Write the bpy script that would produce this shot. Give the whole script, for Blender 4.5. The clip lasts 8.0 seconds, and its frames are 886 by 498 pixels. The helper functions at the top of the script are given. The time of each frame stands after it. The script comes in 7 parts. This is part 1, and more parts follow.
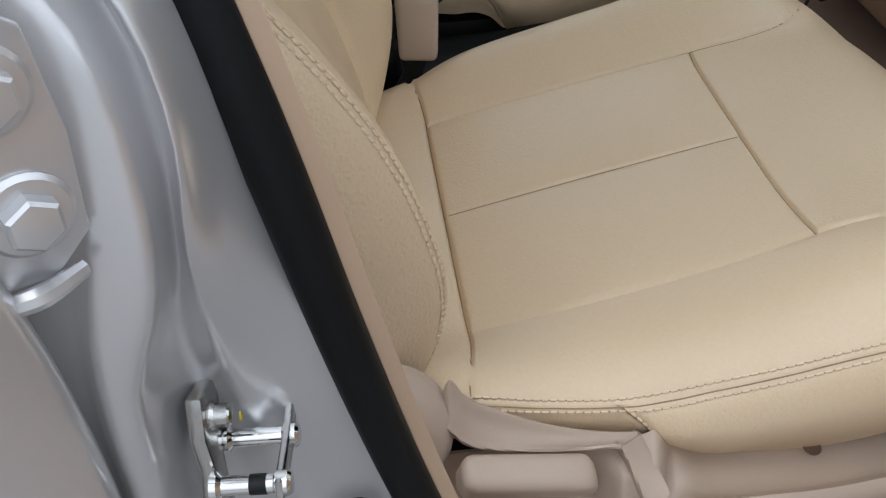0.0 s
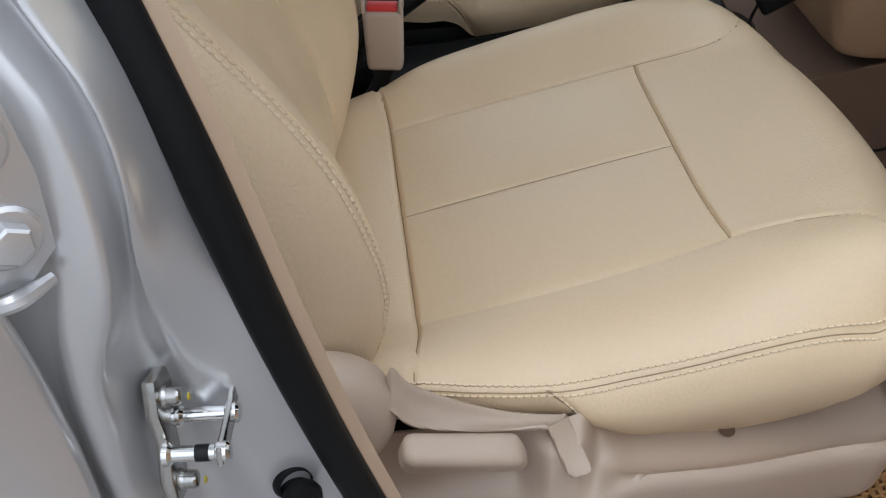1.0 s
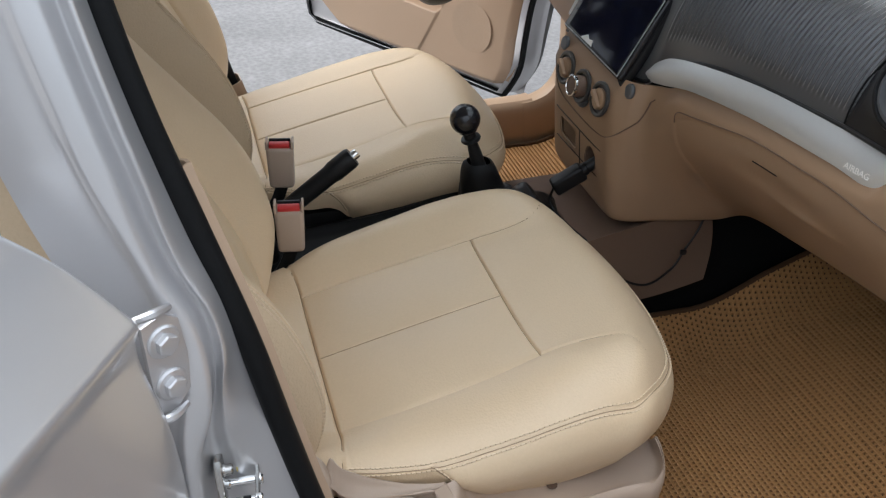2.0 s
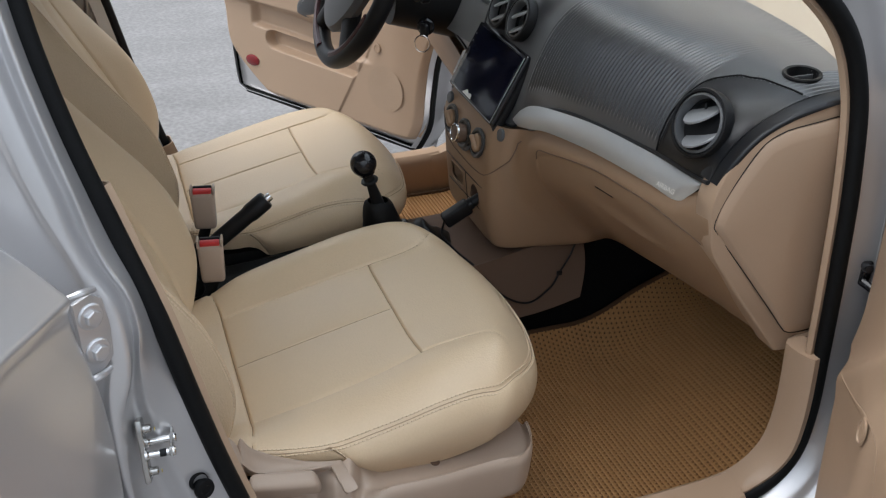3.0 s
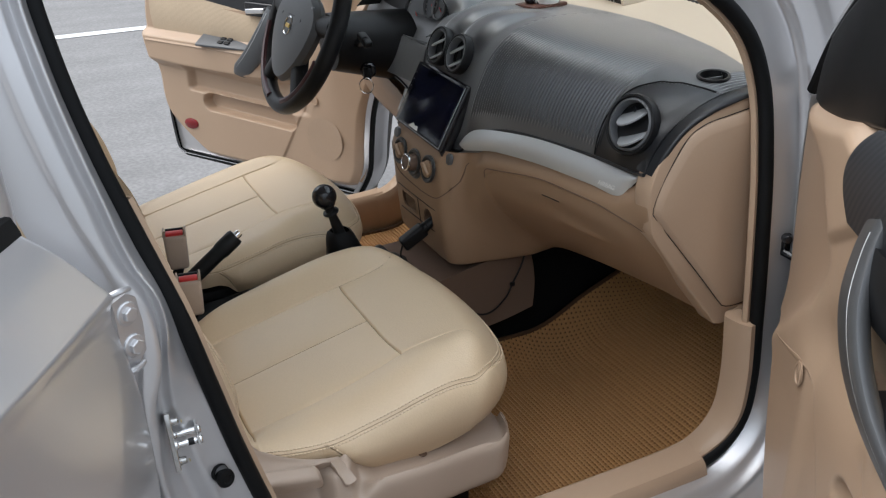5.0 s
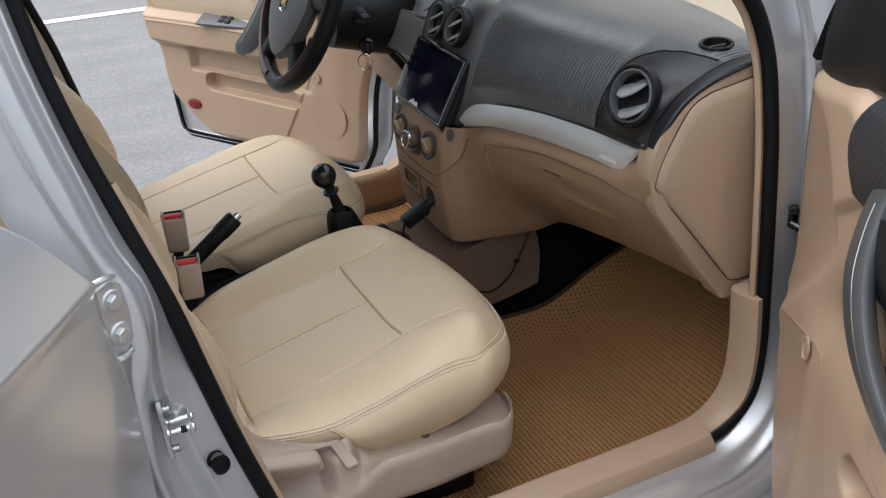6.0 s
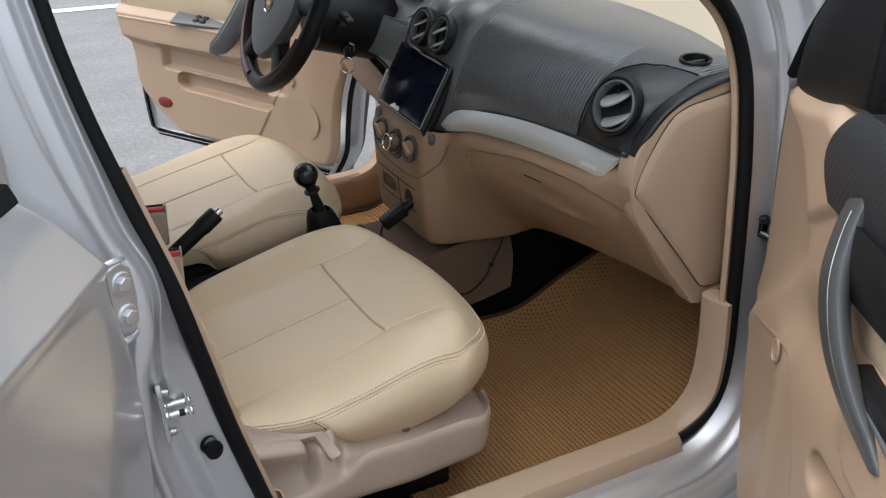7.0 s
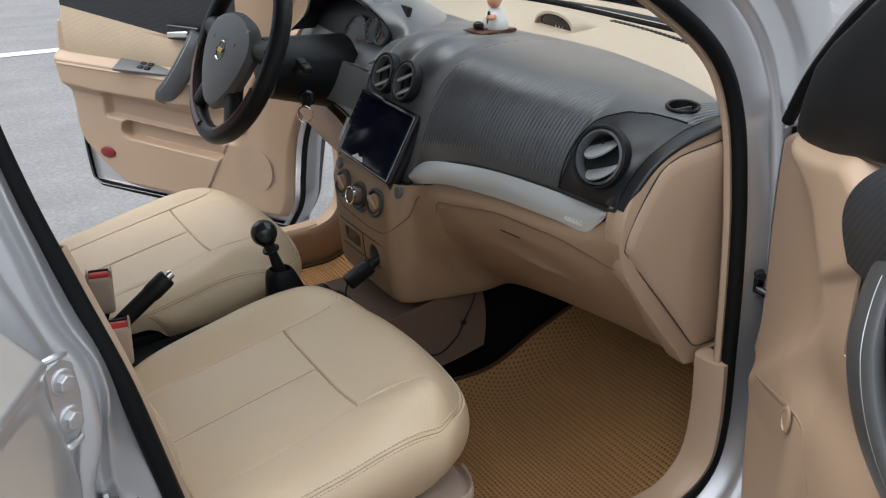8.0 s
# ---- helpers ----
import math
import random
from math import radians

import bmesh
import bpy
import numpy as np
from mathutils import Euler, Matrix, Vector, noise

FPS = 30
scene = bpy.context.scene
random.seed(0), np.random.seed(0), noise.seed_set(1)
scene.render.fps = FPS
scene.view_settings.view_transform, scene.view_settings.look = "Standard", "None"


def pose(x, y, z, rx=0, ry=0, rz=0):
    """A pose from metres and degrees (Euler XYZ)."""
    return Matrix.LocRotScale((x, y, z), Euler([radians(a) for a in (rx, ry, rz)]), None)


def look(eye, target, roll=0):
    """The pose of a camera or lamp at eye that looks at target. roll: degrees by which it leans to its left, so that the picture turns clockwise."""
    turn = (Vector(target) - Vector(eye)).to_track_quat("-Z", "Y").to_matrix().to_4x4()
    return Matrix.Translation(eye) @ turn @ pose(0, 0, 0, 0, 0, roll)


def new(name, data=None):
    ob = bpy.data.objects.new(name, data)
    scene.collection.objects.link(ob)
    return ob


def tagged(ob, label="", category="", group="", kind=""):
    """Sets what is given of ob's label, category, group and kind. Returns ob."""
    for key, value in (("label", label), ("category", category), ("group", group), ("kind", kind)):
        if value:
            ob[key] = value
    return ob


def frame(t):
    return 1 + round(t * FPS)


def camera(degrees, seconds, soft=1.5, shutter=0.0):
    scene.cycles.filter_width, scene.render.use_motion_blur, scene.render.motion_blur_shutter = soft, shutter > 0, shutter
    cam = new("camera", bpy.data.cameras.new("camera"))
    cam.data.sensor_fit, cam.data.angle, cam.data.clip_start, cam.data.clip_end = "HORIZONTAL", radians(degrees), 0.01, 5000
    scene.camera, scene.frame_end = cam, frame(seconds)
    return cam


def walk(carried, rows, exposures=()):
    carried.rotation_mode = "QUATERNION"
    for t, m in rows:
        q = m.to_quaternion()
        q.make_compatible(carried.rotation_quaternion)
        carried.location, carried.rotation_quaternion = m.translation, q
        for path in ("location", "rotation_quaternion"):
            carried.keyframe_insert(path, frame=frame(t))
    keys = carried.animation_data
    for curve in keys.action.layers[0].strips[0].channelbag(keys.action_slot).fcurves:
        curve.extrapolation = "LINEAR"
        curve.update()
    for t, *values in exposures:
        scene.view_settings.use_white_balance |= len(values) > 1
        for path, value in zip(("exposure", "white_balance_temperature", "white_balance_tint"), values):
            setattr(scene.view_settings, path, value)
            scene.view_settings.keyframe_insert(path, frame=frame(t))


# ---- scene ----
cam = camera(50.8, 8.0, soft=1.25)
PATH = [
    (0, (-0.35, -1.013, 1.079), (-0.179, 0.486, -0.234), -1.1),
    (0.5, (-0.338, -1.021, 1.039), (-0.174, 0.466, -0.289), -1.1),
    (1, (-0.312, -1.07, 1.139), (-0.147, 0.411, -0.195), -0.9),
    (1.5, (-0.328, -1.211, 1.292), (-0.06, 0.306, 0.016), 0.2),
    (2, (-0.413, -1.365, 1.401), (0.089, 0.225, 0.296), 1.8),
    (2.2, (-0.413, -1.419, 1.427), (0.156, 0.183, 0.375), 1.8),
    (3.3, (-0.391, -1.675, 1.469), (0.233, -0.043, 0.497), 1.2),
    (3.5, (-0.404, -1.69, 1.467), (0.228, -0.057, 0.502), 1.2),
    (4, (-0.475, -1.719, 1.467), (0.171, -0.081, 0.519), 1.0),
    (4.5, (-0.516, -1.747, 1.471), (0.233, -0.108, 0.604), -0.6),
    (4.7, (-0.535, -1.76, 1.459), (0.254, -0.131, 0.608), -0.7),
    (6, (-0.492, -1.745, 1.444), (0.257, -0.126, 0.54), -2.9),
    (6.5, (-0.521, -1.747, 1.435), (0.265, -0.155, 0.515), -1.7),
    (7, (-0.566, -1.761, 1.445), (0.284, -0.181, 0.562), 0.3),
    (7.5, (-0.579, -1.744, 1.456), (0.334, -0.162, 0.643), 1.3),
    (8, (-0.541, -1.626, 1.431), (0.421, -0.072, 0.62), 0.4),
]
EXPOSURES = [(0.0, 0.20), (1.0, 0.29), (1.5, 0.40), (2.2, 0.13), (3.3, 0.0), (4.5, -0.02), (6.0, 0.10), (7.0, 0.10), (8.0, 0.03)]
walk(cam, [(t, look(eye, target, roll)) for t, eye, target, roll in PATH], EXPOSURES)

# ---- light: bright overcast sky ----
SUN_ELEV, SUN_AZ = 56.0, 296.0
world = bpy.data.worlds.new("overcast_sky")
scene.world = world
world.use_nodes = True
wn = world.node_tree.nodes
sky = wn.new("ShaderNodeTexSky")
sky.sky_type, sky.sun_disc = "NISHITA", False
sky.sun_elevation, sky.sun_rotation = radians(SUN_ELEV), radians(SUN_AZ)
sky.air_density, sky.dust_density, sky.ozone_density = 1.0, 6.0, 1.0
haze = wn.new("ShaderNodeMixRGB")
haze.inputs[0].default_value = 0.75
haze.inputs[2].default_value = (10.4, 11.4, 12.7, 1)
world.node_tree.links.new(sky.outputs[0], haze.inputs[1])
# cloud cover: bright overhead, dim behind the haze near the horizon
way_up = wn.new("ShaderNodeTexCoord")
parts_ = wn.new("ShaderNodeSeparateXYZ")
cover = wn.new("ShaderNodeValToRGB")
for place_, level in ((0.0, 0.15), (0.30, 0.44), (1.0, 1.0)):
    stop_ = cover.color_ramp.elements[0] if place_ == 0.0 else cover.color_ramp.elements[-1] if place_ == 1.0 else cover.color_ramp.elements.new(place_)
    stop_.color = (level, level, level, 1)
clouds = wn.new("ShaderNodeMixRGB")
clouds.blend_type, clouds.inputs[0].default_value = "MULTIPLY", 1.0
world.node_tree.links.new(way_up.outputs["Generated"], parts_.inputs[0])
world.node_tree.links.new(parts_.outputs["Z"], cover.inputs["Fac"])
world.node_tree.links.new(haze.outputs[0], clouds.inputs[1])
world.node_tree.links.new(cover.outputs[0], clouds.inputs[2])
world.node_tree.links.new(clouds.outputs[0], wn["Background"].inputs[0])
wn["Background"].inputs[1].default_value = 0.23
sun = new("sun", bpy.data.lights.new("sun", "SUN"))
sun.data.energy, sun.data.angle, sun.data.color = 1.8, radians(60), (1.0, 0.99, 0.975)
az = radians(SUN_AZ)
sun.matrix_world = look((0, 0, 8), Vector((0, 0, 8)) - Vector((math.sin(az) * math.cos(radians(SUN_ELEV)), math.cos(az) * math.cos(radians(SUN_ELEV)), math.sin(radians(SUN_ELEV)))))


# ---- materials ----
def material(name, color, rough=0.5, metal=0.0, vary=0.08, vscale=6.0, grain=0.0, gscale=300.0, kind="noise", coat=0.0, spec=0.5, depth=0.0004, rvary=0.08, sheen=0.0):
    """A principled surface whose colour drifts at a large scale and whose relief is a fine grain."""
    m = bpy.data.materials.new(name)
    m.use_nodes = True
    nt = m.node_tree
    n, ln = nt.nodes, nt.links
    b = n["Principled BSDF"]
    b.inputs["Roughness"].default_value = rough
    b.inputs["Metallic"].default_value = metal
    b.inputs["Specular IOR Level"].default_value = spec
    b.inputs["Coat Weight"].default_value = coat
    b.inputs["Coat Roughness"].default_value = 0.06
    b.inputs["Sheen Weight"].default_value = sheen
    tc = n.new("ShaderNodeTexCoord")
    big = n.new("ShaderNodeTexNoise")
    big.inputs["Scale"].default_value, big.inputs["Detail"].default_value = vscale, 5.0
    ln.new(tc.outputs["Object"], big.inputs["Vector"])
    ramp = n.new("ShaderNodeMixRGB")
    lo, hi = [max(0.0, c * (1 - vary)) for c in color], [min(1.0, c * (1 + vary)) for c in color]
    ramp.inputs[1].default_value, ramp.inputs[2].default_value = (*lo, 1), (*hi, 1)
    ln.new(big.outputs["Fac"], ramp.inputs[0])
    fine = n.new("ShaderNodeTexNoise")
    fine.inputs["Scale"].default_value, fine.inputs["Detail"].default_value = gscale * 0.6, 3.0
    ln.new(tc.outputs["Object"], fine.inputs["Vector"])
    mul = n.new("ShaderNodeMixRGB")
    mul.blend_type = "MULTIPLY"
    mul.inputs[0].default_value = min(1.0, vary * 1.5)
    ln.new(ramp.outputs[0], mul.inputs[1])
    ln.new(fine.outputs["Fac"], mul.inputs[2])
    ln.new(mul.outputs[0], b.inputs["Base Color"])
    rr = n.new("ShaderNodeMapRange")
    rr.inputs["To Min"].default_value, rr.inputs["To Max"].default_value = max(0.02, rough - rvary), min(1.0, rough + rvary)
    ln.new(big.outputs["Fac"], rr.inputs["Value"])
    ln.new(rr.outputs[0], b.inputs["Roughness"])
    if grain:
        if kind == "noise":
            tex = n.new("ShaderNodeTexNoise")
            tex.inputs["Scale"].default_value, tex.inputs["Detail"].default_value = gscale, 4.0
            out = tex.outputs["Fac"]
        else:
            tex = n.new("ShaderNodeTexVoronoi")
            tex.feature = "DISTANCE_TO_EDGE" if kind == "cells" else "SMOOTH_F1"
            tex.inputs["Scale"].default_value = gscale
            out = tex.outputs["Distance"]
        ln.new(tc.outputs["Object"], tex.inputs["Vector"])
        bump = n.new("ShaderNodeBump")
        bump.inputs["Strength"].default_value, bump.inputs["Distance"].default_value = grain, depth
        ln.new(out, bump.inputs["Height"])
        ln.new(bump.outputs[0], b.inputs["Normal"])
    return m


LEATHER = material("beige_leather", (0.705, 0.545, 0.36), 0.38, vary=0.05, vscale=5, grain=0.50, gscale=430, kind="smooth", depth=0.0007)
LEATHER_SIDE = material("grained_beige_leather", (0.64, 0.497, 0.333), 0.42, vary=0.06, vscale=7, grain=0.6, gscale=430, kind="smooth", depth=0.0008)
THREAD = material("cream_thread", (0.78, 0.63, 0.45), 0.7, vary=0.08, vscale=60, grain=0.3, gscale=900)
# dark brown of the seam lines, painted shade for the sewn grooves
SEAM = material("seam_shade_brown", (0.35, 0.25, 0.155), 0.8, vary=0.1, vscale=40)
TAN = material("tan_plastic", (0.450, 0.318, 0.218), 0.42, vary=0.04, vscale=4, grain=0.25, gscale=700, depth=0.0003)
TAN_GREY = material("greige_plastic", (0.455, 0.358, 0.282), 0.45, vary=0.04, vscale=5, grain=0.25, gscale=800, depth=0.0003)
# the tan plastic again, darkened and warmed for shade below the pad
DASH_TAN = material("shaded_tan_dash_plastic", (0.320, 0.205, 0.125), 0.45, vary=0.04, vscale=4, grain=0.25, gscale=700, depth=0.0003)
# brown set far darker, so its colour holds the shade low in the cabin
TAN_DARK = material("shaded_brown_plastic", (0.150, 0.095, 0.066), 0.55, vary=0.06, vscale=5, grain=0.3, gscale=600, depth=0.0003)
CREAM = material("cream_plastic", (0.50, 0.42, 0.32), 0.5, vary=0.03, vscale=4, grain=0.2, gscale=700, depth=0.0003)
SILVER = material("silver_metallic_paint", (0.62, 0.615, 0.622), 0.29, 0.62, vary=0.03, vscale=3, grain=0.03, gscale=2600, coat=0.75, depth=0.0002, rvary=0.03)
SILVER_TRIM = material("satin_silver_plastic", (0.60, 0.615, 0.615), 0.36, 0.40, vary=0.02, vscale=3, rvary=0.03)
LEATHER_BLACK = material("black_leather", (0.012, 0.0125, 0.0135), 0.36, spec=0.35, vary=0.1, vscale=12, grain=0.4, gscale=600, kind="smooth", depth=0.0005)
RUBBER = material("black_rubber", (0.0065, 0.007, 0.0075), 0.55, spec=0.16, vary=0.2, vscale=20, grain=0.15, gscale=500)
BLACK = material("black_plastic", (0.010, 0.0105, 0.0115), 0.42, spec=0.25, vary=0.12, vscale=10, grain=0.25, gscale=900, depth=0.0003)
DASH_BLACK = material("soft_black_dashboard_skin", (0.015, 0.0175, 0.021), 0.31, vary=0.08, vscale=8, grain=0.3, gscale=900, depth=0.0003, spec=1.0, sheen=0.48)
POD_BLACK = material("smooth_black_dash_plastic", (0.0125, 0.0135, 0.0155), 0.34, vary=0.10, vscale=10, grain=0.2, gscale=900, depth=0.0003, spec=0.45)
BLACK_GLOSS = material("gloss_black_plastic", (0.010, 0.010, 0.012), 0.16, vary=0.1, vscale=12)
CARPET = material("black_carpet", (0.007, 0.007, 0.0075), 0.95, spec=0.1, vary=0.3, vscale=30, grain=0.8, gscale=900, depth=0.002)
CHROME = material("polished_chrome", (0.78, 0.78, 0.77), 0.10, 1.0, vary=0.03, vscale=30, rvary=0.04)
ZINC = material("worn_zinc_steel", (0.50, 0.49, 0.47), 0.20, 1.0, vary=0.15, vscale=60, grain=0.2, gscale=500, rvary=0.1)
RED = material("red_plastic", (0.62, 0.045, 0.045), 0.35, vary=0.06, vscale=30)
RED_LENS = material("dark_red_reflector", (0.22, 0.012, 0.015), 0.18, vary=0.15, vscale=50, grain=0.5, gscale=260, kind="cells", depth=0.001)
GREY = material("grey_plastic", (0.10, 0.105, 0.11), 0.42, vary=0.06, vscale=10, grain=0.2, gscale=800, depth=0.0003)
GREY_DARK = material("dark_grey_plastic", (0.042, 0.041, 0.040), 0.40, vary=0.06, vscale=10, grain=0.2, gscale=800, depth=0.0003)
GREY_LIGHT = material("light_grey_plastic", (0.30, 0.31, 0.32), 0.4, vary=0.05, vscale=10)
WHITE = material("white_paint", (0.80, 0.80, 0.78), 0.5, vary=0.04, vscale=20)
MIRROR = material("silvered_mirror", (0.85, 0.87, 0.88), 0.02, 1.0, vary=0.01, vscale=5, rvary=0.0)
WOOD = material("dark_wood", (0.10, 0.035, 0.02), 0.4, vary=0.35, vscale=40, grain=0.2, gscale=200)
SKIN_PAINT = material("peach_ceramic", (0.75, 0.38, 0.24), 0.35, vary=0.05, vscale=40)
GREEN_LED = material("grey_marking", (0.55, 0.56, 0.56), 0.5)


def asphalt_material():
    m = material("worn_concrete_asphalt", (0.208, 0.202, 0.198), 0.9, vary=0.08, vscale=0.8, grain=0.8, gscale=120, depth=0.003)
    n, ln = m.node_tree.nodes, m.node_tree.links
    b = n["Principled BSDF"]
    tc = n.new("ShaderNodeTexCoord")
    grit = n.new("ShaderNodeTexVoronoi")
    grit.inputs["Scale"].default_value = 55
    ln.new(tc.outputs["Object"], grit.inputs["Vector"])
    streak = n.new("ShaderNodeTexNoise")
    streak.inputs["Scale"].default_value, streak.inputs["Detail"].default_value = 1.6, 8
    mp = n.new("ShaderNodeMapping")
    mp.inputs["Scale"].default_value = (1.0, 2.2, 1.0)
    ln.new(tc.outputs["Object"], mp.inputs["Vector"])
    ln.new(mp.outputs[0], streak.inputs["Vector"])
    old = b.inputs["Base Color"].links[0].from_socket
    mix = n.new("ShaderNodeMixRGB")
    mix.blend_type, mix.inputs[0].default_value = "OVERLAY", 0.18
    ln.new(old, mix.inputs[1])
    ln.new(grit.outputs["Distance"], mix.inputs[2])
    mix2 = n.new("ShaderNodeMixRGB")
    mix2.blend_type, mix2.inputs[0].default_value = "SOFT_LIGHT", 0.35
    ln.new(mix.outputs[0], mix2.inputs[1])
    ln.new(streak.outputs["Fac"], mix2.inputs[2])
    ln.new(mix2.outputs[0], b.inputs["Base Color"])
    return m


def glass_material(name, tint=(0.93, 0.96, 0.95), rough=0.0):
    m = bpy.data.materials.new(name)
    m.use_nodes = True
    b = m.node_tree.nodes["Principled BSDF"]
    b.inputs["Base Color"].default_value = (*tint, 1)
    b.inputs["Roughness"].default_value, b.inputs["Transmission Weight"].default_value, b.inputs["IOR"].default_value = rough, 1.0, 1.45
    return m


ASPHALT = asphalt_material()
GLASS, TINTED = glass_material("clear_glass"), glass_material("tinted_glass", (0.25, 0.32, 0.33))
SCREEN = material("dark_screen_glass", (0.004, 0.005, 0.013), 0.10, vary=0.1, vscale=4, spec=0.4, rvary=0.02)
MAT_TAN = material("golden_woven_mat", (0.400, 0.203, 0.068), 0.75, vary=0.14, vscale=9, grain=0.5, gscale=260, depth=0.001, sheen=0.1)
MAT_HOLE = material("mat_backing", (0.075, 0.035, 0.012), 0.9, vary=0.2, vscale=30)


# ---- mesh helpers ----
def thing(name, label, category, group="", kind="", at=(0, 0, 0)):
    ob = new(name)
    ob.location = at
    ob.empty_display_size = 0.1
    return tagged(ob, label, category, group, kind)


def part(name, bm, mat, parent=None, label="", smooth=True, sharp=35):
    """Links a bmesh, or (verts, faces), as one mesh object under a thing or a part; places are world metres."""
    me = bpy.data.meshes.new(name)
    if isinstance(bm, tuple):
        me.from_pydata([tuple(v) for v in bm[0]], [], [tuple(f) for f in bm[1]])
        me.validate()
    else:
        bmesh.ops.recalc_face_normals(bm, faces=bm.faces)
        bm.to_mesh(me)
        bm.free()
    me.materials.append(mat)
    if smooth:
        me.polygons.foreach_set("use_smooth", [True] * len(me.polygons))
        me.set_sharp_from_angle(angle=radians(sharp))
    ob = new(name, me)
    if parent is not None:
        ob.parent = parent
        shift = Vector((0, 0, 0))
        up = parent
        while up is not None:
            shift += up.location
            up = up.parent
        me.transform(Matrix.Translation(-shift))
    if label:
        ob["label"] = label
    return ob


def grid(P, close_u=False, close_v=False):
    """(verts, faces) of a sheet through an n x m x 3 array of points."""
    P = np.asarray(P, float)
    n, m = P.shape[:2]
    faces = []
    for i in range(n if close_u else n - 1):
        for j in range(m if close_v else m - 1):
            a, b = i * m + j, i * m + (j + 1) % m
            c, d = ((i + 1) % n) * m + (j + 1) % m, ((i + 1) % n) * m + j
            faces.append((a, b, c, d))
    return P.reshape(-1, 3).tolist(), faces


def joined(*pieces):
    """One (verts, faces) out of several."""
    V, F = [], []
    for v, f in pieces:
        k = len(V)
        V += [tuple(p) for p in v]
        F += [tuple(i + k for i in q) for q in f]
    return V, F


def capped(P, close_u=False):
    """A loft of closed rings with both ends filled."""
    v, f = grid(P, close_u, True)
    n, m = np.asarray(P).shape[:2]
    f = f + [tuple(range(m))[::-1], tuple(range((n - 1) * m, n * m))]
    return v, f


def thick(P, t, close_u=False):
    """A sheet with thickness t (metres, along minus its normal), with closed rims."""
    P = np.asarray(P, float)
    du, dv = np.gradient(P, axis=0), np.gradient(P, axis=1)
    nn = np.cross(du, dv)
    nn /= np.maximum(np.linalg.norm(nn, axis=2, keepdims=True), 1e-9)
    Q = P - t * nn
    n, m = P.shape[:2]
    v1, f1 = grid(P, close_u)
    v2, f2 = grid(Q, close_u)
    k = n * m
    F = f1 + [tuple(i + k for i in q[::-1]) for q in f2]
    ring = [(j, j + 1) for j in range(m - 1)]
    if not close_u:
        for a, b in ring:
            F.append((a, a + k, b + k, b))
            e = (n - 1) * m
            F.append((e + b, e + b + k, e + a + k, e + a))
    for i in range(n if close_u else n - 1):
        a, b = i * m, ((i + 1) % n) * m
        F.append((b, b + k, a + k, a))
        a, b = a + m - 1, b + m - 1
        F.append((a, a + k, b + k, b))
    return v1 + v2, F


def smooth_line(pts, n, closed=False):
    """n points along a Catmull-Rom curve through pts (any dimension), evenly by arc length."""
    p = np.asarray(pts, float)
    k = len(p)
    q = np.vstack([p[-1], p, p[:2]]) if closed else np.vstack([2 * p[0] - p[1], p, 2 * p[-1] - p[-2]])
    out = []
    for i in range(k if closed else k - 1):
        a, b, c, d = q[i:i + 4]
        for t in np.linspace(0, 1, 24, endpoint=False):
            out.append(0.5 * (2 * b + (c - a) * t + (2 * a - 5 * b + 4 * c - d) * t * t + (3 * b - a - 3 * c + d) * t ** 3))
    out.append(p[0] if closed else p[-1])
    out = np.array(out)
    s = np.r_[0, np.cumsum(np.linalg.norm(np.diff(out, axis=0), axis=1))]
    at = np.linspace(0, s[-1], n + 1)[:-1] if closed else np.linspace(0, s[-1], n)
    return np.stack([np.interp(at, s, out[:, c]) for c in range(p.shape[1])], 1)


def curve_fn(xs, ys):
    """A smooth function through (x, y) knots."""
    xs, ys = np.asarray(xs, float), np.asarray(ys, float)
    sl = np.gradient(ys, xs)

    def fn(x):
        x = np.clip(np.asarray(x, float), xs[0], xs[-1])
        i = np.clip(np.searchsorted(xs, x) - 1, 0, len(xs) - 2)
        h = xs[i + 1] - xs[i]
        t = (x - xs[i]) / h
        return (ys[i] * (1 + 2 * t) * (1 - t) ** 2 + h * sl[i] * t * (1 - t) ** 2 + ys[i + 1] * t * t * (3 - 2 * t) + h * sl[i + 1] * t * t * (t - 1))

    return fn


def step(a, b, x):
    t = np.clip((np.asarray(x, float) - a) / (b - a), 0, 1)
    return t * t * (3 - 2 * t)


def outward(P, way):
    """The sheet P, turned so that its normal points along way on the whole."""
    P = np.asarray(P, float)
    nn = np.cross(np.gradient(P, axis=0), np.gradient(P, axis=1))
    return P if (nn * np.asarray(way, float)).sum() > 0 else P[::-1]


def tube(pts, r, n=60, seg=10, closed=False, flat=1.0, ref=(0, 0, 1), raw=False):
    """A swept tube along a smooth curve. r: a radius, or radii along it. flat: its width against its height."""
    c = np.asarray(pts, float) if raw else smooth_line(pts, n, closed)
    n = len(c)
    tan = np.gradient(c, axis=0) if not closed else np.roll(c, -1, 0) - np.roll(c, 1, 0)
    tan /= np.linalg.norm(tan, axis=1, keepdims=True)
    ref = np.asarray(ref, float)
    side = np.cross(tan, ref)
    side /= np.maximum(np.linalg.norm(side, axis=1, keepdims=True), 1e-6)
    up = np.cross(side, tan)
    rr = np.interp(np.linspace(0, 1, n), np.linspace(0, 1, np.size(r)), np.atleast_1d(r))
    a = np.linspace(0, 2 * math.pi, seg, endpoint=False)
    P = c[:, None] + rr[:, None, None] * (flat * np.cos(a)[None, :, None] * side[:, None] + np.sin(a)[None, :, None] * up[:, None])
    return grid(P, True, True) if closed else capped(P)


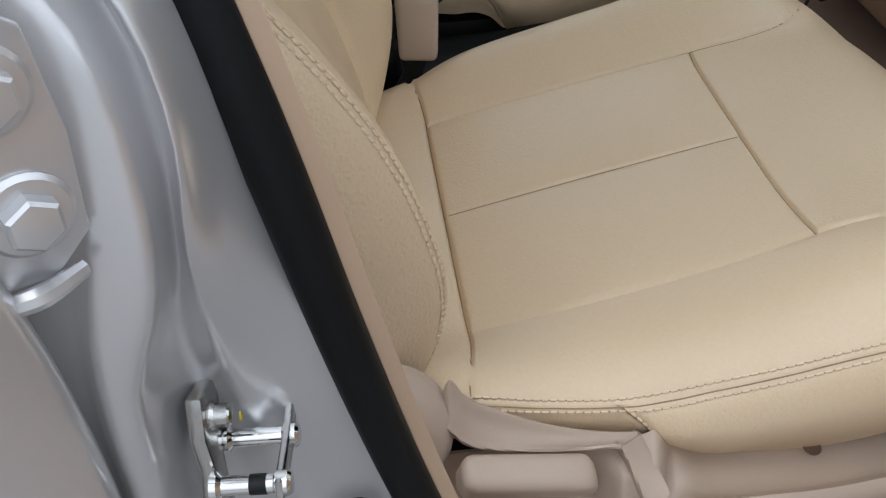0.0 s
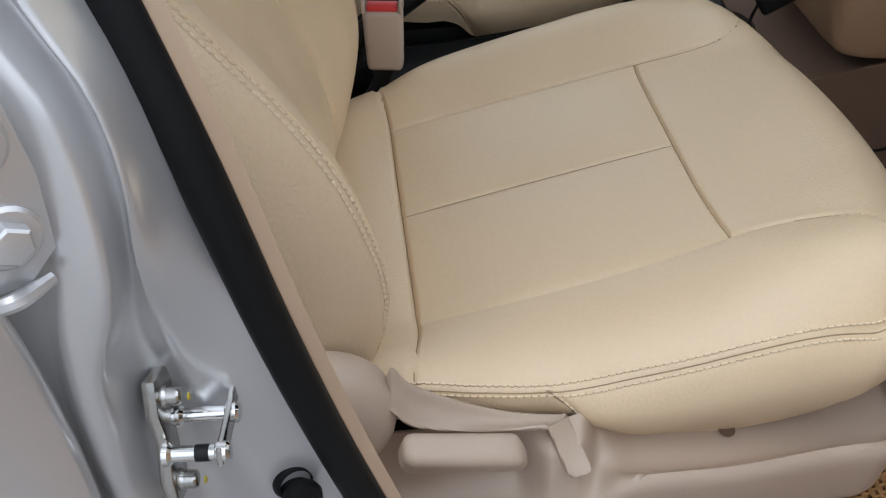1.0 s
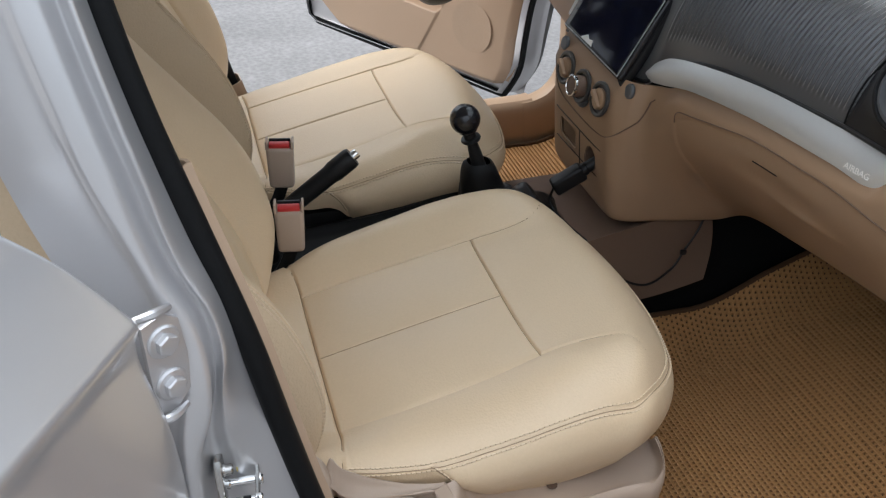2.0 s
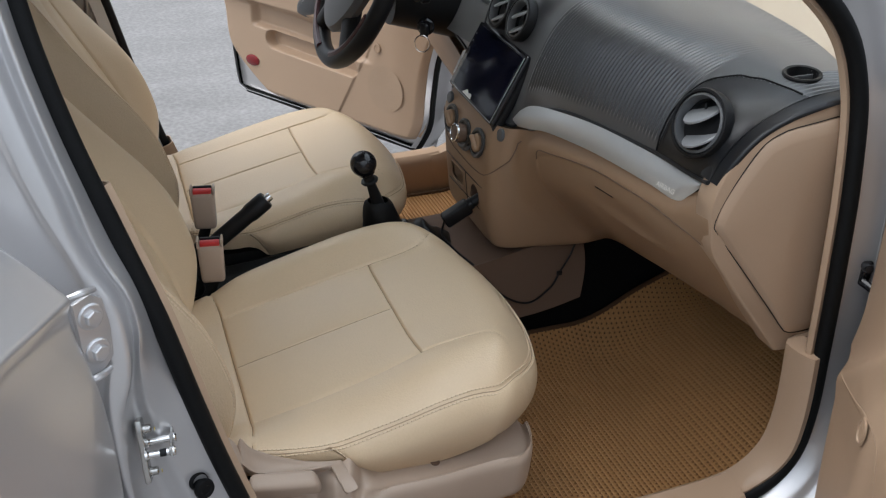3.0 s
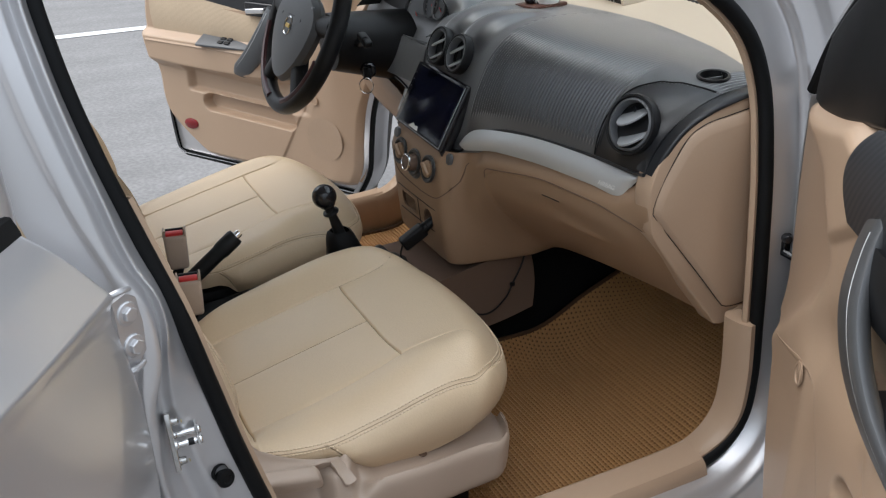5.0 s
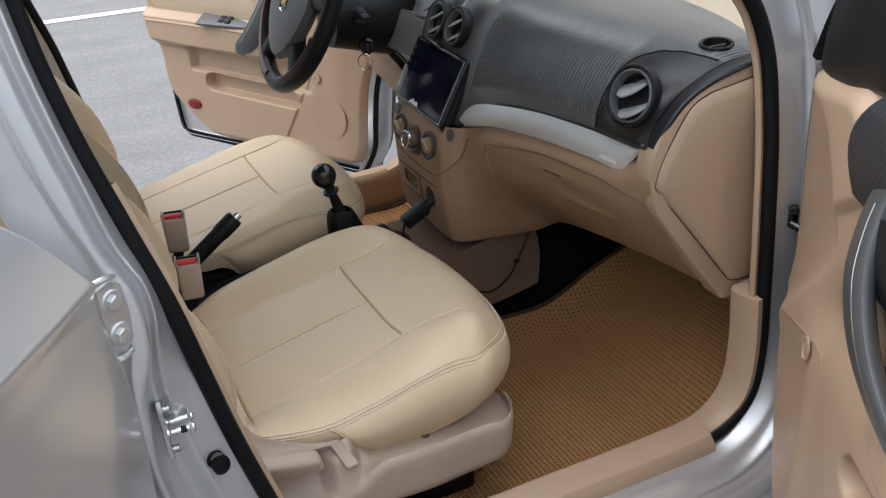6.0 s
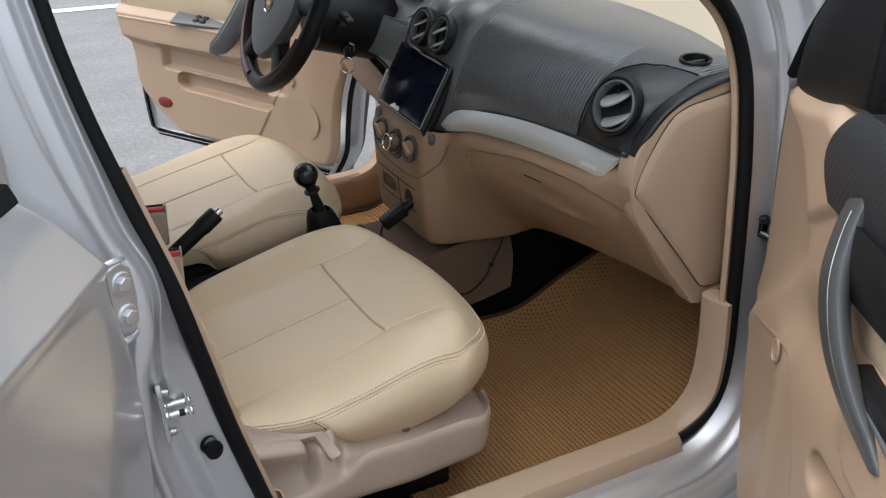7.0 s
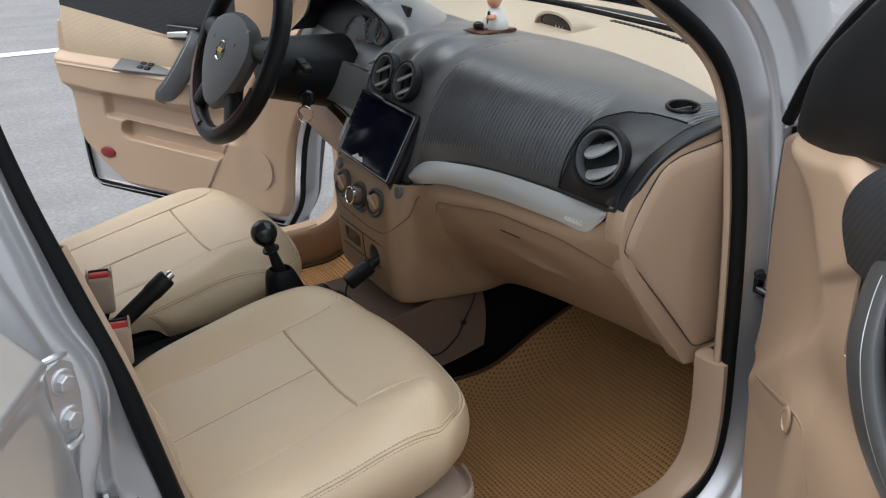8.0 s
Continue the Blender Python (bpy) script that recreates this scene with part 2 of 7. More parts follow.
def lathe(profile, axis_at, direction, seg=32, cap=True):
    """A turned solid: profile rows of (radius, height) along a direction from axis_at."""
    d = Vector(direction).normalized()
    q = Vector((0, 0, 1)).rotation_difference(d).to_matrix()
    a = np.linspace(0, 2 * math.pi, seg, endpoint=False)
    R = np.array(q)
    rings = [(np.stack([r * np.cos(a), r * np.sin(a), np.full(seg, h)], 1) @ R.T + np.array(axis_at)) for r, h in profile]
    return capped(rings) if cap else grid(rings, False, True)


def rounded(sx, sy, sz, r, seg=3, m=None):
    """A box with rounded edges as a bmesh, centred at m's origin."""
    bm = bmesh.new()
    bmesh.ops.create_cube(bm, size=1, matrix=Matrix.Diagonal((sx, sy, sz, 1)))
    bmesh.ops.bevel(bm, geom=bm.edges[:], offset=min(r, 0.49 * min(sx, sy, sz)), segments=seg, profile=0.5, affect="EDGES")
    if m is not None:
        bmesh.ops.transform(bm, matrix=m, verts=bm.verts)
    return bm


def extruded(outline, axis, lo, hi, r=0.0, seg=2):
    """A prism over a closed outline of 2D points; axis 'x', 'y' or 'z' is the way it is drawn out."""
    bm = bmesh.new()
    put = {"x": lambda p, h: (h, p[0], p[1]), "y": lambda p, h: (p[0], h, p[1]), "z": lambda p, h: (p[0], p[1], h)}[axis]
    a = [bm.verts.new(put(p, lo)) for p in outline]
    b = [bm.verts.new(put(p, hi)) for p in outline]
    n = len(a)
    bm.faces.new(a)
    bm.faces.new(b[::-1])
    for i in range(n):
        bm.faces.new((a[i], b[i], b[(i + 1) % n], a[(i + 1) % n]))
    bmesh.ops.recalc_face_normals(bm, faces=bm.faces)
    if r:
        rims = [e for e in bm.edges if (e.verts[0] in a) == (e.verts[1] in a)]
        bmesh.ops.bevel(bm, geom=rims, offset=r, segments=seg, profile=0.5, affect="EDGES")
    return bm


def moved(vf, m):
    return [tuple(m @ Vector(v)) for v in vf[0]], vf[1]


def stitches(line, normals, length=0.0050, gap=0.0014, r=0.0011):
    """Small thread stitches laid along a line of points; one joined mesh."""
    line, normals = np.asarray(line), np.asarray(normals)
    s = np.r_[0, np.cumsum(np.linalg.norm(np.diff(line, axis=0), axis=1))]
    pieces = []
    for s0 in np.arange(0, s[-1] - length, length + gap):
        a, b = (np.array([np.interp(q, s, line[:, k]) for k in range(3)]) for q in (s0, s0 + length))
        nn = np.array([np.interp(s0, s, normals[:, k]) for k in range(3)])
        nn /= max(np.linalg.norm(nn), 1e-9)
        t = (b - a) / max(np.linalg.norm(b - a), 1e-9)
        w = np.cross(t, nn)
        ring = lambda c, k: [c + k * r * (1.2 * w), c + k * r * nn * 1.3, c - k * r * (1.2 * w), c - k * r * nn]
        pieces.append(capped([ring(a, 0.5), ring(a + t * length * 0.25, 1.0), ring(b - t * length * 0.25, 1.0), ring(b, 0.5)]))
    return joined(*pieces)


# ---- ground ----
ground = tagged(part("ground", grid([[(x, y, 0.0) for x in (-400, -30, -8, 0, 8, 30, 400)] for y in (-400, -30, -8, 0, 8, 30, 400)]), ASPHALT, None, smooth=False),
                "worn pale grey asphalt of an open car park", "ground", kind="structure")
road_line = tagged(part("road_line", rounded(60, 0.12, 0.004, 0.001, 1, pose(0, 5.52, 0.004)), WHITE, None),
                   "straight white painted parking line on the asphalt", "road marking", kind="structure")

# ---- car body: the door aperture drawn out round its loop ----
car = thing("hatchback", "silver metallic hatchback car with its doors open", "car")
APERTURE = [(-0.250, -0.735, 0.430), (-0.275, -0.735, 0.500), (-0.303, -0.735, 0.600), (-0.329, -0.735, 0.700), (-0.351, -0.735, 0.800), (-0.373, -0.724, 0.900),
            (-0.402, -0.702, 1.000), (-0.433, -0.678, 1.110), (-0.455, -0.652, 1.220), (-0.460, -0.625, 1.310), (-0.420, -0.590, 1.385), (-0.330, -0.573, 1.415),
            (-0.100, -0.570, 1.405), (0.120, -0.590, 1.355), (0.280, -0.625, 1.290), (0.400, -0.652, 1.220), (0.502, -0.672, 1.138), (0.541, -0.690, 1.050),
            (0.544, -0.715, 0.930), (0.541, -0.733, 0.800), (0.551, -0.735, 0.650), (0.559, -0.735, 0.520), (0.545, -0.735, 0.435), (0.490, -0.735, 0.388),
            (0.400, -0.735, 0.376), (0.150, -0.735, 0.374), (-0.100, -0.735, 0.374), (-0.215, -0.735, 0.384)]
NLOOP = 240
loop = smooth_line(APERTURE, NLOOP, True)
ltan = np.roll(loop, -1, 0) - np.roll(loop, 1, 0)
ltan /= np.linalg.norm(ltan, axis=1, keepdims=True)
lout = np.cross(ltan, np.tile((0.0, 1.0, 0.0), (NLOOP, 1)))
lout /= np.linalg.norm(lout, axis=1, keepdims=True)
lout *= np.sign((lout * (loop - np.array([0.05, -0.7, 0.85]))).sum(1, keepdims=True))
# how far each loop point belongs to the rear post, the sill and the front post
w_rear = step(-0.22, -0.27, loop[:, 0]) * step(0.40, 0.47, loop[:, 2])
along = np.r_[0, np.cumsum(np.linalg.norm(np.diff(loop, axis=0), axis=1))]
i_high = max(i for i in range(NLOOP) if loop[i, 0] > 0.5 and loop[i, 2] > 0.66)
i_low = min(i for i in range(NLOOP) if i > i_high and loop[i, 0] < 0.36)
w_sill = np.where(np.arange(NLOOP) > i_high - 30, step(along[i_high], along[i_low], along), 0.0) * (1 - w_rear)
w_sill = np.where((loop[:, 0] < 0) & (loop[:, 2] < 0.8), step(0.46, 0.40, loop[:, 2]) * (1 - w_rear), w_sill)
w_front = np.clip(1 - w_rear - w_sill, 0, 1)
# aperture sections: (outward from the opening, away from the car)
SEC_SILL = [(0.034, -0.024), (0.014, -0.010), (0.0180, 0.004), (0.0195, 0.012), (0.0205, 0.020), (0.0210, 0.028), (0.0215, 0.036), (0.0220, 0.044), (0.0240, 0.051), (0.0275, 0.057), (0.0310, 0.0615), (0.0340, 0.067),
            (0.0355, 0.075), (0.0365, 0.0835), (0.0415, 0.0865), (0.0440, 0.094), (0.0500, 0.100), (0.0570, 0.110), (0.0800, 0.124), (0.160, 0.110)]
SEC_FRONT = [(0.034, -0.024), (0.006, -0.006), (0.014, 0.000), (0.022, 0.002), (0.030, 0.004), (0.038, 0.006), (0.046, 0.008), (0.054, 0.010), (0.060, 0.0115), (0.066, 0.013), (0.0705, 0.0175), (0.0745, 0.024),
             (0.080, 0.0265), (0.088, 0.027), (0.098, 0.028), (0.108, 0.031), (0.116, 0.040), (0.126, 0.050), (0.160, 0.054), (0.190, 0.040)]
# the pressed channel of the rear post: two ridges whose distance from the seal swings with height
ridge_a = curve_fn([0.40, 0.60, 0.75, 0.81, 0.85, 0.88, 0.92, 0.955, 0.985, 1.08, 1.40], [0.060, 0.060, 0.059, 0.056, 0.049, 0.042, 0.027, 0.022, 0.027, 0.024, 0.024])
ridge_b = curve_fn([0.40, 0.60, 0.745, 0.79, 0.84, 0.86, 0.91, 0.955, 0.985, 1.08, 1.40], [0.115, 0.112, 0.102, 0.091, 0.076, 0.063, 0.045, 0.039, 0.045, 0.044, 0.044])
ridge_c = curve_fn([0.40, 0.60, 0.79, 0.86, 0.904, 0.957, 1.08, 1.40], [0.125, 0.122, 0.101, 0.083, 0.064, 0.055, 0.058, 0.060])
sec = np.zeros((NLOOP, 20, 3))
for i in range(NLOOP):
    a_, b_, c_ = (float(q(loop[i, 2])) for q in (ridge_a, ridge_b, ridge_c))
    m_ = (a_ + b_) / 2
    g_ = a_ - 0.013
    h_ = m_ - a_
    deep_ = float(step(0.93, 0.77, loop[i, 2]))
    rear_ = [(0.040, -0.022), (0.008, -0.012), (0.012, -0.003), (0.013 + 0.12 * g_, 0.003), (0.013 + 0.35 * g_, 0.013), (0.013 + 0.60 * g_, 0.025), (0.013 + 0.85 * g_, 0.0365), (a_, 0.0410), (a_ + 0.25 * h_, 0.0415),
             (a_ + 0.58 * h_, 0.0350), (m_, 0.0285), (m_ + 0.35 * h_, 0.0310), (m_ + 0.72 * h_, 0.0420), (b_, 0.0470), (b_ + 0.4 * (c_ - b_), 0.0490), (c_, 0.0495), (c_ + 0.004, 0.0480), (c_ + 0.010, 0.0455), (c_ + 0.030, 0.0450), (c_ + 0.055, 0.0450)]
    low_o = [-0.022, -0.012, -0.003, 0.000, 0.001, 0.003, 0.006, 0.0085, 0.0085, 0.0060, 0.0040, 0.0090, 0.0310, 0.0440, 0.0480]
    rear_ = [(r[0], r[1] + deep_ * (low_o[k] - r[1])) if k < len(low_o) else r for k, r in enumerate(rear_)]
    for k, (r, s_, f_) in enumerate(zip(rear_, SEC_SILL, SEC_FRONT)):
        n_ = w_rear[i] * r[0] + w_sill[i] * s_[0] + w_front[i] * (f_[0] + 0.010 * (k > 1))
        o_ = w_rear[i] * r[1] + w_sill[i] * s_[1] + w_front[i] * f_[1]
        sec[i, k] = loop[i] + n_ * lout[i] + np.array([0.0, -o_, 0.0])


def fine_sections(s_, per=4):
    """Each section drawn finer, with the same share of points between the same ridges all along."""
    q = np.concatenate([2 * s_[:, :1] - s_[:, 1:2], s_, 2 * s_[:, -1:] - s_[:, -2:-1]], 1)
    out = []
    for k in range(s_.shape[1] - 1):
        a, b, c, d = q[:, k], q[:, k + 1], q[:, k + 2], q[:, k + 3]
        for t in np.arange(per) / per:
            out.append(0.5 * (2 * b + (c - a) * t + (2 * a - 5 * b + 4 * c - d) * t * t + (3 * b - a - 3 * c + d) * t ** 3))
    return np.stack(out + [s_[:, -1]], 1)


fine = fine_sections(sec)


def stretch(lo, hi):
    idx = np.arange(lo, hi + 1) % NLOOP
    return fine[idx]


i_rear = [i for i in range(NLOOP) if w_rear[i] > 0.5 and loop[i, 2] < 1.33 and loop[i, 0] < -0.2]
i_top = [i for i in range(NLOOP) if loop[i, 2] > 1.32]
b0, b1 = min(i_rear), max(i_rear)
t1 = max(i_top)
f_end = max(i for i in range(NLOOP) if loop[i, 0] > 0.25)
part("rear_door_post", thick(stretch(b0, b1), 0.0015), SILVER, car, "silver pressed steel door post")
part("roof_rail", thick(stretch(b1, t1), 0.0015), SILVER, car)
part("windscreen_post", thick(stretch(t1, f_end), 0.0015), SILVER, car, "silver windscreen and hinge post")
part("sill", thick(stretch(f_end, NLOOP + b0), 0.0015), SILVER, car, "silver stepped door sill")
seal_r = 0.0112 + 0.0010 * w_front + 0.0010 * w_sill
seal_path = loop + (0.0115 + 0.001 * w_front)[:, None] * lout + np.array([0, -0.004, 0])
turn_ = -int(np.argmin(np.abs(loop[:, 0] - 0.2) + (loop[:, 2] > 0.5)))
open_seal, open_r = np.roll(seal_path, turn_, 0), np.roll(seal_r, turn_)
keep = ~((open_seal[:, 2] < 0.42) & (open_seal[:, 0] < 0.462))
part("door_seal", tube(open_seal[keep], open_r[keep], seg=14, flat=1.0, ref=(0, 1, 0), raw=True), RUBBER, car, "black rubber door seal")
# same aperture on the far side
far = lambda P: np.asarray(P) * np.array([1, -1, 1])
part("far_door_frame", thick(far(fine)[:, ::2][:, ::-1], 0.0015, True), SILVER, car)
part("far_door_seal", tube(far(seal_path), 0.0190, seg=10, closed=True, flat=0.85, ref=(0, 1, 0), raw=True), RUBBER, car)

# ---- inner trims along the near aperture ----
def trim_band(lo, hi, rows, name, label, mat=None, sgn=1):
    idx = np.arange(lo, hi + 1) % NLOOP
    P = np.zeros((len(idx), len(rows), 3))
    for k, (n_, o_) in enumerate(rows):
        P[:, k] = loop[idx] - n_ * lout[idx] + np.array([0, o_, 0])
    P = np.array([smooth_line(row, 14) for row in P])
    P[..., 1] *= sgn
    return part(name, thick(P if sgn > 0 else P[:, ::-1], 0.003), mat or TAN, trims, label)


trims = thing("interior_trim", "tan plastic trim round the door openings", "trim", kind="structure")
b_top = max(i for i in i_rear if loop[i, 2] < 1.055)
trim_band(b0, b_top, [(-0.006, 0.006), (0.000, 0.003), (0.0025, 0.005), (0.002, 0.009), (-0.003, 0.014), (-0.020, 0.024), (-0.05, 0.036)], "post_trim", "tan lower post trim")
trim_band(b_top + 1, b1, [(-0.012, 0.012), (-0.010, 0.016), (-0.014, 0.024), (-0.026, 0.040), (-0.045, 0.070), (-0.06, 0.100)], "upper_post_trim", "tan upper post trim")
trim_band(b1, t1 - 2, [(0.004, 0.004), (0.012, 0.002), (0.020, 0.015), (0.022, 0.04), (0.01, 0.07), (-0.03, 0.11)], "roof_trim", "cream headliner edge trim", CREAM)
k_front = max(i for i in range(NLOOP) if loop[i, 0] > 0.5 and loop[i, 2] > 0.63)
trim_band(t1 - 1, k_front, [(0.000, 0.004), (0.003, 0.001), (0.005, 0.004), (0.005, 0.008), (0.001, 0.012), (-0.015, 0.019), (-0.05, 0.030)], "windscreen_post_trim", "tan windscreen post trim")
# kick panel and tread plate in one sweep
idx = np.arange(k_front, NLOOP + b0 + 6) % NLOOP
rows_k = [(-0.004, -0.009), (0.001, -0.0125), (0.006, -0.010), (0.0105, 0.002), (0.0135, 0.016), (0.015, 0.034), (0.010, 0.046), (-0.02, 0.052), (-0.10, 0.056)]
rows_s = [(-0.026, -0.0210), (-0.012, -0.0205), (0.003, -0.0185), (0.0095, -0.008), (0.0115, 0.010), (0.0125, 0.028), (0.008, 0.040), (-0.03, 0.048), (-0.10, 0.051)]
is_sill = (loop[idx, 2] < 0.45) & (loop[idx, 0] < 0.472)
first_sill = int(np.argmax(is_sill))
for name_, ii, rows, lab in (("kick_panel", idx[:first_sill + 3], rows_k, "tan kick panel"), ("tread_plate", idx[first_sill:], rows_s, "tan tread plate over the sill")):
    P = np.zeros((len(ii), len(rows), 3))
    join = step(len(ii) - 12, len(ii) - 3, np.arange(len(ii))) if name_ == "kick_panel" else np.zeros(len(ii))
    for k, (n_, o_) in enumerate(rows):
        n2, o2 = rows_s[k]
        if name_ == "kick_panel" and k < 3:
            n2, o2 = ((-0.002, -0.005), (0.003, -0.008), (0.008, -0.006))[k]
        P[:, k] = loop[ii] - (n_ * (1 - join) + (n2 - 0.003) * join)[:, None] * lout[ii] + (o_ * (1 - join) + (o2 + 0.002) * join)[:, None] * np.array([0, 1.0, 0])
    P = np.array([smooth_line(row, 18) for row in P])
    if name_ == "kick_panel":
        lid = P[0].mean(axis=0) + [0, 0.012, -0.004]
        P = np.concatenate([(P[:1] * 0.1 + lid * 0.9), P[:1] * 0.85 + lid * 0.15 + [0, 0, 0.001], P])
    part(name_, thick(P, 0.003), TAN, trims, lab)
    part("far_" + name_, thick(far(P)[:, ::-1], 0.003), TAN, trims)
idx = np.arange(t1 - 1, k_front + 1)
P = np.array([smooth_line([loop[i] - n_ * lout[i] + np.array([0, o_, 0]) for n_, o_ in [(0.002, 0.004), (0.019, 0.006), (0.018, 0.05), (-0.05, 0.085)]], 10) for i in idx])
part("far_post_trim", thick(far(P)[:, ::-1], 0.003), TAN, trims)

# ---- striker, bumper stop and hinge bolts on the rear post ----
def screw_head(at, way, r, mat, parent, name="bolt", hexa=True, washer=1.5):
    """A flanged bolt: washer, six-sided head with a dished top."""
    pieces = [lathe([(0.0, 0), (r * washer, 0), (r * washer, 0.0016), (r * washer * 0.88, 0.003), (r * 1.05, 0.0034)], at, way, 24),
              lathe([(r, 0.003), (r, 0.0085), (r * 0.86, 0.0096), (r * 0.60, 0.0100), (0.0001, 0.0100)], at, way, 6 if hexa else 24, False)]
    return part(name, joined(*pieces), mat, parent, sharp=25)


striker = thing("door_striker", "shiny worn steel door latch striker bolted to the post", "door striker")
plate_rows = [(-0.013, 0.036), (0.009, 0.036), (0.013, 0.026), (0.008, 0.006), (0.010, -0.010), (0.015, -0.024), (0.011, -0.038), (-0.006, -0.038), (-0.011, -0.022), (-0.008, 0.0), (-0.015, 0.018)]
ax_w = Vector((1.0, -0.10, 0.05)).normalized()
ax_v = Vector((0.02, 0.40, 0.90))
ax_v = (ax_v - ax_w * ax_v.dot(ax_w)).normalized()
mt = Matrix((ax_v.cross(ax_w), ax_v, ax_w)).transposed().to_4x4()
mt.translation = Vector((-0.4235, -0.7620, 0.7505))


def on_plate(bm):
    bmesh.ops.transform(bm, matrix=mt, verts=bm.verts)
    return bm


part("base_plate", on_plate(extruded(plate_rows, "z", -0.002, 0.0050, 0.0014)), ZINC, striker, "notched zinc base plate")
PLATE_MARK = material("assembly_paint_mark", (0.55, 0.42, 0.04), 0.5, vary=0.3, vscale=200)
for px_, py_ in ((-0.0131, -0.0035), (0.0135, 0.0044)):
    part("pin", lathe([(0.0062, 0), (0.0062, 0.0028), (0.0042, 0.0045), (0.0042, 0.026), (0.0056, 0.0270), (0.0056, 0.0320), (0.0042, 0.0335), (0.0001, 0.0337)], mt @ Vector((px_, py_, 0.004)), ax_w, 22), CHROME, striker, "polished steel pin")
bar_ = [(0.030, 0.012), (0.028, 0.019), (0.018, 0.014), (0.0135, 0.0105), (-0.010, 0.003), (-0.019, 0.000), (-0.019, -0.008), (-0.012, -0.0095), (0.012, -0.0015), (0.020, 0.002)]
part("end_plate", on_plate(extruded(bar_, "z", 0.0310, 0.0345, 0.001)), ZINC, striker, "chipped end plate")
part("pin_wear", lathe([(0.0043, 0.016), (0.00445, 0.0162), (0.00445, 0.023), (0.0043, 0.0232)], mt @ Vector((-0.0131, -0.0035, 0.004)), ax_w, 20, False), BLACK, striker, "dark worn grease band")
for px_, py_ in ((-0.003, 0.024), (0.002, -0.027)):
    screw_head(mt @ Vector((px_, py_, 0.004)), ax_w, 0.0050, ZINC, striker, "screw", False, 1.2)
    part("paint_mark", lathe([(0.0022, 0.0126), (0.0018, 0.0134), (0.0001, 0.0136)], mt @ Vector((px_ + 0.002, py_ - 0.002, 0.004)), ax_w, 10), PLATE_MARK, striker, "yellow assembly paint dab")

stop = thing("door_stop", "round black rubber bumper stop set in the post", "door stop")
sp = Vector((-0.3680, -0.736, 0.662))
sw = Vector((0.40, -0.90, 0.14)).normalized()
part("collar", lathe([(0.0125, -0.004), (0.0130, 0.003), (0.0115, 0.0055), (0.0095, 0.0060)], sp + Vector((0, 0, 0.004)), sw, 28, False), RUBBER, stop)
part("bumper", lathe([(0.0095, 0.002), (0.0090, 0.008), (0.0120, 0.0100), (0.0130, 0.0140), (0.0118, 0.0175), (0.0062, 0.0186), (0.0054, 0.0174), (0.0001, 0.0172)], sp + Vector((0, 0, -0.003)), sw, 28), RUBBER, stop)

hinge = thing("rear_door_hinge", "silver painted door hinge with two hexagon bolts", "hinge")
ho = Vector((-0.4500, -0.780, 0.928))
hw = Vector((0.52, -0.85, 0.04)).normalized()
hu = Vector((0, 0, 1)).cross(hw).normalized()
hm = Matrix((hu, hw.cross(hu), hw)).transposed().to_4x4()
hm.translation = ho
leaf = [(-0.016, 0.040), (0.004, 0.044), (0.016, 0.034), (0.019, 0.0), (0.016, -0.034), (0.002, -0.046), (-0.016, -0.044)]
part("leaf", (lambda b: (bmesh.ops.transform(b, matrix=hm, verts=b.verts), b)[1])(extruded(leaf, "z", -0.002, 0.0045, 0.0015)), SILVER, hinge)
for zz, nm in ((0.049, "upper_lug"), (-0.049, "lower_lug")):
    rows = [hm @ Vector((-0.022, zz, 0.003)), hm @ Vector((-0.006, zz + 0.003, 0.010)), hm @ Vector((0.010, zz - 0.002 * np.sign(zz), 0.004))]
    part(nm, tube(rows, [0.0032, 0.004, 0.003], 12, 8), SILVER, hinge)
for zz in (0.0205, -0.0205):
    screw_head(hm @ Vector((0.0, zz, 0.004)), hw, 0.0092, SILVER, hinge, "bolt", True, 1.55)

# door check strap on the front hinge post
check = thing("door_check_strap", "small black door check link on the hinge post", "door check")
cp = Vector((0.598, -0.745, 0.775))
part("bracket", rounded(0.016, 0.012, 0.040, 0.004, 3, Matrix.Translation(cp + Vector((0.004, 0.002, 0.004)))), BLACK_GLOSS, check)
part("upper_pin", lathe([(0.008, 0), (0.0085, 0.008), (0.006, 0.014), (0.0001, 0.015)], cp + Vector((0, 0, 0.018)), (-0.4, -0.9, 0.1), 16), BLACK_GLOSS, check)
part("link", tube([cp + Vector((-0.004, -0.004, -0.006)), cp + Vector((0.0, -0.02, -0.010)), cp + Vector((0.004, -0.045, -0.016))], [0.007, 0.006, 0.005], 14, 10), BLACK_GLOSS, check)

# ---- floor, tunnel, firewall, roof and the closed rest of the body ----
def floor_z(x):
    return 0.272 + 0.40 * np.maximum(0, np.asarray(x, float) - 0.46) * step(0.40, 0.62, x)


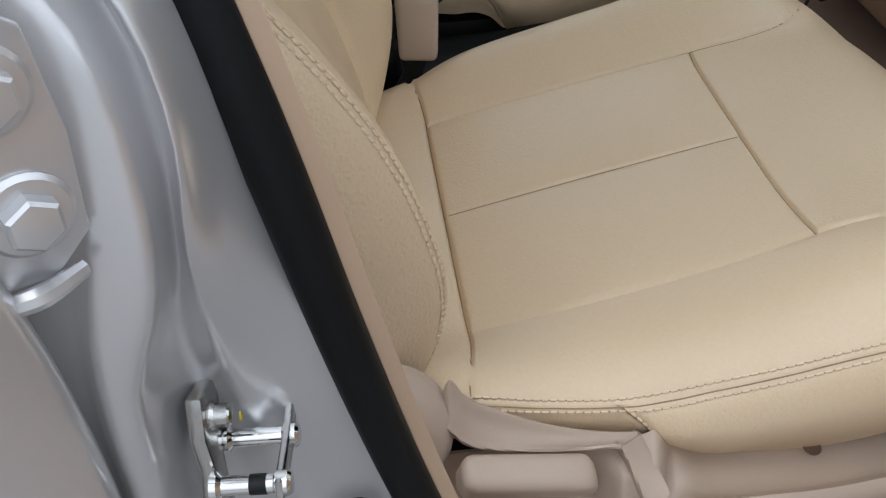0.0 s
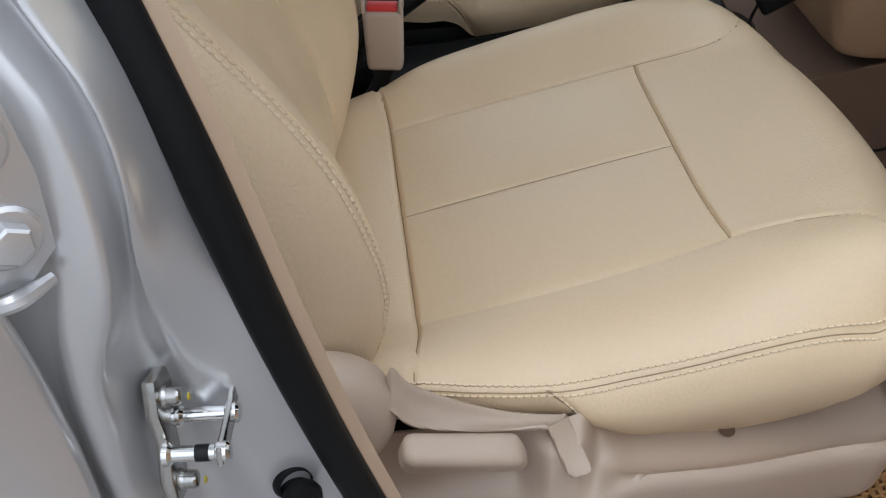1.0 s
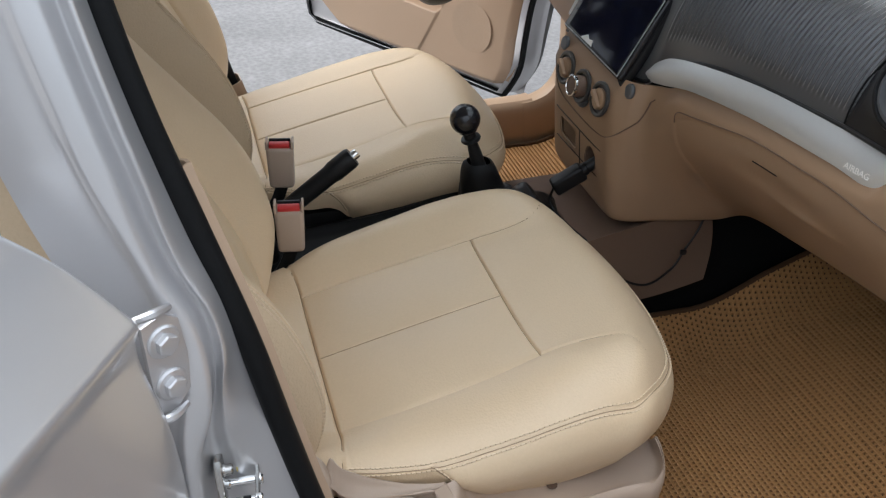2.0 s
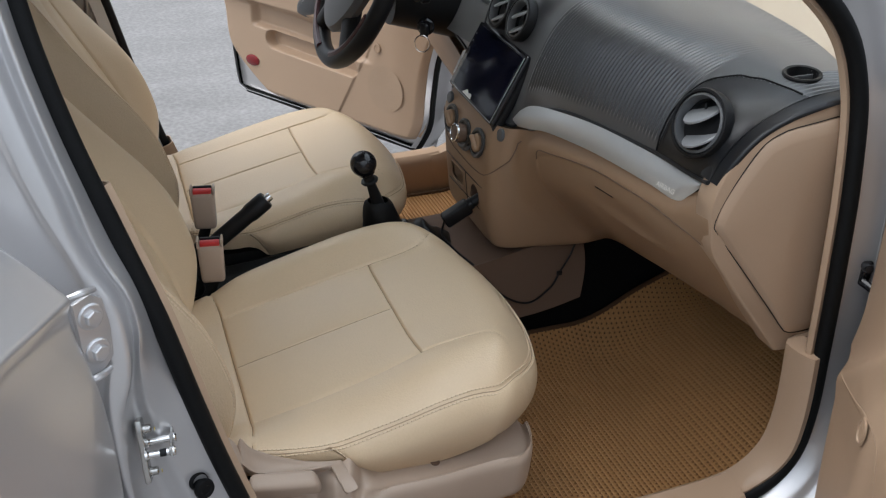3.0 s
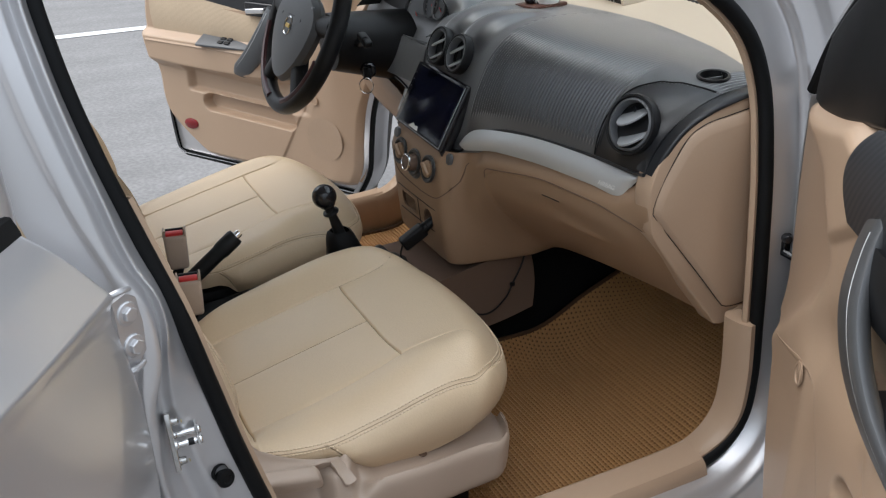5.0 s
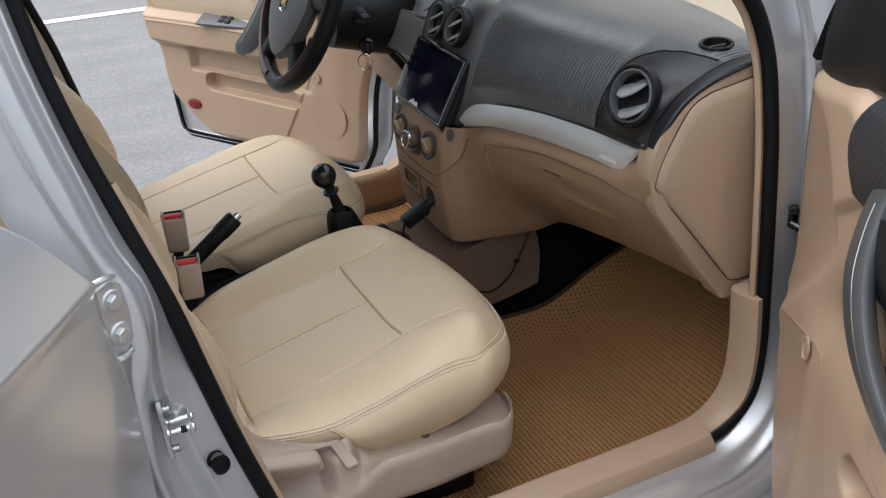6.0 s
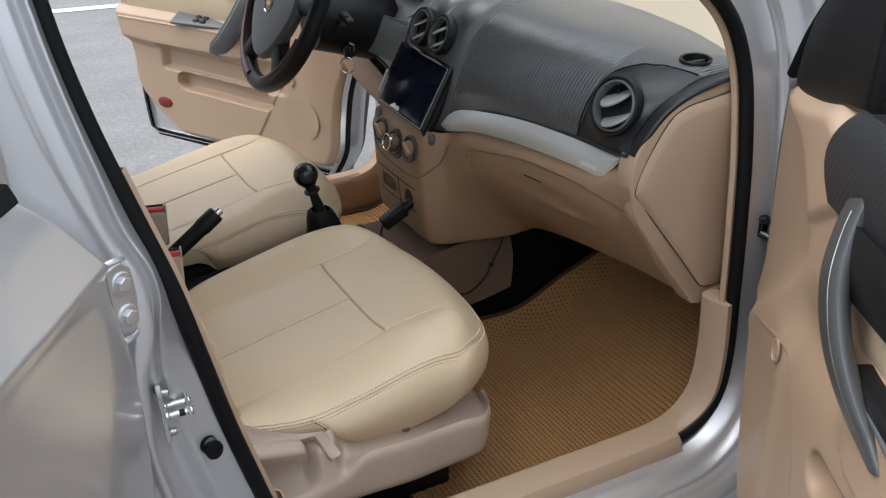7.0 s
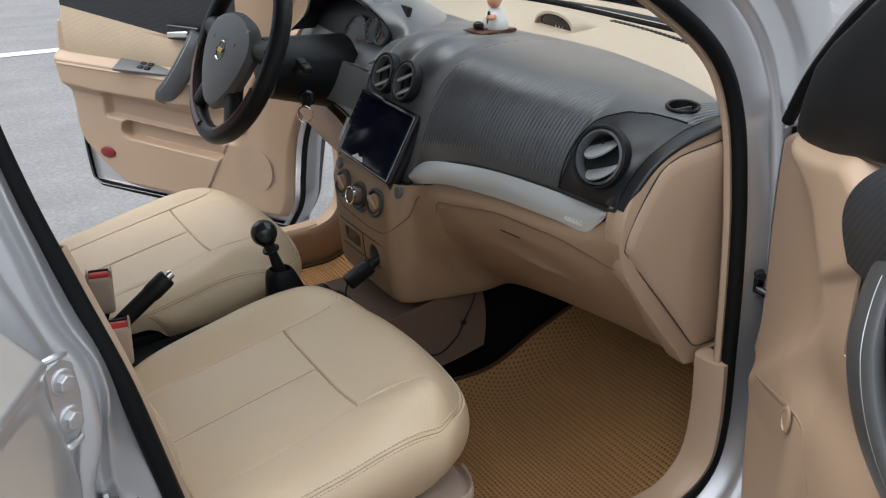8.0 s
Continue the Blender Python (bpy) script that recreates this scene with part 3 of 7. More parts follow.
xs = np.linspace(-0.9, 1.0, 60)
part("floor_pan", thick(np.array([[(x, y, float(floor_z(x)) - 0.004) for y in np.linspace(-0.70, 0.70, 12)] for x in xs]), 0.01), CARPET, car, "black carpeted floor")
tun = curve_fn([-0.9, -0.3, 0.0, 0.3, 0.6, 0.9], [0.40, 0.41, 0.42, 0.47, 0.50, 0.55])
prof = [(-0.150, 0.0), (-0.132, 0.12), (-0.115, 0.60), (-0.09, 0.93), (-0.05, 1.0), (0.05, 1.0), (0.09, 0.93), (0.115, 0.60), (0.132, 0.12), (0.150, 0.0)]
part("tunnel", thick(np.array([[(x, y, float(floor_z(x)) - 0.004 + h * (float(tun(x)) - float(floor_z(min(x, 0.5))) + 0.004)) for y, h in smooth_line(prof, 26)] for x in np.linspace(-0.9, 0.95, 40)])[::-1], 0.006), CARPET, car, "black carpeted centre tunnel")
part("firewall", rounded(0.04, 1.46, 0.85, 0.005, 1, pose(0.98, 0, 0.62)), CARPET, car)
roofP = [[(x, y, 1.425 + 0.065 * (1 - (abs(y) / 0.62) ** 2.6) - 0.16 * max(0, (abs(x + 0.35) - 0.35)) ** 1.6) for y in np.linspace(-0.62, 0.62, 22)] for x in np.linspace(-1.58, 0.22, 30)]
part("roof", thick(np.array(roofP), 0.03), SILVER, car, "silver roof panel")
part("tail_panel", thick(np.array([[(-1.80 + 0.22 * abs(y / 0.74) ** 2.6 + 0.16 * max(0.0, z - 0.80) ** 1.2, y, z) for z in np.linspace(0.25, 1.10, 16)] for y in np.linspace(-0.74, 0.74, 26)])[::-1], 0.006), SILVER, car, "plain silver tail panel")
for sgn in (-1, 1):
    part("quarter_panel", rounded(0.50, 0.05, 0.75, 0.02, 2, pose(-1.53, sgn * 0.76, 0.68)), SILVER, car)
    part("rear_pillar", rounded(0.20, 0.05, 0.55, 0.02, 2, pose(-1.55, sgn * 0.66, 1.20, sgn * 14)), SILVER, car)
    rail = [(-0.45, sgn * 0.60, 1.40), (-0.9, sgn * 0.60, 1.42), (-1.3, sgn * 0.60, 1.38), (-1.6, sgn * 0.62, 1.28)]
    part("rear_roof_rail", tube(rail, 0.035, 24, 10), SILVER, car)
part("rear_window", rounded(0.006, 1.15, 0.40, 0.002, 1, pose(-1.70, 0, 1.28, 0, -20)), TINTED, car).visible_shadow = False
wsP = [[(1.06 - 0.88 * t, y * (1 - 0.10 * t), 1.03 + 0.41 * t + 0.02 * math.sin(math.pi * t) - 0.10 * (y / 0.7) ** 2 * (1 - 0.5 * t) * 0.35) for y in np.linspace(-0.70, 0.70, 16)] for t in np.linspace(0, 1, 14)]
ws = part("windscreen", thick(np.array(wsP)[::-1], 0.005), GLASS, car, "curved clear windscreen")
ws.visible_shadow = False
part("bonnet", thick(np.array([[(x, y, 0.985 - 0.06 * (x - 1.0) - 0.42 * max(0.0, x - 1.05) ** 2.2 - 0.13 * abs(y / 0.74) ** 2.4) for y in np.linspace(-0.74, 0.74, 22)] for x in np.linspace(1.07, 1.75, 16)]), 0.004), SILVER, car, "silver bonnet")
part("cowl", thick(np.array([[(x, y, 1.000 - 0.06 * (y / 0.7) ** 2) for y in np.linspace(-0.70, 0.70, 12)] for x in np.linspace(1.03, 1.10, 4)]), 0.01), BLACK, car, "black plastic cowl below the windscreen")
for sgn in (-1, 1):
    fz = np.linspace(0.30, 0.99, 16)
    fend = [[(x, sgn * (0.775 + 0.050 * math.sin(math.pi * (z - 0.2) / 0.9) - 0.55 * max(0, z - 0.84) ** 1.3 - 0.16 * max(0.0, x - 1.2) ** 2), z - 0.14 * max(0, x - 0.8) ** 2 * (z / 0.9)) for z in fz] for x in np.linspace(0.72, 1.72, 16)]
    arr = np.array(fend)
    part("front_wing", thick(arr if sgn < 0 else arr[:, ::-1], 0.004), SILVER, car, "silver front wing")
part("front_panel", thick(np.array([[(1.86 - 0.30 * abs(y / 0.74) ** 2.6 - 0.10 * abs((z - 0.50) / 0.35) ** 2.2, y, z) for z in np.linspace(0.20, 0.84, 14)] for y in np.linspace(-0.74, 0.74, 26)]), 0.006), SILVER, car, "plain silver front panel")
part("wiper", tube([(1.08, -0.55, 1.0), (1.07, -0.2, 1.040), (1.065, 0.15, 1.045)], 0.008, 20, 8), RUBBER, car)

# unseen door, added shut so less light enters from the far side
shutP = [[(x, 0.760 + 0.030 * math.sin(math.pi * np.clip((z - 0.2) / 0.85, 0, 1)), z) for x in np.linspace(-1.30, -0.46, 16)] for z in np.linspace(0.28, 1.06, 16)]
part("added_rear_door", thick(outward(np.array(shutP), (0, 1, 0)), 0.05), SILVER, car, "unseen driver side rear door, added shut to hold back light")
part("added_rear_trim", rounded(0.84, 0.02, 0.72, 0.008, 2, pose(-0.88, 0.700, 0.68)), TAN, car, "tan inner trim of the added door")
part("added_rear_glass", thick(np.array([[(x, 0.735 - 0.13 * t, 1.06 + 0.34 * t) for x in np.linspace(-1.30, -0.46, 10)] for t in np.linspace(0, 1, 6)]), 0.004), TINTED, car, "tinted side window").visible_shadow = False

# wheels carry the body
for k, (wx, wy) in enumerate(((1.15, -0.72), (1.15, 0.72), (-1.30, -0.72), (-1.30, 0.72))):
    wheel = part("wheel", lathe([(0.0001, -0.085), (0.20, -0.085), (0.27, -0.09), (0.29, -0.075), (0.295, 0.0), (0.29, 0.075), (0.27, 0.09), (0.20, 0.085), (0.0001, 0.085)], (wx, wy, 0.295), (0, 1, 0), 40), RUBBER, car, "black road wheel")
# ---- front seats ----
def graded(lo, hi, n, marks, spread=(0.0005, 0.001, 0.0016, 0.0024, 0.0036, 0.0055)):
    v = list(np.linspace(lo, hi, n))
    for m_ in marks:
        v = [q for q in v if abs(q - m_) > 0.007]
        v += [m_] + [m_ + s_ for s_ in spread] + [m_ - s_ for s_ in spread]
    return np.array(sorted(q for q in v if lo <= q <= hi))


C_HALF, C_BACK, C_FRONT, C_RAD, P_HALF, P_BACK = 0.258, -0.400, 0.208, 0.105, 0.150, -0.272


def cushion_half(x):
    """Half the cushion's width along its length: rounded front corners."""
    c = C_FRONT - C_RAD
    t = np.clip((x - c) / C_RAD, 0, 1)
    return (C_HALF - C_RAD * 0.95 + 0.95 * C_RAD * np.sqrt(np.maximum(1 - t * t, 0))) - 0.023 * step(0.02, -0.24, x)


rear_lift = curve_fn([-0.40, -0.33, -0.284, -0.23, -0.173, -0.10, -0.03, 0.3], [0.034, 0.034, 0.029, 0.004, -0.012, -0.008, 0.0, 0.0])


def cushion_top(x, y):
    """Height of the cushion's top: sloping panel, side bolsters, rolled rim, sewn seams."""
    x, y = np.asarray(x, float), np.asarray(y, float)
    ay = np.abs(y)
    h = 0.598 + 0.232 * x - 1.28 * np.maximum(x, 0) ** 2
    half = cushion_half(x)
    side = half - ay
    bol = np.exp(-((ay - 0.205) / 0.045) ** 2) * np.where(y > 0, 0.017, 0.012) * step(0.22, 0.05, x) * step(-0.40, -0.22, x)
    lift_ = rear_lift(x) * step(0.13, 0.235, ay) * (y < 0)
    # panels puff up between their seams
    puff = 0.0065 * np.sin(np.pi * np.clip((x - P_BACK) / -P_BACK, 0, 1)) ** 0.6 * (np.clip(ay / P_HALF, 0, 1) * np.clip(1 - ay / P_HALF, 0, 1) * 4) ** 0.6
    front = 0.0045 * np.clip(np.sin(np.pi * np.clip(x / 0.19, 0, 1)), 0, 1) * step(0.17, 0.10, ay)
    rear = 0.010 * np.clip(np.sin(np.pi * np.clip((x + 0.40) / 0.128, 0, 1)), 0, 1)
    d = np.minimum(np.minimum(side, (C_FRONT - x)), 0.085)
    cx, cy = C_FRONT - C_RAD, C_HALF - C_RAD
    cd = C_RAD - np.hypot(np.maximum(x - cx, 0), np.maximum(ay - cy, 0))
    d = np.where((x > cx) & (ay > cy), np.minimum(cd, 0.085), d)
    roll = (0.013 + 0.030 * step(-0.05, 0.15, x)) * (1 - np.sqrt(1 - (0.88 * (1 - np.clip(d, 0, 0.085) / 0.085)) ** 2)) / 0.525
    groove = lambda q, dep, w: dep * np.exp(-(q / w) ** 2)
    g = groove(x, 0.0040, 0.0016) * step(P_HALF + 0.003, P_HALF - 0.001, ay)
    g = np.maximum(g, groove(x - P_BACK + 0.012 * step(0.15, 0.25, ay), 0.0045, 0.0018))
    g = np.maximum(g, groove(y - 0.004, 0.0022, 0.0015) * step(P_BACK, P_BACK + 0.004, x) * step(0.001, -0.003, x))
    line = P_HALF + 0.055 * np.clip(x / 0.165, 0, 1.3) ** 4
    dep = np.where(y > 0, 0.0042, 0.0010 + 0.0014 * step(-0.06, 0.02, x))
    g = np.maximum(g, groove(ay - line, dep, np.where(y > 0, 0.0017, 0.0050 - 0.0028 * step(-0.02, 0.03, x))) * step(P_BACK - 0.002, P_BACK + 0.004, x) * step(0.20, 0.16, x))
    crease = 0.0012 * np.sin(42 * x + 9 * y + 2 * np.sin(23 * y)) * np.exp(-((ay - 0.20) / 0.04) ** 2) * 0.35
    return h + lift_ + bol + puff + front + rear - roll - g + crease


def bow(x, y):
    """How far the front edge bows back towards its corners."""
    return 0.85 * np.asarray(y) ** 2 * step(0.02, C_FRONT, x)


def cushion_rim():
    """The rim of the top, from the back corner round the front to the other back corner, with its outward ways."""
    a = np.array([(x, -cushion_half(x)) for x in np.linspace(C_BACK, C_FRONT - C_RAD, 200)])
    t = np.linspace(0, math.pi / 2, 30)[1:]
    b = np.array([(C_FRONT - C_RAD + C_RAD * math.sin(q), -(C_HALF - 0.95 * C_RAD + 0.95 * C_RAD * math.cos(q))) for q in t])
    half_ = np.vstack([a, b])
    w = C_HALF - 0.95 * C_RAD
    c = np.array([(C_FRONT, y) for y in np.linspace(-w, w, 50)[1:-1]])
    p = np.vstack([half_, c, (half_ * [1, -1])[::-1]])
    tt = np.gradient(p, axis=0)
    tt /= np.linalg.norm(tt, axis=1, keepdims=True)
    return p, np.stack([tt[:, 1], -tt[:, 0]], 1)


def cushion_piece():
    xs_ = graded(C_BACK, C_FRONT, 130, (0.0, P_BACK))
    # close the rows up towards the rounded front
    ys_ = graded(-1, 1, 110, (P_HALF / C_HALF, -P_HALF / C_HALF, 0.004 / C_HALF), (0.002, 0.004, 0.0065, 0.010, 0.016, 0.024))
    P = np.zeros((len(xs_), len(ys_), 3))
    for i, x in enumerate(xs_):
        w = float(cushion_half(x))
        y = ys_ * C_HALF
        far_ = np.abs(y) > P_HALF
        y = np.where(far_, np.sign(y) * (P_HALF + (np.abs(y) - P_HALF) * (w - P_HALF) / (C_HALF - P_HALF)), y)
        P[i] = np.stack([x - bow(x, y), y, cushion_top(np.full_like(y, x), y)], 1)
    return grid(P)


skirt_low = curve_fn([-0.40, -0.30, -0.20, -0.166, -0.150, -0.137, -0.120, -0.098, -0.050, 0.015, 0.075, 0.13, 0.21], [0.524, 0.516, 0.502, 0.502, 0.494, 0.479, 0.465, 0.457, 0.4615, 0.469, 0.479, 0.488, 0.486])


def skirt_push(t, tall):
    """How far the skirt stands out: full below the rim, tucked under at its lower edge."""
    return tall * (0.012 * np.sin(np.pi * np.clip(t, 0, 1) ** 0.7) - 0.013 * tall ** 2 * step(0.30, 1.05, t)) - 0.0018 * np.exp(-(np.asarray(t) / 0.05) ** 2)


def skirt_bottom(x, y):
    low = skirt_low(x)
    return np.where(np.asarray(y) > 0.2, np.minimum(low, 0.47), low)


def skirt_row(t):
    """One line round the skirt, t from the rim (0) to its lower edge (1)."""
    p, out = cushion_rim()
    top = cushion_top(p[:, 0] - out[:, 0] * 0.001, p[:, 1] - out[:, 1] * 0.001)
    low = np.minimum(skirt_bottom(p[:, 0], p[:, 1]), top - 0.006)
    tall = np.clip((top - low) / 0.06 - 0.35, 0.05, 1)
    tee = 0.0030 * np.exp(-((p[:, 0] + 0.177 - 0.046 * t) / 0.0022) ** 2) * (p[:, 1] < 0)
    proud = 0.005 * step(-0.179 + 0.046 * t, -0.160 + 0.046 * t, p[:, 0]) * math.sin(math.pi * min(1.0, t * 1.1))
    push = skirt_push(t, tall) - tee + proud
    return np.stack([p[:, 0] - bow(p[:, 0], p[:, 1]) + out[:, 0] * push, p[:, 1] + out[:, 1] * push, top + (low - top) * t], 1), out


def skirt_piece(n=22):
    rows = np.array([skirt_row(t)[0] for t in np.linspace(0, 1, n)])
    under = rows[-1] * [0.85, 0.85, 1] + [0, 0, -0.004]
    return grid(np.vstack([rows, under[None]]))


def tee_line(shift):
    """The seam that runs down the skirt from the rim."""
    pts_ = []
    for t in np.linspace(0.06, 0.80, 26):
        row, _ = skirt_row(t)
        near = slice(0, 228)
        at_ = -0.177 + 0.046 * t + shift
        q = np.array([np.interp(at_, row[near, 0], row[near, k]) for k in range(3)])
        pts_.append(q + np.array([0.0, -0.0006, 0.0]))
    return smooth_line(pts_[::3] + [pts_[-1]], 30)


def rim_line(drop, push, lo=0.0, hi=1.0):
    p, out = cushion_rim()
    a, b = int(lo * len(p)), int(hi * len(p))
    top = cushion_top(p[:, 0] - out[:, 0] * 0.001, p[:, 1] - out[:, 1] * 0.001)
    if push < 0:
        q = p + out * push
        z = cushion_top(q[:, 0], q[:, 1]) + 0.0008
    else:
        low = np.minimum(skirt_bottom(p[:, 0], p[:, 1]), top - 0.006)
        t = np.clip(drop / (top - low), 0, 1)
        proud = 0.005 * step(-0.179 + 0.046 * t, -0.160 + 0.046 * t, p[:, 0]) * np.sin(np.pi * np.minimum(1.0, t * 1.1))
        q = p + out * (skirt_push(t, np.clip((top - low) / 0.06 - 0.35, 0.05, 1)) + proud + 0.0004)[:, None]
        z = top - drop
    line = np.stack([q[:, 0] - bow(q[:, 0], q[:, 1]), q[:, 1], z], 1)[a:b]
    nrm = np.stack([out[:, 0] * 0.7, out[:, 1] * 0.7, np.full(len(p), 0.7)], 1)[a:b]
    return line, nrm


def settled(v, driving=0.0):
    """The cushion as it sits: the inner bolster stands taller and wider, the front rim is full."""
    x, y, z = v
    top = float(step(0.500, 0.560, z))
    inner = float(step(0.135, 0.235, y)) * float(step(-0.40, -0.20, x))
    nose = float(step(0.03, 0.175, x))
    outer = float(step(-0.05, -0.235, y))
    inner, outer = inner * (1 - driving), outer * (1 - driving)
    ramp = min(1.0, max(0.0, (x + 0.05) / 0.235)) ** 1.3
    lift = 0.024 * inner * (1 - 0.35 * nose) + 0.017 * nose * (1 - outer) + 0.036 * ramp * outer
    lift += 0.008 * math.exp(-((x - 0.01) / 0.07) ** 2 - ((y + 0.16) / 0.06) ** 2)
    lift += 0.010 * math.exp(-((x - 0.118) / 0.032) ** 2) * outer
    return (x + top * nose * (0.006 - 0.012 * outer), y + top * 0.012 * inner, z + top * lift)


# backrest: u up along the back, v across, d forward of its base plane
B_ANGLE, B_BASE, B_TOP = radians(20), (-0.375, 0.500), 0.62
bol_d = curve_fn([0.0, 0.04, 0.11, 0.17, 0.23, 0.29, 0.35, 0.43, 0.52, 0.62], [0.045, 0.080, 0.122, 0.133, 0.134, 0.124, 0.106, 0.083, 0.062, 0.030])
mid_d = curve_fn([0.0, 0.06, 0.15, 0.30, 0.45, 0.56, 0.62], [0.030, 0.062, 0.074, 0.066, 0.052, 0.042, 0.020])
half_v = curve_fn([0.0, 0.06, 0.15, 0.30, 0.45, 0.55, 0.62], [0.190, 0.208, 0.214, 0.212, 0.195, 0.165, 0.120])


def back_place(u, v, d):
    s_, c_ = math.sin(B_ANGLE), math.cos(B_ANGLE)
    return np.stack([B_BASE[0] - u * s_ + d * c_, v, B_BASE[1] + u * c_ + d * s_], -1)


def back_front(u, k):
    """Depth of the front face; k runs from -1 to 1 across it."""
    ak = np.abs(k)
    e = step(0.30, 0.96, ak) ** 1.15
    d = mid_d(u) * (1 - e) + bol_d(u) * e
    d = d - 0.006 * np.exp(-((ak - 0.50) / 0.018) ** 2) * step(0.02, 0.06, u) * step(0.60, 0.55, u)
    return d + 0.004 * np.sin(np.pi * np.clip(ak / 0.5, 0, 1)) * step(0.5, 0.45, ak)


def back_piece():
    us = np.linspace(0.0, B_TOP, 80)
    ks = graded(-1, 1, 70, (0.5, -0.5), (0.006, 0.012, 0.02, 0.035))
    P = np.array([back_place(np.full(len(ks), u), ks * float(half_v(u)), back_front(np.full(len(ks), u), ks)) for u in us])
    return grid(P)


def back_rim(n=150):
    us = smooth_line([(0.0,), (B_TOP,)], n // 2)[:, 0]
    left = [(u, -float(half_v(u)), float(bol_d(u))) for u in us]
    tops = [(B_TOP, v, float(back_front(B_TOP, v / float(half_v(B_TOP))))) for v in np.linspace(-float(half_v(B_TOP)), float(half_v(B_TOP)), 20)[1:-1]]
    right = [(u, float(half_v(u)), float(bol_d(u))) for u in us[::-1]]
    return np.array(left + tops + right)


def back_side(n=22):
    """The side panels: from the sewn ridge out and back round to the rear."""
    r = back_rim()
    cu = 0.30
    way = np.stack([np.where(np.abs(r[:, 0] - B_TOP) < 1e-6, 1.0, 0.0), np.where(np.abs(r[:, 0] - B_TOP) < 1e-6, 0.0, np.sign(r[:, 1]))], 1)
    way[:, 0] += step(0.10, 0.0, r[:, 0]) * -0.8 + step(0.50, 0.62, r[:, 0]) * 0.9
    way /= np.linalg.norm(way, axis=1, keepdims=True)
    rows = []
    for t in np.linspace(0, 1, n):
        a = t * math.pi * 0.5
        push = 0.046 * math.sin(a) ** 0.85 * (1 - 0.25 * t)
        dd = r[:, 2] + (-0.060 - r[:, 2]) * (1 - math.cos(a)) ** 0.75
        rows.append(back_place(r[:, 0] + way[:, 0] * push, r[:, 1] + way[:, 1] * push, dd))
    last = back_place(r[:, 0] * 0.9 + 0.03, r[:, 1] * 0.8, np.full(len(r), -0.075))
    flat_ = back_place(np.full(len(r), cu), r[:, 1] * 0.02, np.full(len(r), -0.080))
    return grid(np.array(rows + [last, flat_]))


def back_line(inset, lo, hi):
    r = back_rim()
    r = r[(r[:, 1] < 0) & (r[:, 0] >= lo) & (r[:, 0] <= hi) & (r[:, 0] < B_TOP - 0.001)]
    if inset >= 0:
        k = -1 + inset / 0.21
        line = back_place(r[:, 0], k * half_v(r[:, 0]), back_front(r[:, 0], np.full(len(r), k)) + 0.0006)
    else:
        t = -inset
        a = t * math.pi * 0.5
        push = 0.046 * math.sin(a) ** 0.85 * (1 - 0.25 * t)
        dd = r[:, 2] + (-0.060 - r[:, 2]) * (1 - math.cos(a)) ** 0.75
        line = back_place(r[:, 0], r[:, 1] - push, dd + 0.0006)
    return line, np.tile((0.8, -0.5, 0.2), (len(line), 1))


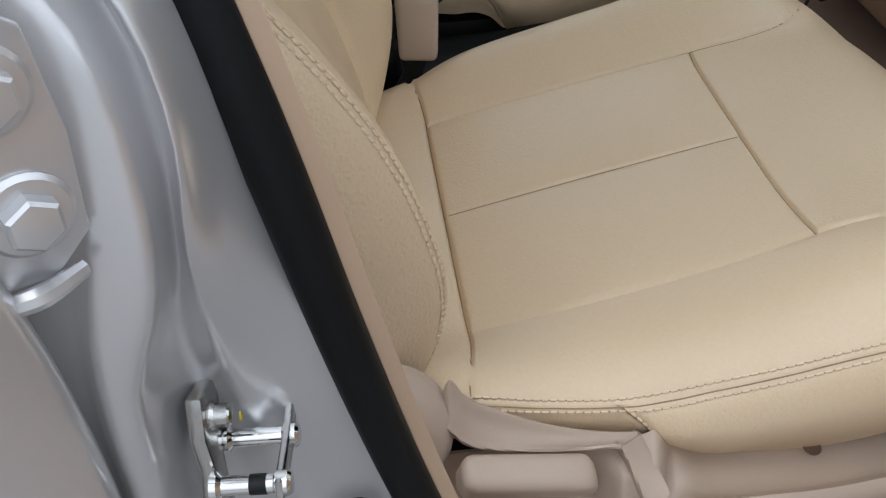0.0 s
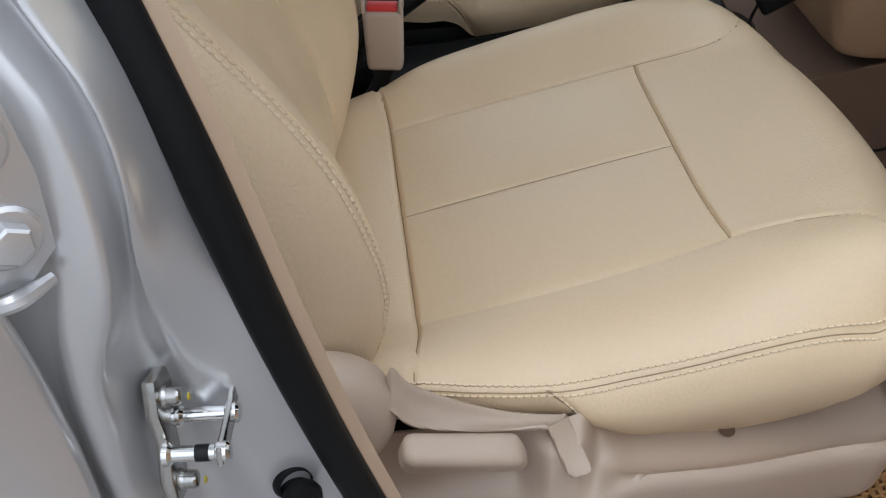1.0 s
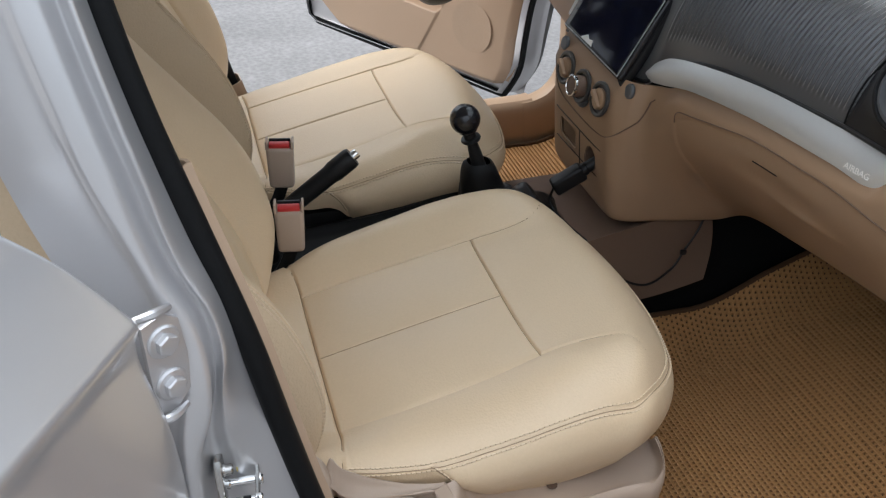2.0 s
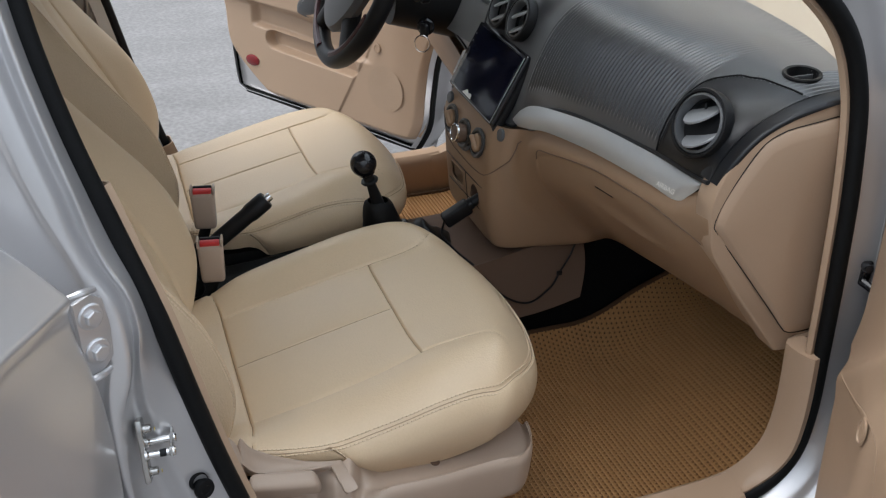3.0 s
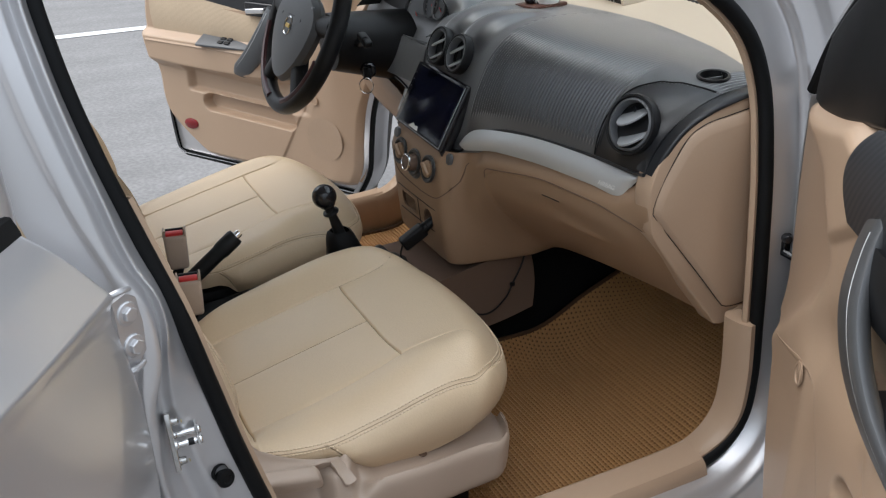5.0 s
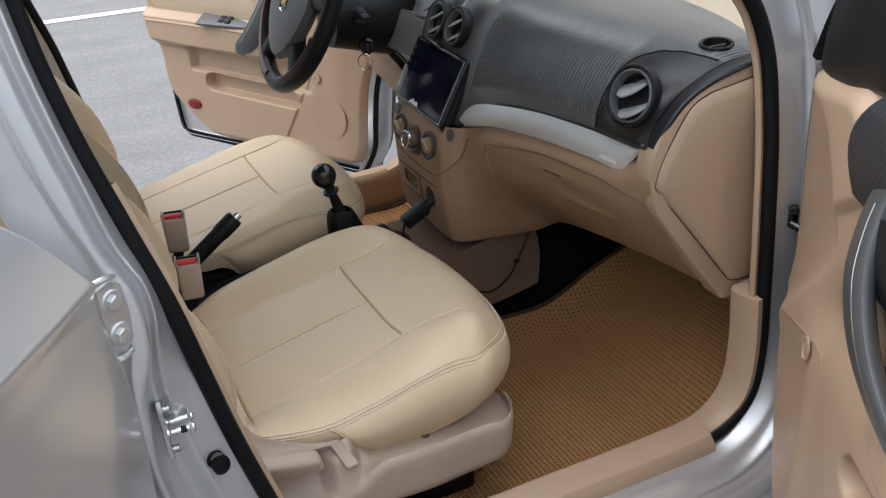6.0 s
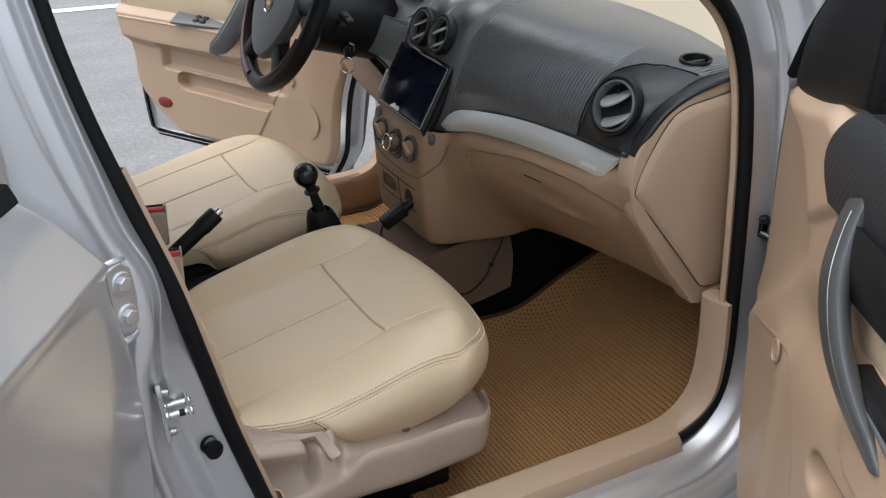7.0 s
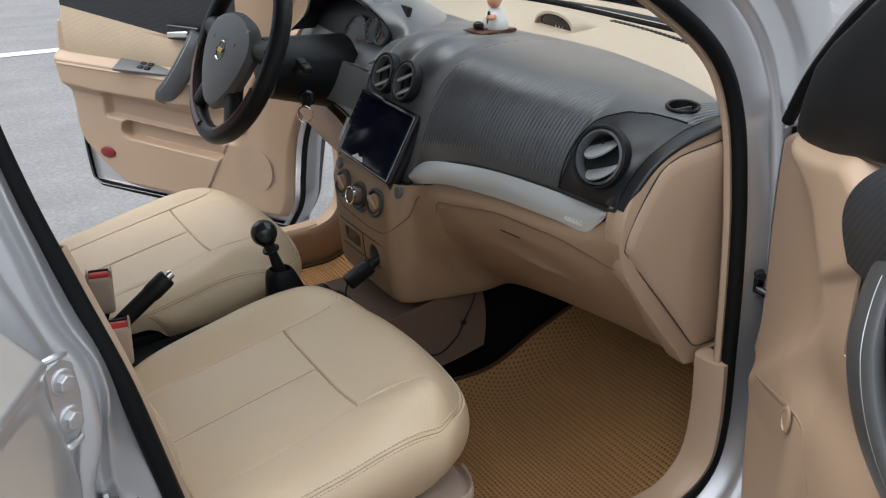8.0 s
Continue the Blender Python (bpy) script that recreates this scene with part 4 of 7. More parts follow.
def seat(name, y, label, outer):
    s_ = thing("bucket_seat", label, "car seat", "front seats", at=(0, y, 0))
    put = lambda vf: ([(v[0], v[1] + y, v[2]) for v in (settled(q, 0.0 if outer else 1.0) for q in vf[0])], vf[1])
    c = part("cushion", put(cushion_piece()), LEATHER, s_, "beige leather cushion with sewn panels", sharp=60)
    sew = lambda pts_, r=0.0008: part("seam", put(tube([(x - float(bow(x, v)), v, float(cushion_top(x, v)) + 0.0001) for x, v in pts_], r, seg=6, raw=True)), SEAM, c)
    sew([(0.0, v) for v in np.linspace(-P_HALF, P_HALF, 60)], 0.0009)
    sew([(P_BACK - 0.012 * float(step(0.15, 0.25, abs(v))), v) for v in np.linspace(-0.2335, 0.2335, 90)], 0.0009)
    sew([(x, 0.004) for x in np.linspace(P_BACK, -0.001, 60)], 0.0009)
    sew([(x, P_HALF + 0.055 * float(np.clip(x / 0.165, 0, 1.3)) ** 4) for x in np.linspace(P_BACK, 0.165, 90)], 0.0012)
    sew([(x, -P_HALF - 0.055 * float(np.clip(x / 0.165, 0, 1.3)) ** 4) for x in np.linspace(0.055, 0.165, 40)], 0.0006)
    part("cushion_skirt", put(skirt_piece()), LEATHER, c, sharp=60)
    for drop, push in ((0.0, -0.0028), (0.0052, 0.0)):
        ln_, nr = rim_line(drop, push, 0.083, 0.5415)
        part("stitching", put(stitches(ln_, nr)), THREAD, c, "cream double stitching")
        # dark line that reads as shade in the gaps between stitches
        part("stitch_shade", put(tube(ln_ - nr * 0.0003, 0.0004, n=400, seg=6)), SEAM, c)
    ln_, nr = rim_line(0.0022, 0.0, 0.080, 0.563)
    # rim line in the seam brown draws the shade of the crease
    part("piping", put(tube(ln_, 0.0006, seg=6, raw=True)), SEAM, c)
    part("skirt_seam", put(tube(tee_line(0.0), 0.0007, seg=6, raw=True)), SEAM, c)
    part("skirt_stitching", put(stitches(tee_line(0.0045), np.tile((0, -1, 0.2), (30, 1)))), THREAD, c)
    put = lambda vf: ([(v[0], v[1] + y, v[2]) for v in vf[0]], vf[1])
    b = part("backrest", put(back_piece()), LEATHER, s_, "beige leather backrest with raised bolsters", sharp=60)
    part("backrest_side", put(back_side()), LEATHER_SIDE, b, "grained beige leather side panel", sharp=60)
    for inset in (-0.014, -0.062):
        ln_, nr = back_line(inset, 0.03, 0.55)
        part("stitching", put(stitches(ln_, nr)), THREAD, b, "cream double stitching")
    ln_, _ = back_line(0.0015, 0.02, 0.58)
    part("piping", put(tube(ln_, 0.0013, seg=6, raw=True)), LEATHER, b)
    # frame and rails under the cushion
    part("seat_frame", rounded(0.42, 0.42, 0.10, 0.02, 2, pose(-0.11, y, 0.43)), BLACK, s_, "black seat frame")
    for sg in (-1, 1):
        part("seat_rail", rounded(0.44, 0.035, 0.05, 0.008, 2, pose(-0.12, y + sg * 0.19, 0.305)), BLACK, s_, "black steel seat rail")
        part("rail_leg", rounded(0.06, 0.03, 0.10, 0.006, 2, pose(-0.02, y + sg * 0.19, 0.35)), BLACK, s_)
    return s_


def side_shield(s_, y):
    """The plastic valance with the recliner boss and lever on the outer side of the seat."""
    low = curve_fn([-0.42, -0.30, -0.10, 0.03, 0.10, 0.14, 0.176], [0.392, 0.392, 0.392, 0.386, 0.386, 0.392, 0.425])
    top = curve_fn([-0.42, -0.32, -0.24, -0.17, -0.12, -0.08, 0.05, 0.13, 0.176], [0.478, 0.478, 0.477, 0.482, 0.494, 0.494, 0.488, 0.480, 0.470])
    xs_ = np.r_[np.linspace(-0.40, -0.21, 26)[:-1], np.linspace(-0.21, -0.07, 110)[:-1], np.linspace(-0.07, 0.108, 26), 0.108 + 0.058 * np.sin(np.linspace(0, math.pi / 2, 18))[1:]]
    rows = []
    for x in xs_:
        turn = 1 - math.sqrt(max(0.0, 1 - max(0.0, (x - 0.106) / 0.0605) ** 2))
        yo = y - 0.302 + 0.095 * turn + 0.012 * float(step(-0.05, 0.10, x))
        zl, zt = float(low(x)), float(top(x))
        lip = float(step(-0.155, -0.095, x))
        post = float(step(-0.202, -0.176, x) * step(-0.128, -0.156, x))
        ledge = [(0.110, 0.0), (0.075, -0.022), (0.050, -0.027), (0.032, -0.028), (0.019, -0.024), (0.012, -0.013), (0.0075, -0.006), (0.003, -0.0075), (-0.001, -0.020)]
        plain = [(0.054, 0.038), (0.052, 0.026), (0.050, 0.008), (0.047, -0.008), (0.041, -0.020), (0.031, -0.028), (0.018, -0.032), (0.007, -0.035), (0.002, -0.044)]
        column = [(0.050, 0.034), (0.040, 0.031), (0.024, 0.026), (0.018, 0.014), (0.015, 0.002), (0.012, -0.010), (0.009, -0.020), (0.006, -0.030), (0.002, -0.040)]
        mix_ = lambda k_: [(p_[k_] * (1 - lip) + l_[k_] * lip) * (1 - post) + c_[k_] * post for p_, l_, c_ in zip(plain, ledge, column)]
        pts_ = [(yo + a_, zt + b_) for a_, b_ in zip(mix_(0), mix_(1))]
        pts_ += [(yo + 0.002, (zt + zl) / 2 - 0.008), (yo + 0.004, zl + 0.018), (yo + 0.010, zl + 0.006), (yo + 0.020, zl), (yo + 0.040, zl - 0.002)]
        rows.append([(x, q[0], q[1]) for q in smooth_line(pts_, 46)])
    v = part("valance", thick(np.array(rows)[::-1], 0.003), TAN_GREY, s_, "greige plastic valance below the cushion")
    # the hood over the lever rises to a peak beside the boss and sweeps forward to the tongue
    hi_z = curve_fn([-0.306, -0.301, -0.297, -0.292, -0.287, -0.272, -0.261, -0.235, -0.204, -0.180, -0.160], [0.588, 0.602, 0.598, 0.588, 0.581, 0.569, 0.561, 0.546, 0.532, 0.525, 0.5215])
    lo_z = curve_fn([-0.306, -0.301, -0.294, -0.284, -0.272, -0.245, -0.206, -0.181, -0.160], [0.577, 0.571, 0.560, 0.552, 0.547, 0.540, 0.5345, 0.532, 0.518])
    rows = []
    for k in np.r_[np.linspace(0, 0.13, 14)[:-1], np.linspace(0.13, 1, 44)]:
        x, xo = -0.306 + 0.146 * k, -0.306 + 0.127 * k
        zi, zo, yi, yo = float(hi_z(x)), float(lo_z(xo)), y - 0.2525, y - 0.270
        pts_ = [(yi + 0.010, zi - 0.020), (yi + 0.003, zi - 0.003), (yi + 0.0008, zi - 0.0003), (yi - 0.0010, zi - 0.0008), (yi * 0.7 + yo * 0.3, zi * 0.7 + zo * 0.3 - 0.0045), (yi * 0.3 + yo * 0.7, zi * 0.3 + zo * 0.7 - 0.0035), (yo + 0.0015, zo - 0.0003), (yo - 0.0006, zo - 0.0015), (yo + 0.0010, zo - 0.005), (yo + 0.010, zo - 0.018), (yo + 0.020, zo - 0.030)]
        rows.append([(x + (xo - x) * min(1.0, max(0.0, (yi - q[0]) / (yi - yo))), q[0], q[1]) for q in smooth_line(pts_, 40)])
    part("lever_hood", thick(np.array(rows)[::-1], 0.0022), TAN_GREY, v, "curved hood above the lever")
    # flat down-turned tongue in front of the lever
    tl, tr, bl, br = (np.array(q) + (0, y + 0.35, 0) for q in ((-0.180, -0.6205, 0.5325), (-0.1585, -0.6025, 0.5212), (-0.165, -0.645, 0.495), (-0.1445, -0.645, 0.501)))
    back_ = np.array((0.0, 0.013, -0.011))
    rows = []
    for t in list(np.linspace(0, 0.90, 9)) + [0.95, 0.98, 1.0]:
        a_, b_ = tl + (bl - tl) * t, tr + (br - tr) * t
        w_ = (b_ - a_) * (0.10 * max(0.0, (t - 0.90) / 0.10) ** 2)
        a_, b_ = a_ + w_, b_ - w_
        ac, out_ = (b_ - a_) / np.linalg.norm(b_ - a_), np.array((0, -0.0012, 0.0009))
        rows.append([a_ + back_ * 2.0 - ac * 0.002, a_ + back_, a_ + back_ * 0.25, a_ + ac * 0.0006, a_ + ac * 0.003 + out_, b_ - ac * 0.003 + out_, b_ - ac * 0.0006, b_ + back_ * 0.25, b_ + back_, b_ + back_ * 2.0 + ac * 0.003])
    for k_ in (0.12, 0.6, 1.6):
        rows.append([q + back_ * k_ + (0, 0, -0.001) for q in rows[11]])
    part("tongue", thick(np.array([smooth_line([tuple(q) for q in r_], 34) for r_ in rows]), 0.002), TAN_GREY, v, "flat tongue in front of the lever")
    boss = [(0.062, 0.0), (0.063, 0.010), (0.060, 0.022), (0.052, 0.031), (0.036, 0.037), (0.0001, 0.039)]
    part("recliner_boss", lathe(boss, (-0.362, y - 0.250, 0.560), (0.10, -1, 0.06), 44), TAN_GREY, s_, "round greige recliner cover")
    bm = rounded(0.100, 0.028, 0.042, 0.0095, 4, pose(0, 0, 0))
    for q in bm.verts:
        k = q.co.x / 0.050
        low_ = 0.5 - q.co.z / 0.042
        q.co.x += 0.009 * max(0.0, k) * (low_ - 0.55) - 0.004 * max(0.0, -k) * (low_ - 0.3)
        q.co.z += -0.011 * k - 0.004 * max(0.0, k) * (1 - low_)
        q.co.y += -0.002 * k - 0.004 * math.sin(math.pi * low_) * (q.co.y > 0)
    bmesh.ops.transform(bm, matrix=pose(-0.2490, y - 0.2855, 0.5325, 24), verts=bm.verts)
    part("recline_lever", bm, TAN_GREY, s_, "smooth greige recline lever")
    part("plug", lathe([(0.0001, 0.0), (0.006, 0.0), (0.0075, 0.0012), (0.0068, 0.0020), (0.0052, 0.0010), (0.0001, 0.0006)], (-0.010, y - 0.246, 0.4675), (0, -0.15, 1), 18), TAN_DARK, v, "small dark plug hole")


passenger = seat("bucket_seat", -0.35, "beige leather front passenger seat with cream stitching", True)
side_shield(passenger, -0.35)
driver = seat("driver_seat", 0.35, "beige leather driver seat beside the handbrake", False)


# ---- seat belt buckles ----
def buckle(at, lean, turn):
    b_ = thing("seat_belt_buckle", "greige seat belt buckle with a red release button", "seat belt buckle", "seat belt buckles")
    m = Matrix.Translation(at) @ pose(0, 0, 0, 0, lean, turn)
    bm = rounded(0.027, 0.047, 0.084, 0.007, 3)
    for v in bm.verts:
        k = 1 - 0.10 * (0.044 - v.co.z) / 0.088
        v.co.x *= k
        v.co.y *= k
        if v.co.z > 0.030 and v.co.x < 0:
            v.co.z -= 0.006
    bmesh.ops.transform(bm, matrix=m, verts=bm.verts)
    body = part("housing", bm, TAN_GREY, b_)
    part("release_button", rounded(0.013, 0.035, 0.010, 0.002, 2, m @ pose(-0.0035, 0, 0.0375, 0, -15)), RED, b_, "red release button")
    part("slot", rounded(0.005, 0.036, 0.006, 0.001, 1, m @ pose(0.007, 0, 0.0425)), BLACK, b_)
    for yy in (-0.0215, 0.0215):
        part("cheek", rounded(0.024, 0.004, 0.016, 0.0018, 2, m @ pose(0.0, yy, 0.040)), TAN_GREY, b_)
    p0 = m @ Vector((0, 0, -0.04))
    part("stalk", tube([p0, p0 + Vector((-0.015, 0.004, -0.04)), p0 + Vector((-0.05, 0.01, -0.09)), p0 + Vector((-0.09, 0.02, -0.20))], 0.011, 20, 10, flat=0.6), BLACK, b_, "black stalk")
    return b_
# ---- dashboard ----
dash = thing("dashboard", "two-tone dashboard with black pad, silver strip and tan lower half", "dashboard")


def lofted(stations, ny, nz, lo=None, hi=None):
    """A smooth sheet through profiles; stations: rows of (y, [(x, z), ...]) with equal counts."""
    prof_ = np.array([[(q[0], y, q[1]) if len(q) == 2 else q for q in row] for y, row in stations], float)
    across = np.stack([smooth_line(prof_[:, k], ny) for k in range(prof_.shape[1])], 1)
    P = np.array([smooth_line(row, nz) for row in across])
    return P


LOWER = [(0.150, [(0.300, 0.80), (0.285, 0.76), (0.285, 0.70), (0.290, 0.61), (0.302, 0.545), (0.34, 0.535)]),
         (0.125, [(0.290, 0.80), (0.268, 0.76), (0.270, 0.70), (0.278, 0.61), (0.290, 0.545), (0.33, 0.535)]),
         (0.000, [(0.284, 0.80), (0.264, 0.76), (0.267, 0.70), (0.276, 0.61), (0.288, 0.545), (0.33, 0.535)]),
         (-0.085, [(0.288, 0.80), (0.268, 0.76), (0.270, 0.70), (0.276, 0.61), (0.288, 0.545), (0.33, 0.535)]),
         (-0.116, [(0.304, 0.80), (0.290, 0.76), (0.286, 0.70), (0.286, 0.61), (0.298, 0.546), (0.35, 0.536)]),
         (-0.135, [(0.322, 0.803), (0.314, 0.765), (0.312, 0.70), (0.326, 0.61), (0.356, 0.548), (0.40, 0.54)]),
         (-0.168, [(0.330, 0.812), (0.320, 0.775), (0.327, 0.71), (0.385, 0.62), (0.440, 0.556), (0.49, 0.552)]),
         (-0.220, [(0.336, 0.830), (0.323, 0.795), (0.340, 0.73), (0.410, 0.65), (0.487, 0.585), (0.53, 0.585)]),
         (-0.380, [(0.357, 0.846), (0.346, 0.815), (0.362, 0.755), (0.420, 0.68), (0.483, 0.621), (0.53, 0.620)]),
         (-0.550, [(0.380, 0.850), (0.371, 0.822), (0.388, 0.765), (0.445, 0.69), (0.506, 0.629), (0.55, 0.628)]),
         (-0.585, [(0.388, 0.866), (0.376, 0.832), (0.394, 0.768), (0.452, 0.69), (0.514, 0.626), (0.555, 0.625)]),
         (-0.615, [(0.397, 0.886), (0.379, 0.846), (0.399, 0.775), (0.460, 0.69), (0.524, 0.622), (0.562, 0.622)]),
         (-0.650, [(0.392, -0.637, 0.890), (0.379, -0.652, 0.855), (0.398, -0.658, 0.795), (0.468, -0.670, 0.700), (0.531, -0.678, 0.622), (0.575, -0.679, 0.624)])]
lowP = lofted(LOWER, 400, 200)
# glove box: lid outlined by a recessed joint, with a finger recess
gy, gz = lowP[:, :, 1], lowP[:, :, 2]
lid_top = np.interp(-gy, [0.19, 0.25, 0.38, 0.53, 0.60, 0.66], [0.772, 0.800, 0.822, 0.823, 0.812, 0.80])
dent = np.exp(-(((gy + 0.43) / 0.075) ** 2 + ((gz - 0.765) / 0.018) ** 2)) * 0.006 + np.exp(-(((gy + 0.47) / 0.05) ** 2 + ((gz - 0.738) / 0.008) ** 2)) * -0.004
lid_in = 0.0022 * step(-0.204, -0.210, gy) * step(0.0, 0.004, lid_top - gz) * step(0.60, 0.66, gz)
lowP[:, :, 0] += dent + lid_in
low_sheet = thick(outward(lowP, (-1, 0, 0)), 0.004)
low_v = np.array(low_sheet[0])
in_cubby = (np.abs(low_v[:, 1] - 0.058) < 0.036) & (np.abs(low_v[:, 2] - 0.634) < 0.019) & (low_v[:, 0] < 0.33)
in_socket = (np.hypot(low_v[:, 1] + 0.040, low_v[:, 2] - 0.630) < 0.023) & (low_v[:, 0] < 0.33)
low_sheet = (low_sheet[0], [q for q in low_sheet[1] if not (all(in_cubby[i] for i in q) or all(in_socket[i] for i in q))])
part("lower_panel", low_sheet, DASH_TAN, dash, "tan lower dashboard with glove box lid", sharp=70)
def low_face(y, z):
    i = int(np.argmin(np.abs(lowP[:, 30, 1] - y)))
    return float(lowP[i, np.argmin(np.abs(lowP[i, :, 2] - z)), 0])


lid_path = smooth_line([(-0.2065, 0.772), (-0.208, 0.785), (-0.216, 0.7935), (-0.235, 0.7975), (-0.25, 0.800), (-0.31, 0.8115), (-0.38, 0.822), (-0.455, 0.8235), (-0.53, 0.823), (-0.60, 0.812), (-0.632, 0.805)], 90)
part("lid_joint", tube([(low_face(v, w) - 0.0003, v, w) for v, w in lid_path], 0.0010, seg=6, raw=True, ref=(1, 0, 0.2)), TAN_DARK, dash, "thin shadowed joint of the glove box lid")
part("lid_slot", tube([(low_face(v, 0.7895) - 0.0002, v, 0.7895) for v in np.linspace(-0.378, -0.425, 10)], 0.0011, seg=6, raw=True), BLACK, dash, "thin dark release slot")

far_low = [(0.150, [(0.300, 0.80), (0.285, 0.76), (0.285, 0.70), (0.290, 0.61), (0.302, 0.545), (0.34, 0.535)]),
           (0.165, [(0.322, 0.81), (0.33, 0.765), (0.36, 0.70), (0.40, 0.62), (0.44, 0.556), (0.48, 0.55)]),
           (0.25, [(0.345, 0.83), (0.345, 0.795), (0.365, 0.73), (0.43, 0.66), (0.50, 0.60), (0.54, 0.60)]),
           (0.45, [(0.365, 0.85), (0.36, 0.815), (0.375, 0.755), (0.44, 0.68), (0.51, 0.62), (0.55, 0.62)]),
           (0.62, [(0.385, 0.86), (0.38, 0.83), (0.40, 0.76), (0.46, 0.68), (0.53, 0.61), (0.56, 0.61)]),
           (0.668, [(0.40, 0.86), (0.40, 0.836), (0.424, 0.775), (0.482, 0.69), (0.545, 0.618), (0.575, 0.622)])]
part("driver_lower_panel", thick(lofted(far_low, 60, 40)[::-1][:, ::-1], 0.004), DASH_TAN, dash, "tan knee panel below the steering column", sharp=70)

# black pad
PAD = [(-0.64, [(0.380, -0.636, 0.908), (0.397, -0.640, 0.946), (0.429, -0.645, 0.986), (0.470, -0.651, 1.014), (0.514, -0.655, 1.030), (0.556, -0.657, 1.036), (0.584, -0.656, 1.037)]),
       (-0.600, [(0.386, 0.900), (0.395, 0.938), (0.419, 0.984), (0.457, 1.020), (0.508, 1.038), (0.566, 1.043), (0.617, 1.040)]),
       (-0.450, [(0.378, 0.894), (0.384, 0.930), (0.404, 0.976), (0.440, 1.018), (0.500, 1.043), (0.586, 1.050), (0.670, 1.042)]),
       (-0.250, [(0.350, 0.878), (0.354, 0.915), (0.374, 0.966), (0.410, 1.014), (0.470, 1.044), (0.580, 1.053), (0.705, 1.043)]),
       (-0.145, [(0.338, 0.838), (0.342, 0.885), (0.360, 0.943), (0.397, 1.003), (0.460, 1.045), (0.580, 1.054), (0.704, 1.043)]),
       (-0.108, [(0.316, 0.800), (0.332, 0.862), (0.354, 0.930), (0.390, 1.000), (0.455, 1.045), (0.578, 1.054), (0.702, 1.043)]),
       (0.000, [(0.308, 0.797), (0.330, 0.860), (0.352, 0.928), (0.388, 1.000), (0.450, 1.045), (0.572, 1.054), (0.684, 1.043)]),
       (0.140, [(0.312, 0.797), (0.334, 0.860), (0.356, 0.928), (0.390, 0.998), (0.455, 1.040), (0.560, 1.052), (0.655, 1.043)]),
       (0.200, [(0.345, 0.850), (0.350, 0.890), (0.372, 0.940), (0.405, 0.985), (0.460, 1.020), (0.555, 1.044), (0.648, 1.043)]),
       (0.450, [(0.368, 0.866), (0.376, 0.900), (0.398, 0.940), (0.430, 0.980), (0.480, 1.015), (0.550, 1.040), (0.650, 1.042)]),
       (0.610, [(0.392, 0.880), (0.402, 0.920), (0.424, 0.970), (0.460, 1.010), (0.510, 1.040), (0.560, 1.046), (0.622, 1.040)]),
       (0.668, [(0.418, 0.925), (0.432, 0.955), (0.455, 0.985), (0.488, 1.012), (0.522, 1.028), (0.556, 1.035), (0.580, 1.034)])]
padP = lofted(PAD, 1150, 84)


def pad_at(y, x):
    """A point of the pad's top at (x, y)."""
    i = int(np.argmin(np.abs(padP[:, 42, 1] - y)))
    j = int(np.argmin(np.abs(padP[i, :, 0] - x)))
    return padP[i, j]


# sewn joint from the centre vents over the top of the pad
seam_pts = smooth_line([pad_at(-0.150, 0.36), pad_at(-0.138, 0.40), pad_at(-0.120, 0.46), pad_at(-0.100, 0.53), pad_at(-0.097, 0.60), pad_at(-0.094, 0.735)], 120)
dist = np.min(np.linalg.norm(padP[:, :, None, :] - seam_pts[None, None, ::8], axis=3), axis=2)
nrm_pad = np.cross(np.gradient(padP, axis=1), np.gradient(padP, axis=0))
nrm_pad /= np.linalg.norm(nrm_pad, axis=2, keepdims=True)
if nrm_pad[500, 70, 2] < 0:
    nrm_pad = -nrm_pad
# the pod round the passenger vent swells out of the pad
pod_c = np.array([0.398, -0.577, 0.978])
pod = np.exp(-(np.linalg.norm((padP - pod_c) * [1.0, 1.0, 0.95], axis=2) / 0.062) ** 4) * 0.012
for yy in (-0.030, 0.062):
    along = np.clip((padP[:, :, 0] - 0.36) / 0.20, 0, 1)
    pod = pod + 0.020 * np.exp(-((padP[:, :, 1] - yy + 0.02 * along) / (0.043 - 0.012 * along)) ** 4) * step(0.376, 0.402, padP[:, :, 0]) * (1 - along) ** 0.8
# fine upright ribs between the centre and the vent pod, dying out towards the top
band_z = np.interp(-padP[:, :, 1], [0.126, 0.160, 0.237, 0.360, 0.500], [0.876, 0.890, 0.902, 0.914, 0.914])
rib_on = step(-0.116, -0.130, padP[:, :, 1]) * step(-0.512, -0.494, padP[:, :, 1]) * step(1.052, 1.010, padP[:, :, 2]) * step(-0.002, 0.010, padP[:, :, 2] - band_z)
rib_on = rib_on + 0.6 * step(-0.600, -0.606, padP[:, :, 1]) * step(0.50, 0.53, padP[:, :, 0])
ribs_ = 0.0015 * rib_on * np.sin(2 * np.pi * (padP[:, :, 1] + 0.10 * (padP[:, :, 0] - 0.40)) / 0.0082)
padQ = padP + nrm_pad * (pod + ribs_ - 0.0022 * np.exp(-(dist / 0.004) ** 2))[:, :, None]
pad_bm = thick(outward(padQ, (0, 0, 1)), 0.006)
outlet = pad_at(-0.599, 0.536)
near_outlet = np.linalg.norm(np.array(pad_bm[0]) - outlet, axis=1) < 0.0250
pad_bm = (pad_bm[0], [q for q in pad_bm[1] if not all(near_outlet[i] for i in q)])
pad = part("pad", pad_bm, DASH_BLACK, dash, "black soft pad with fine upright ribs", sharp=70)
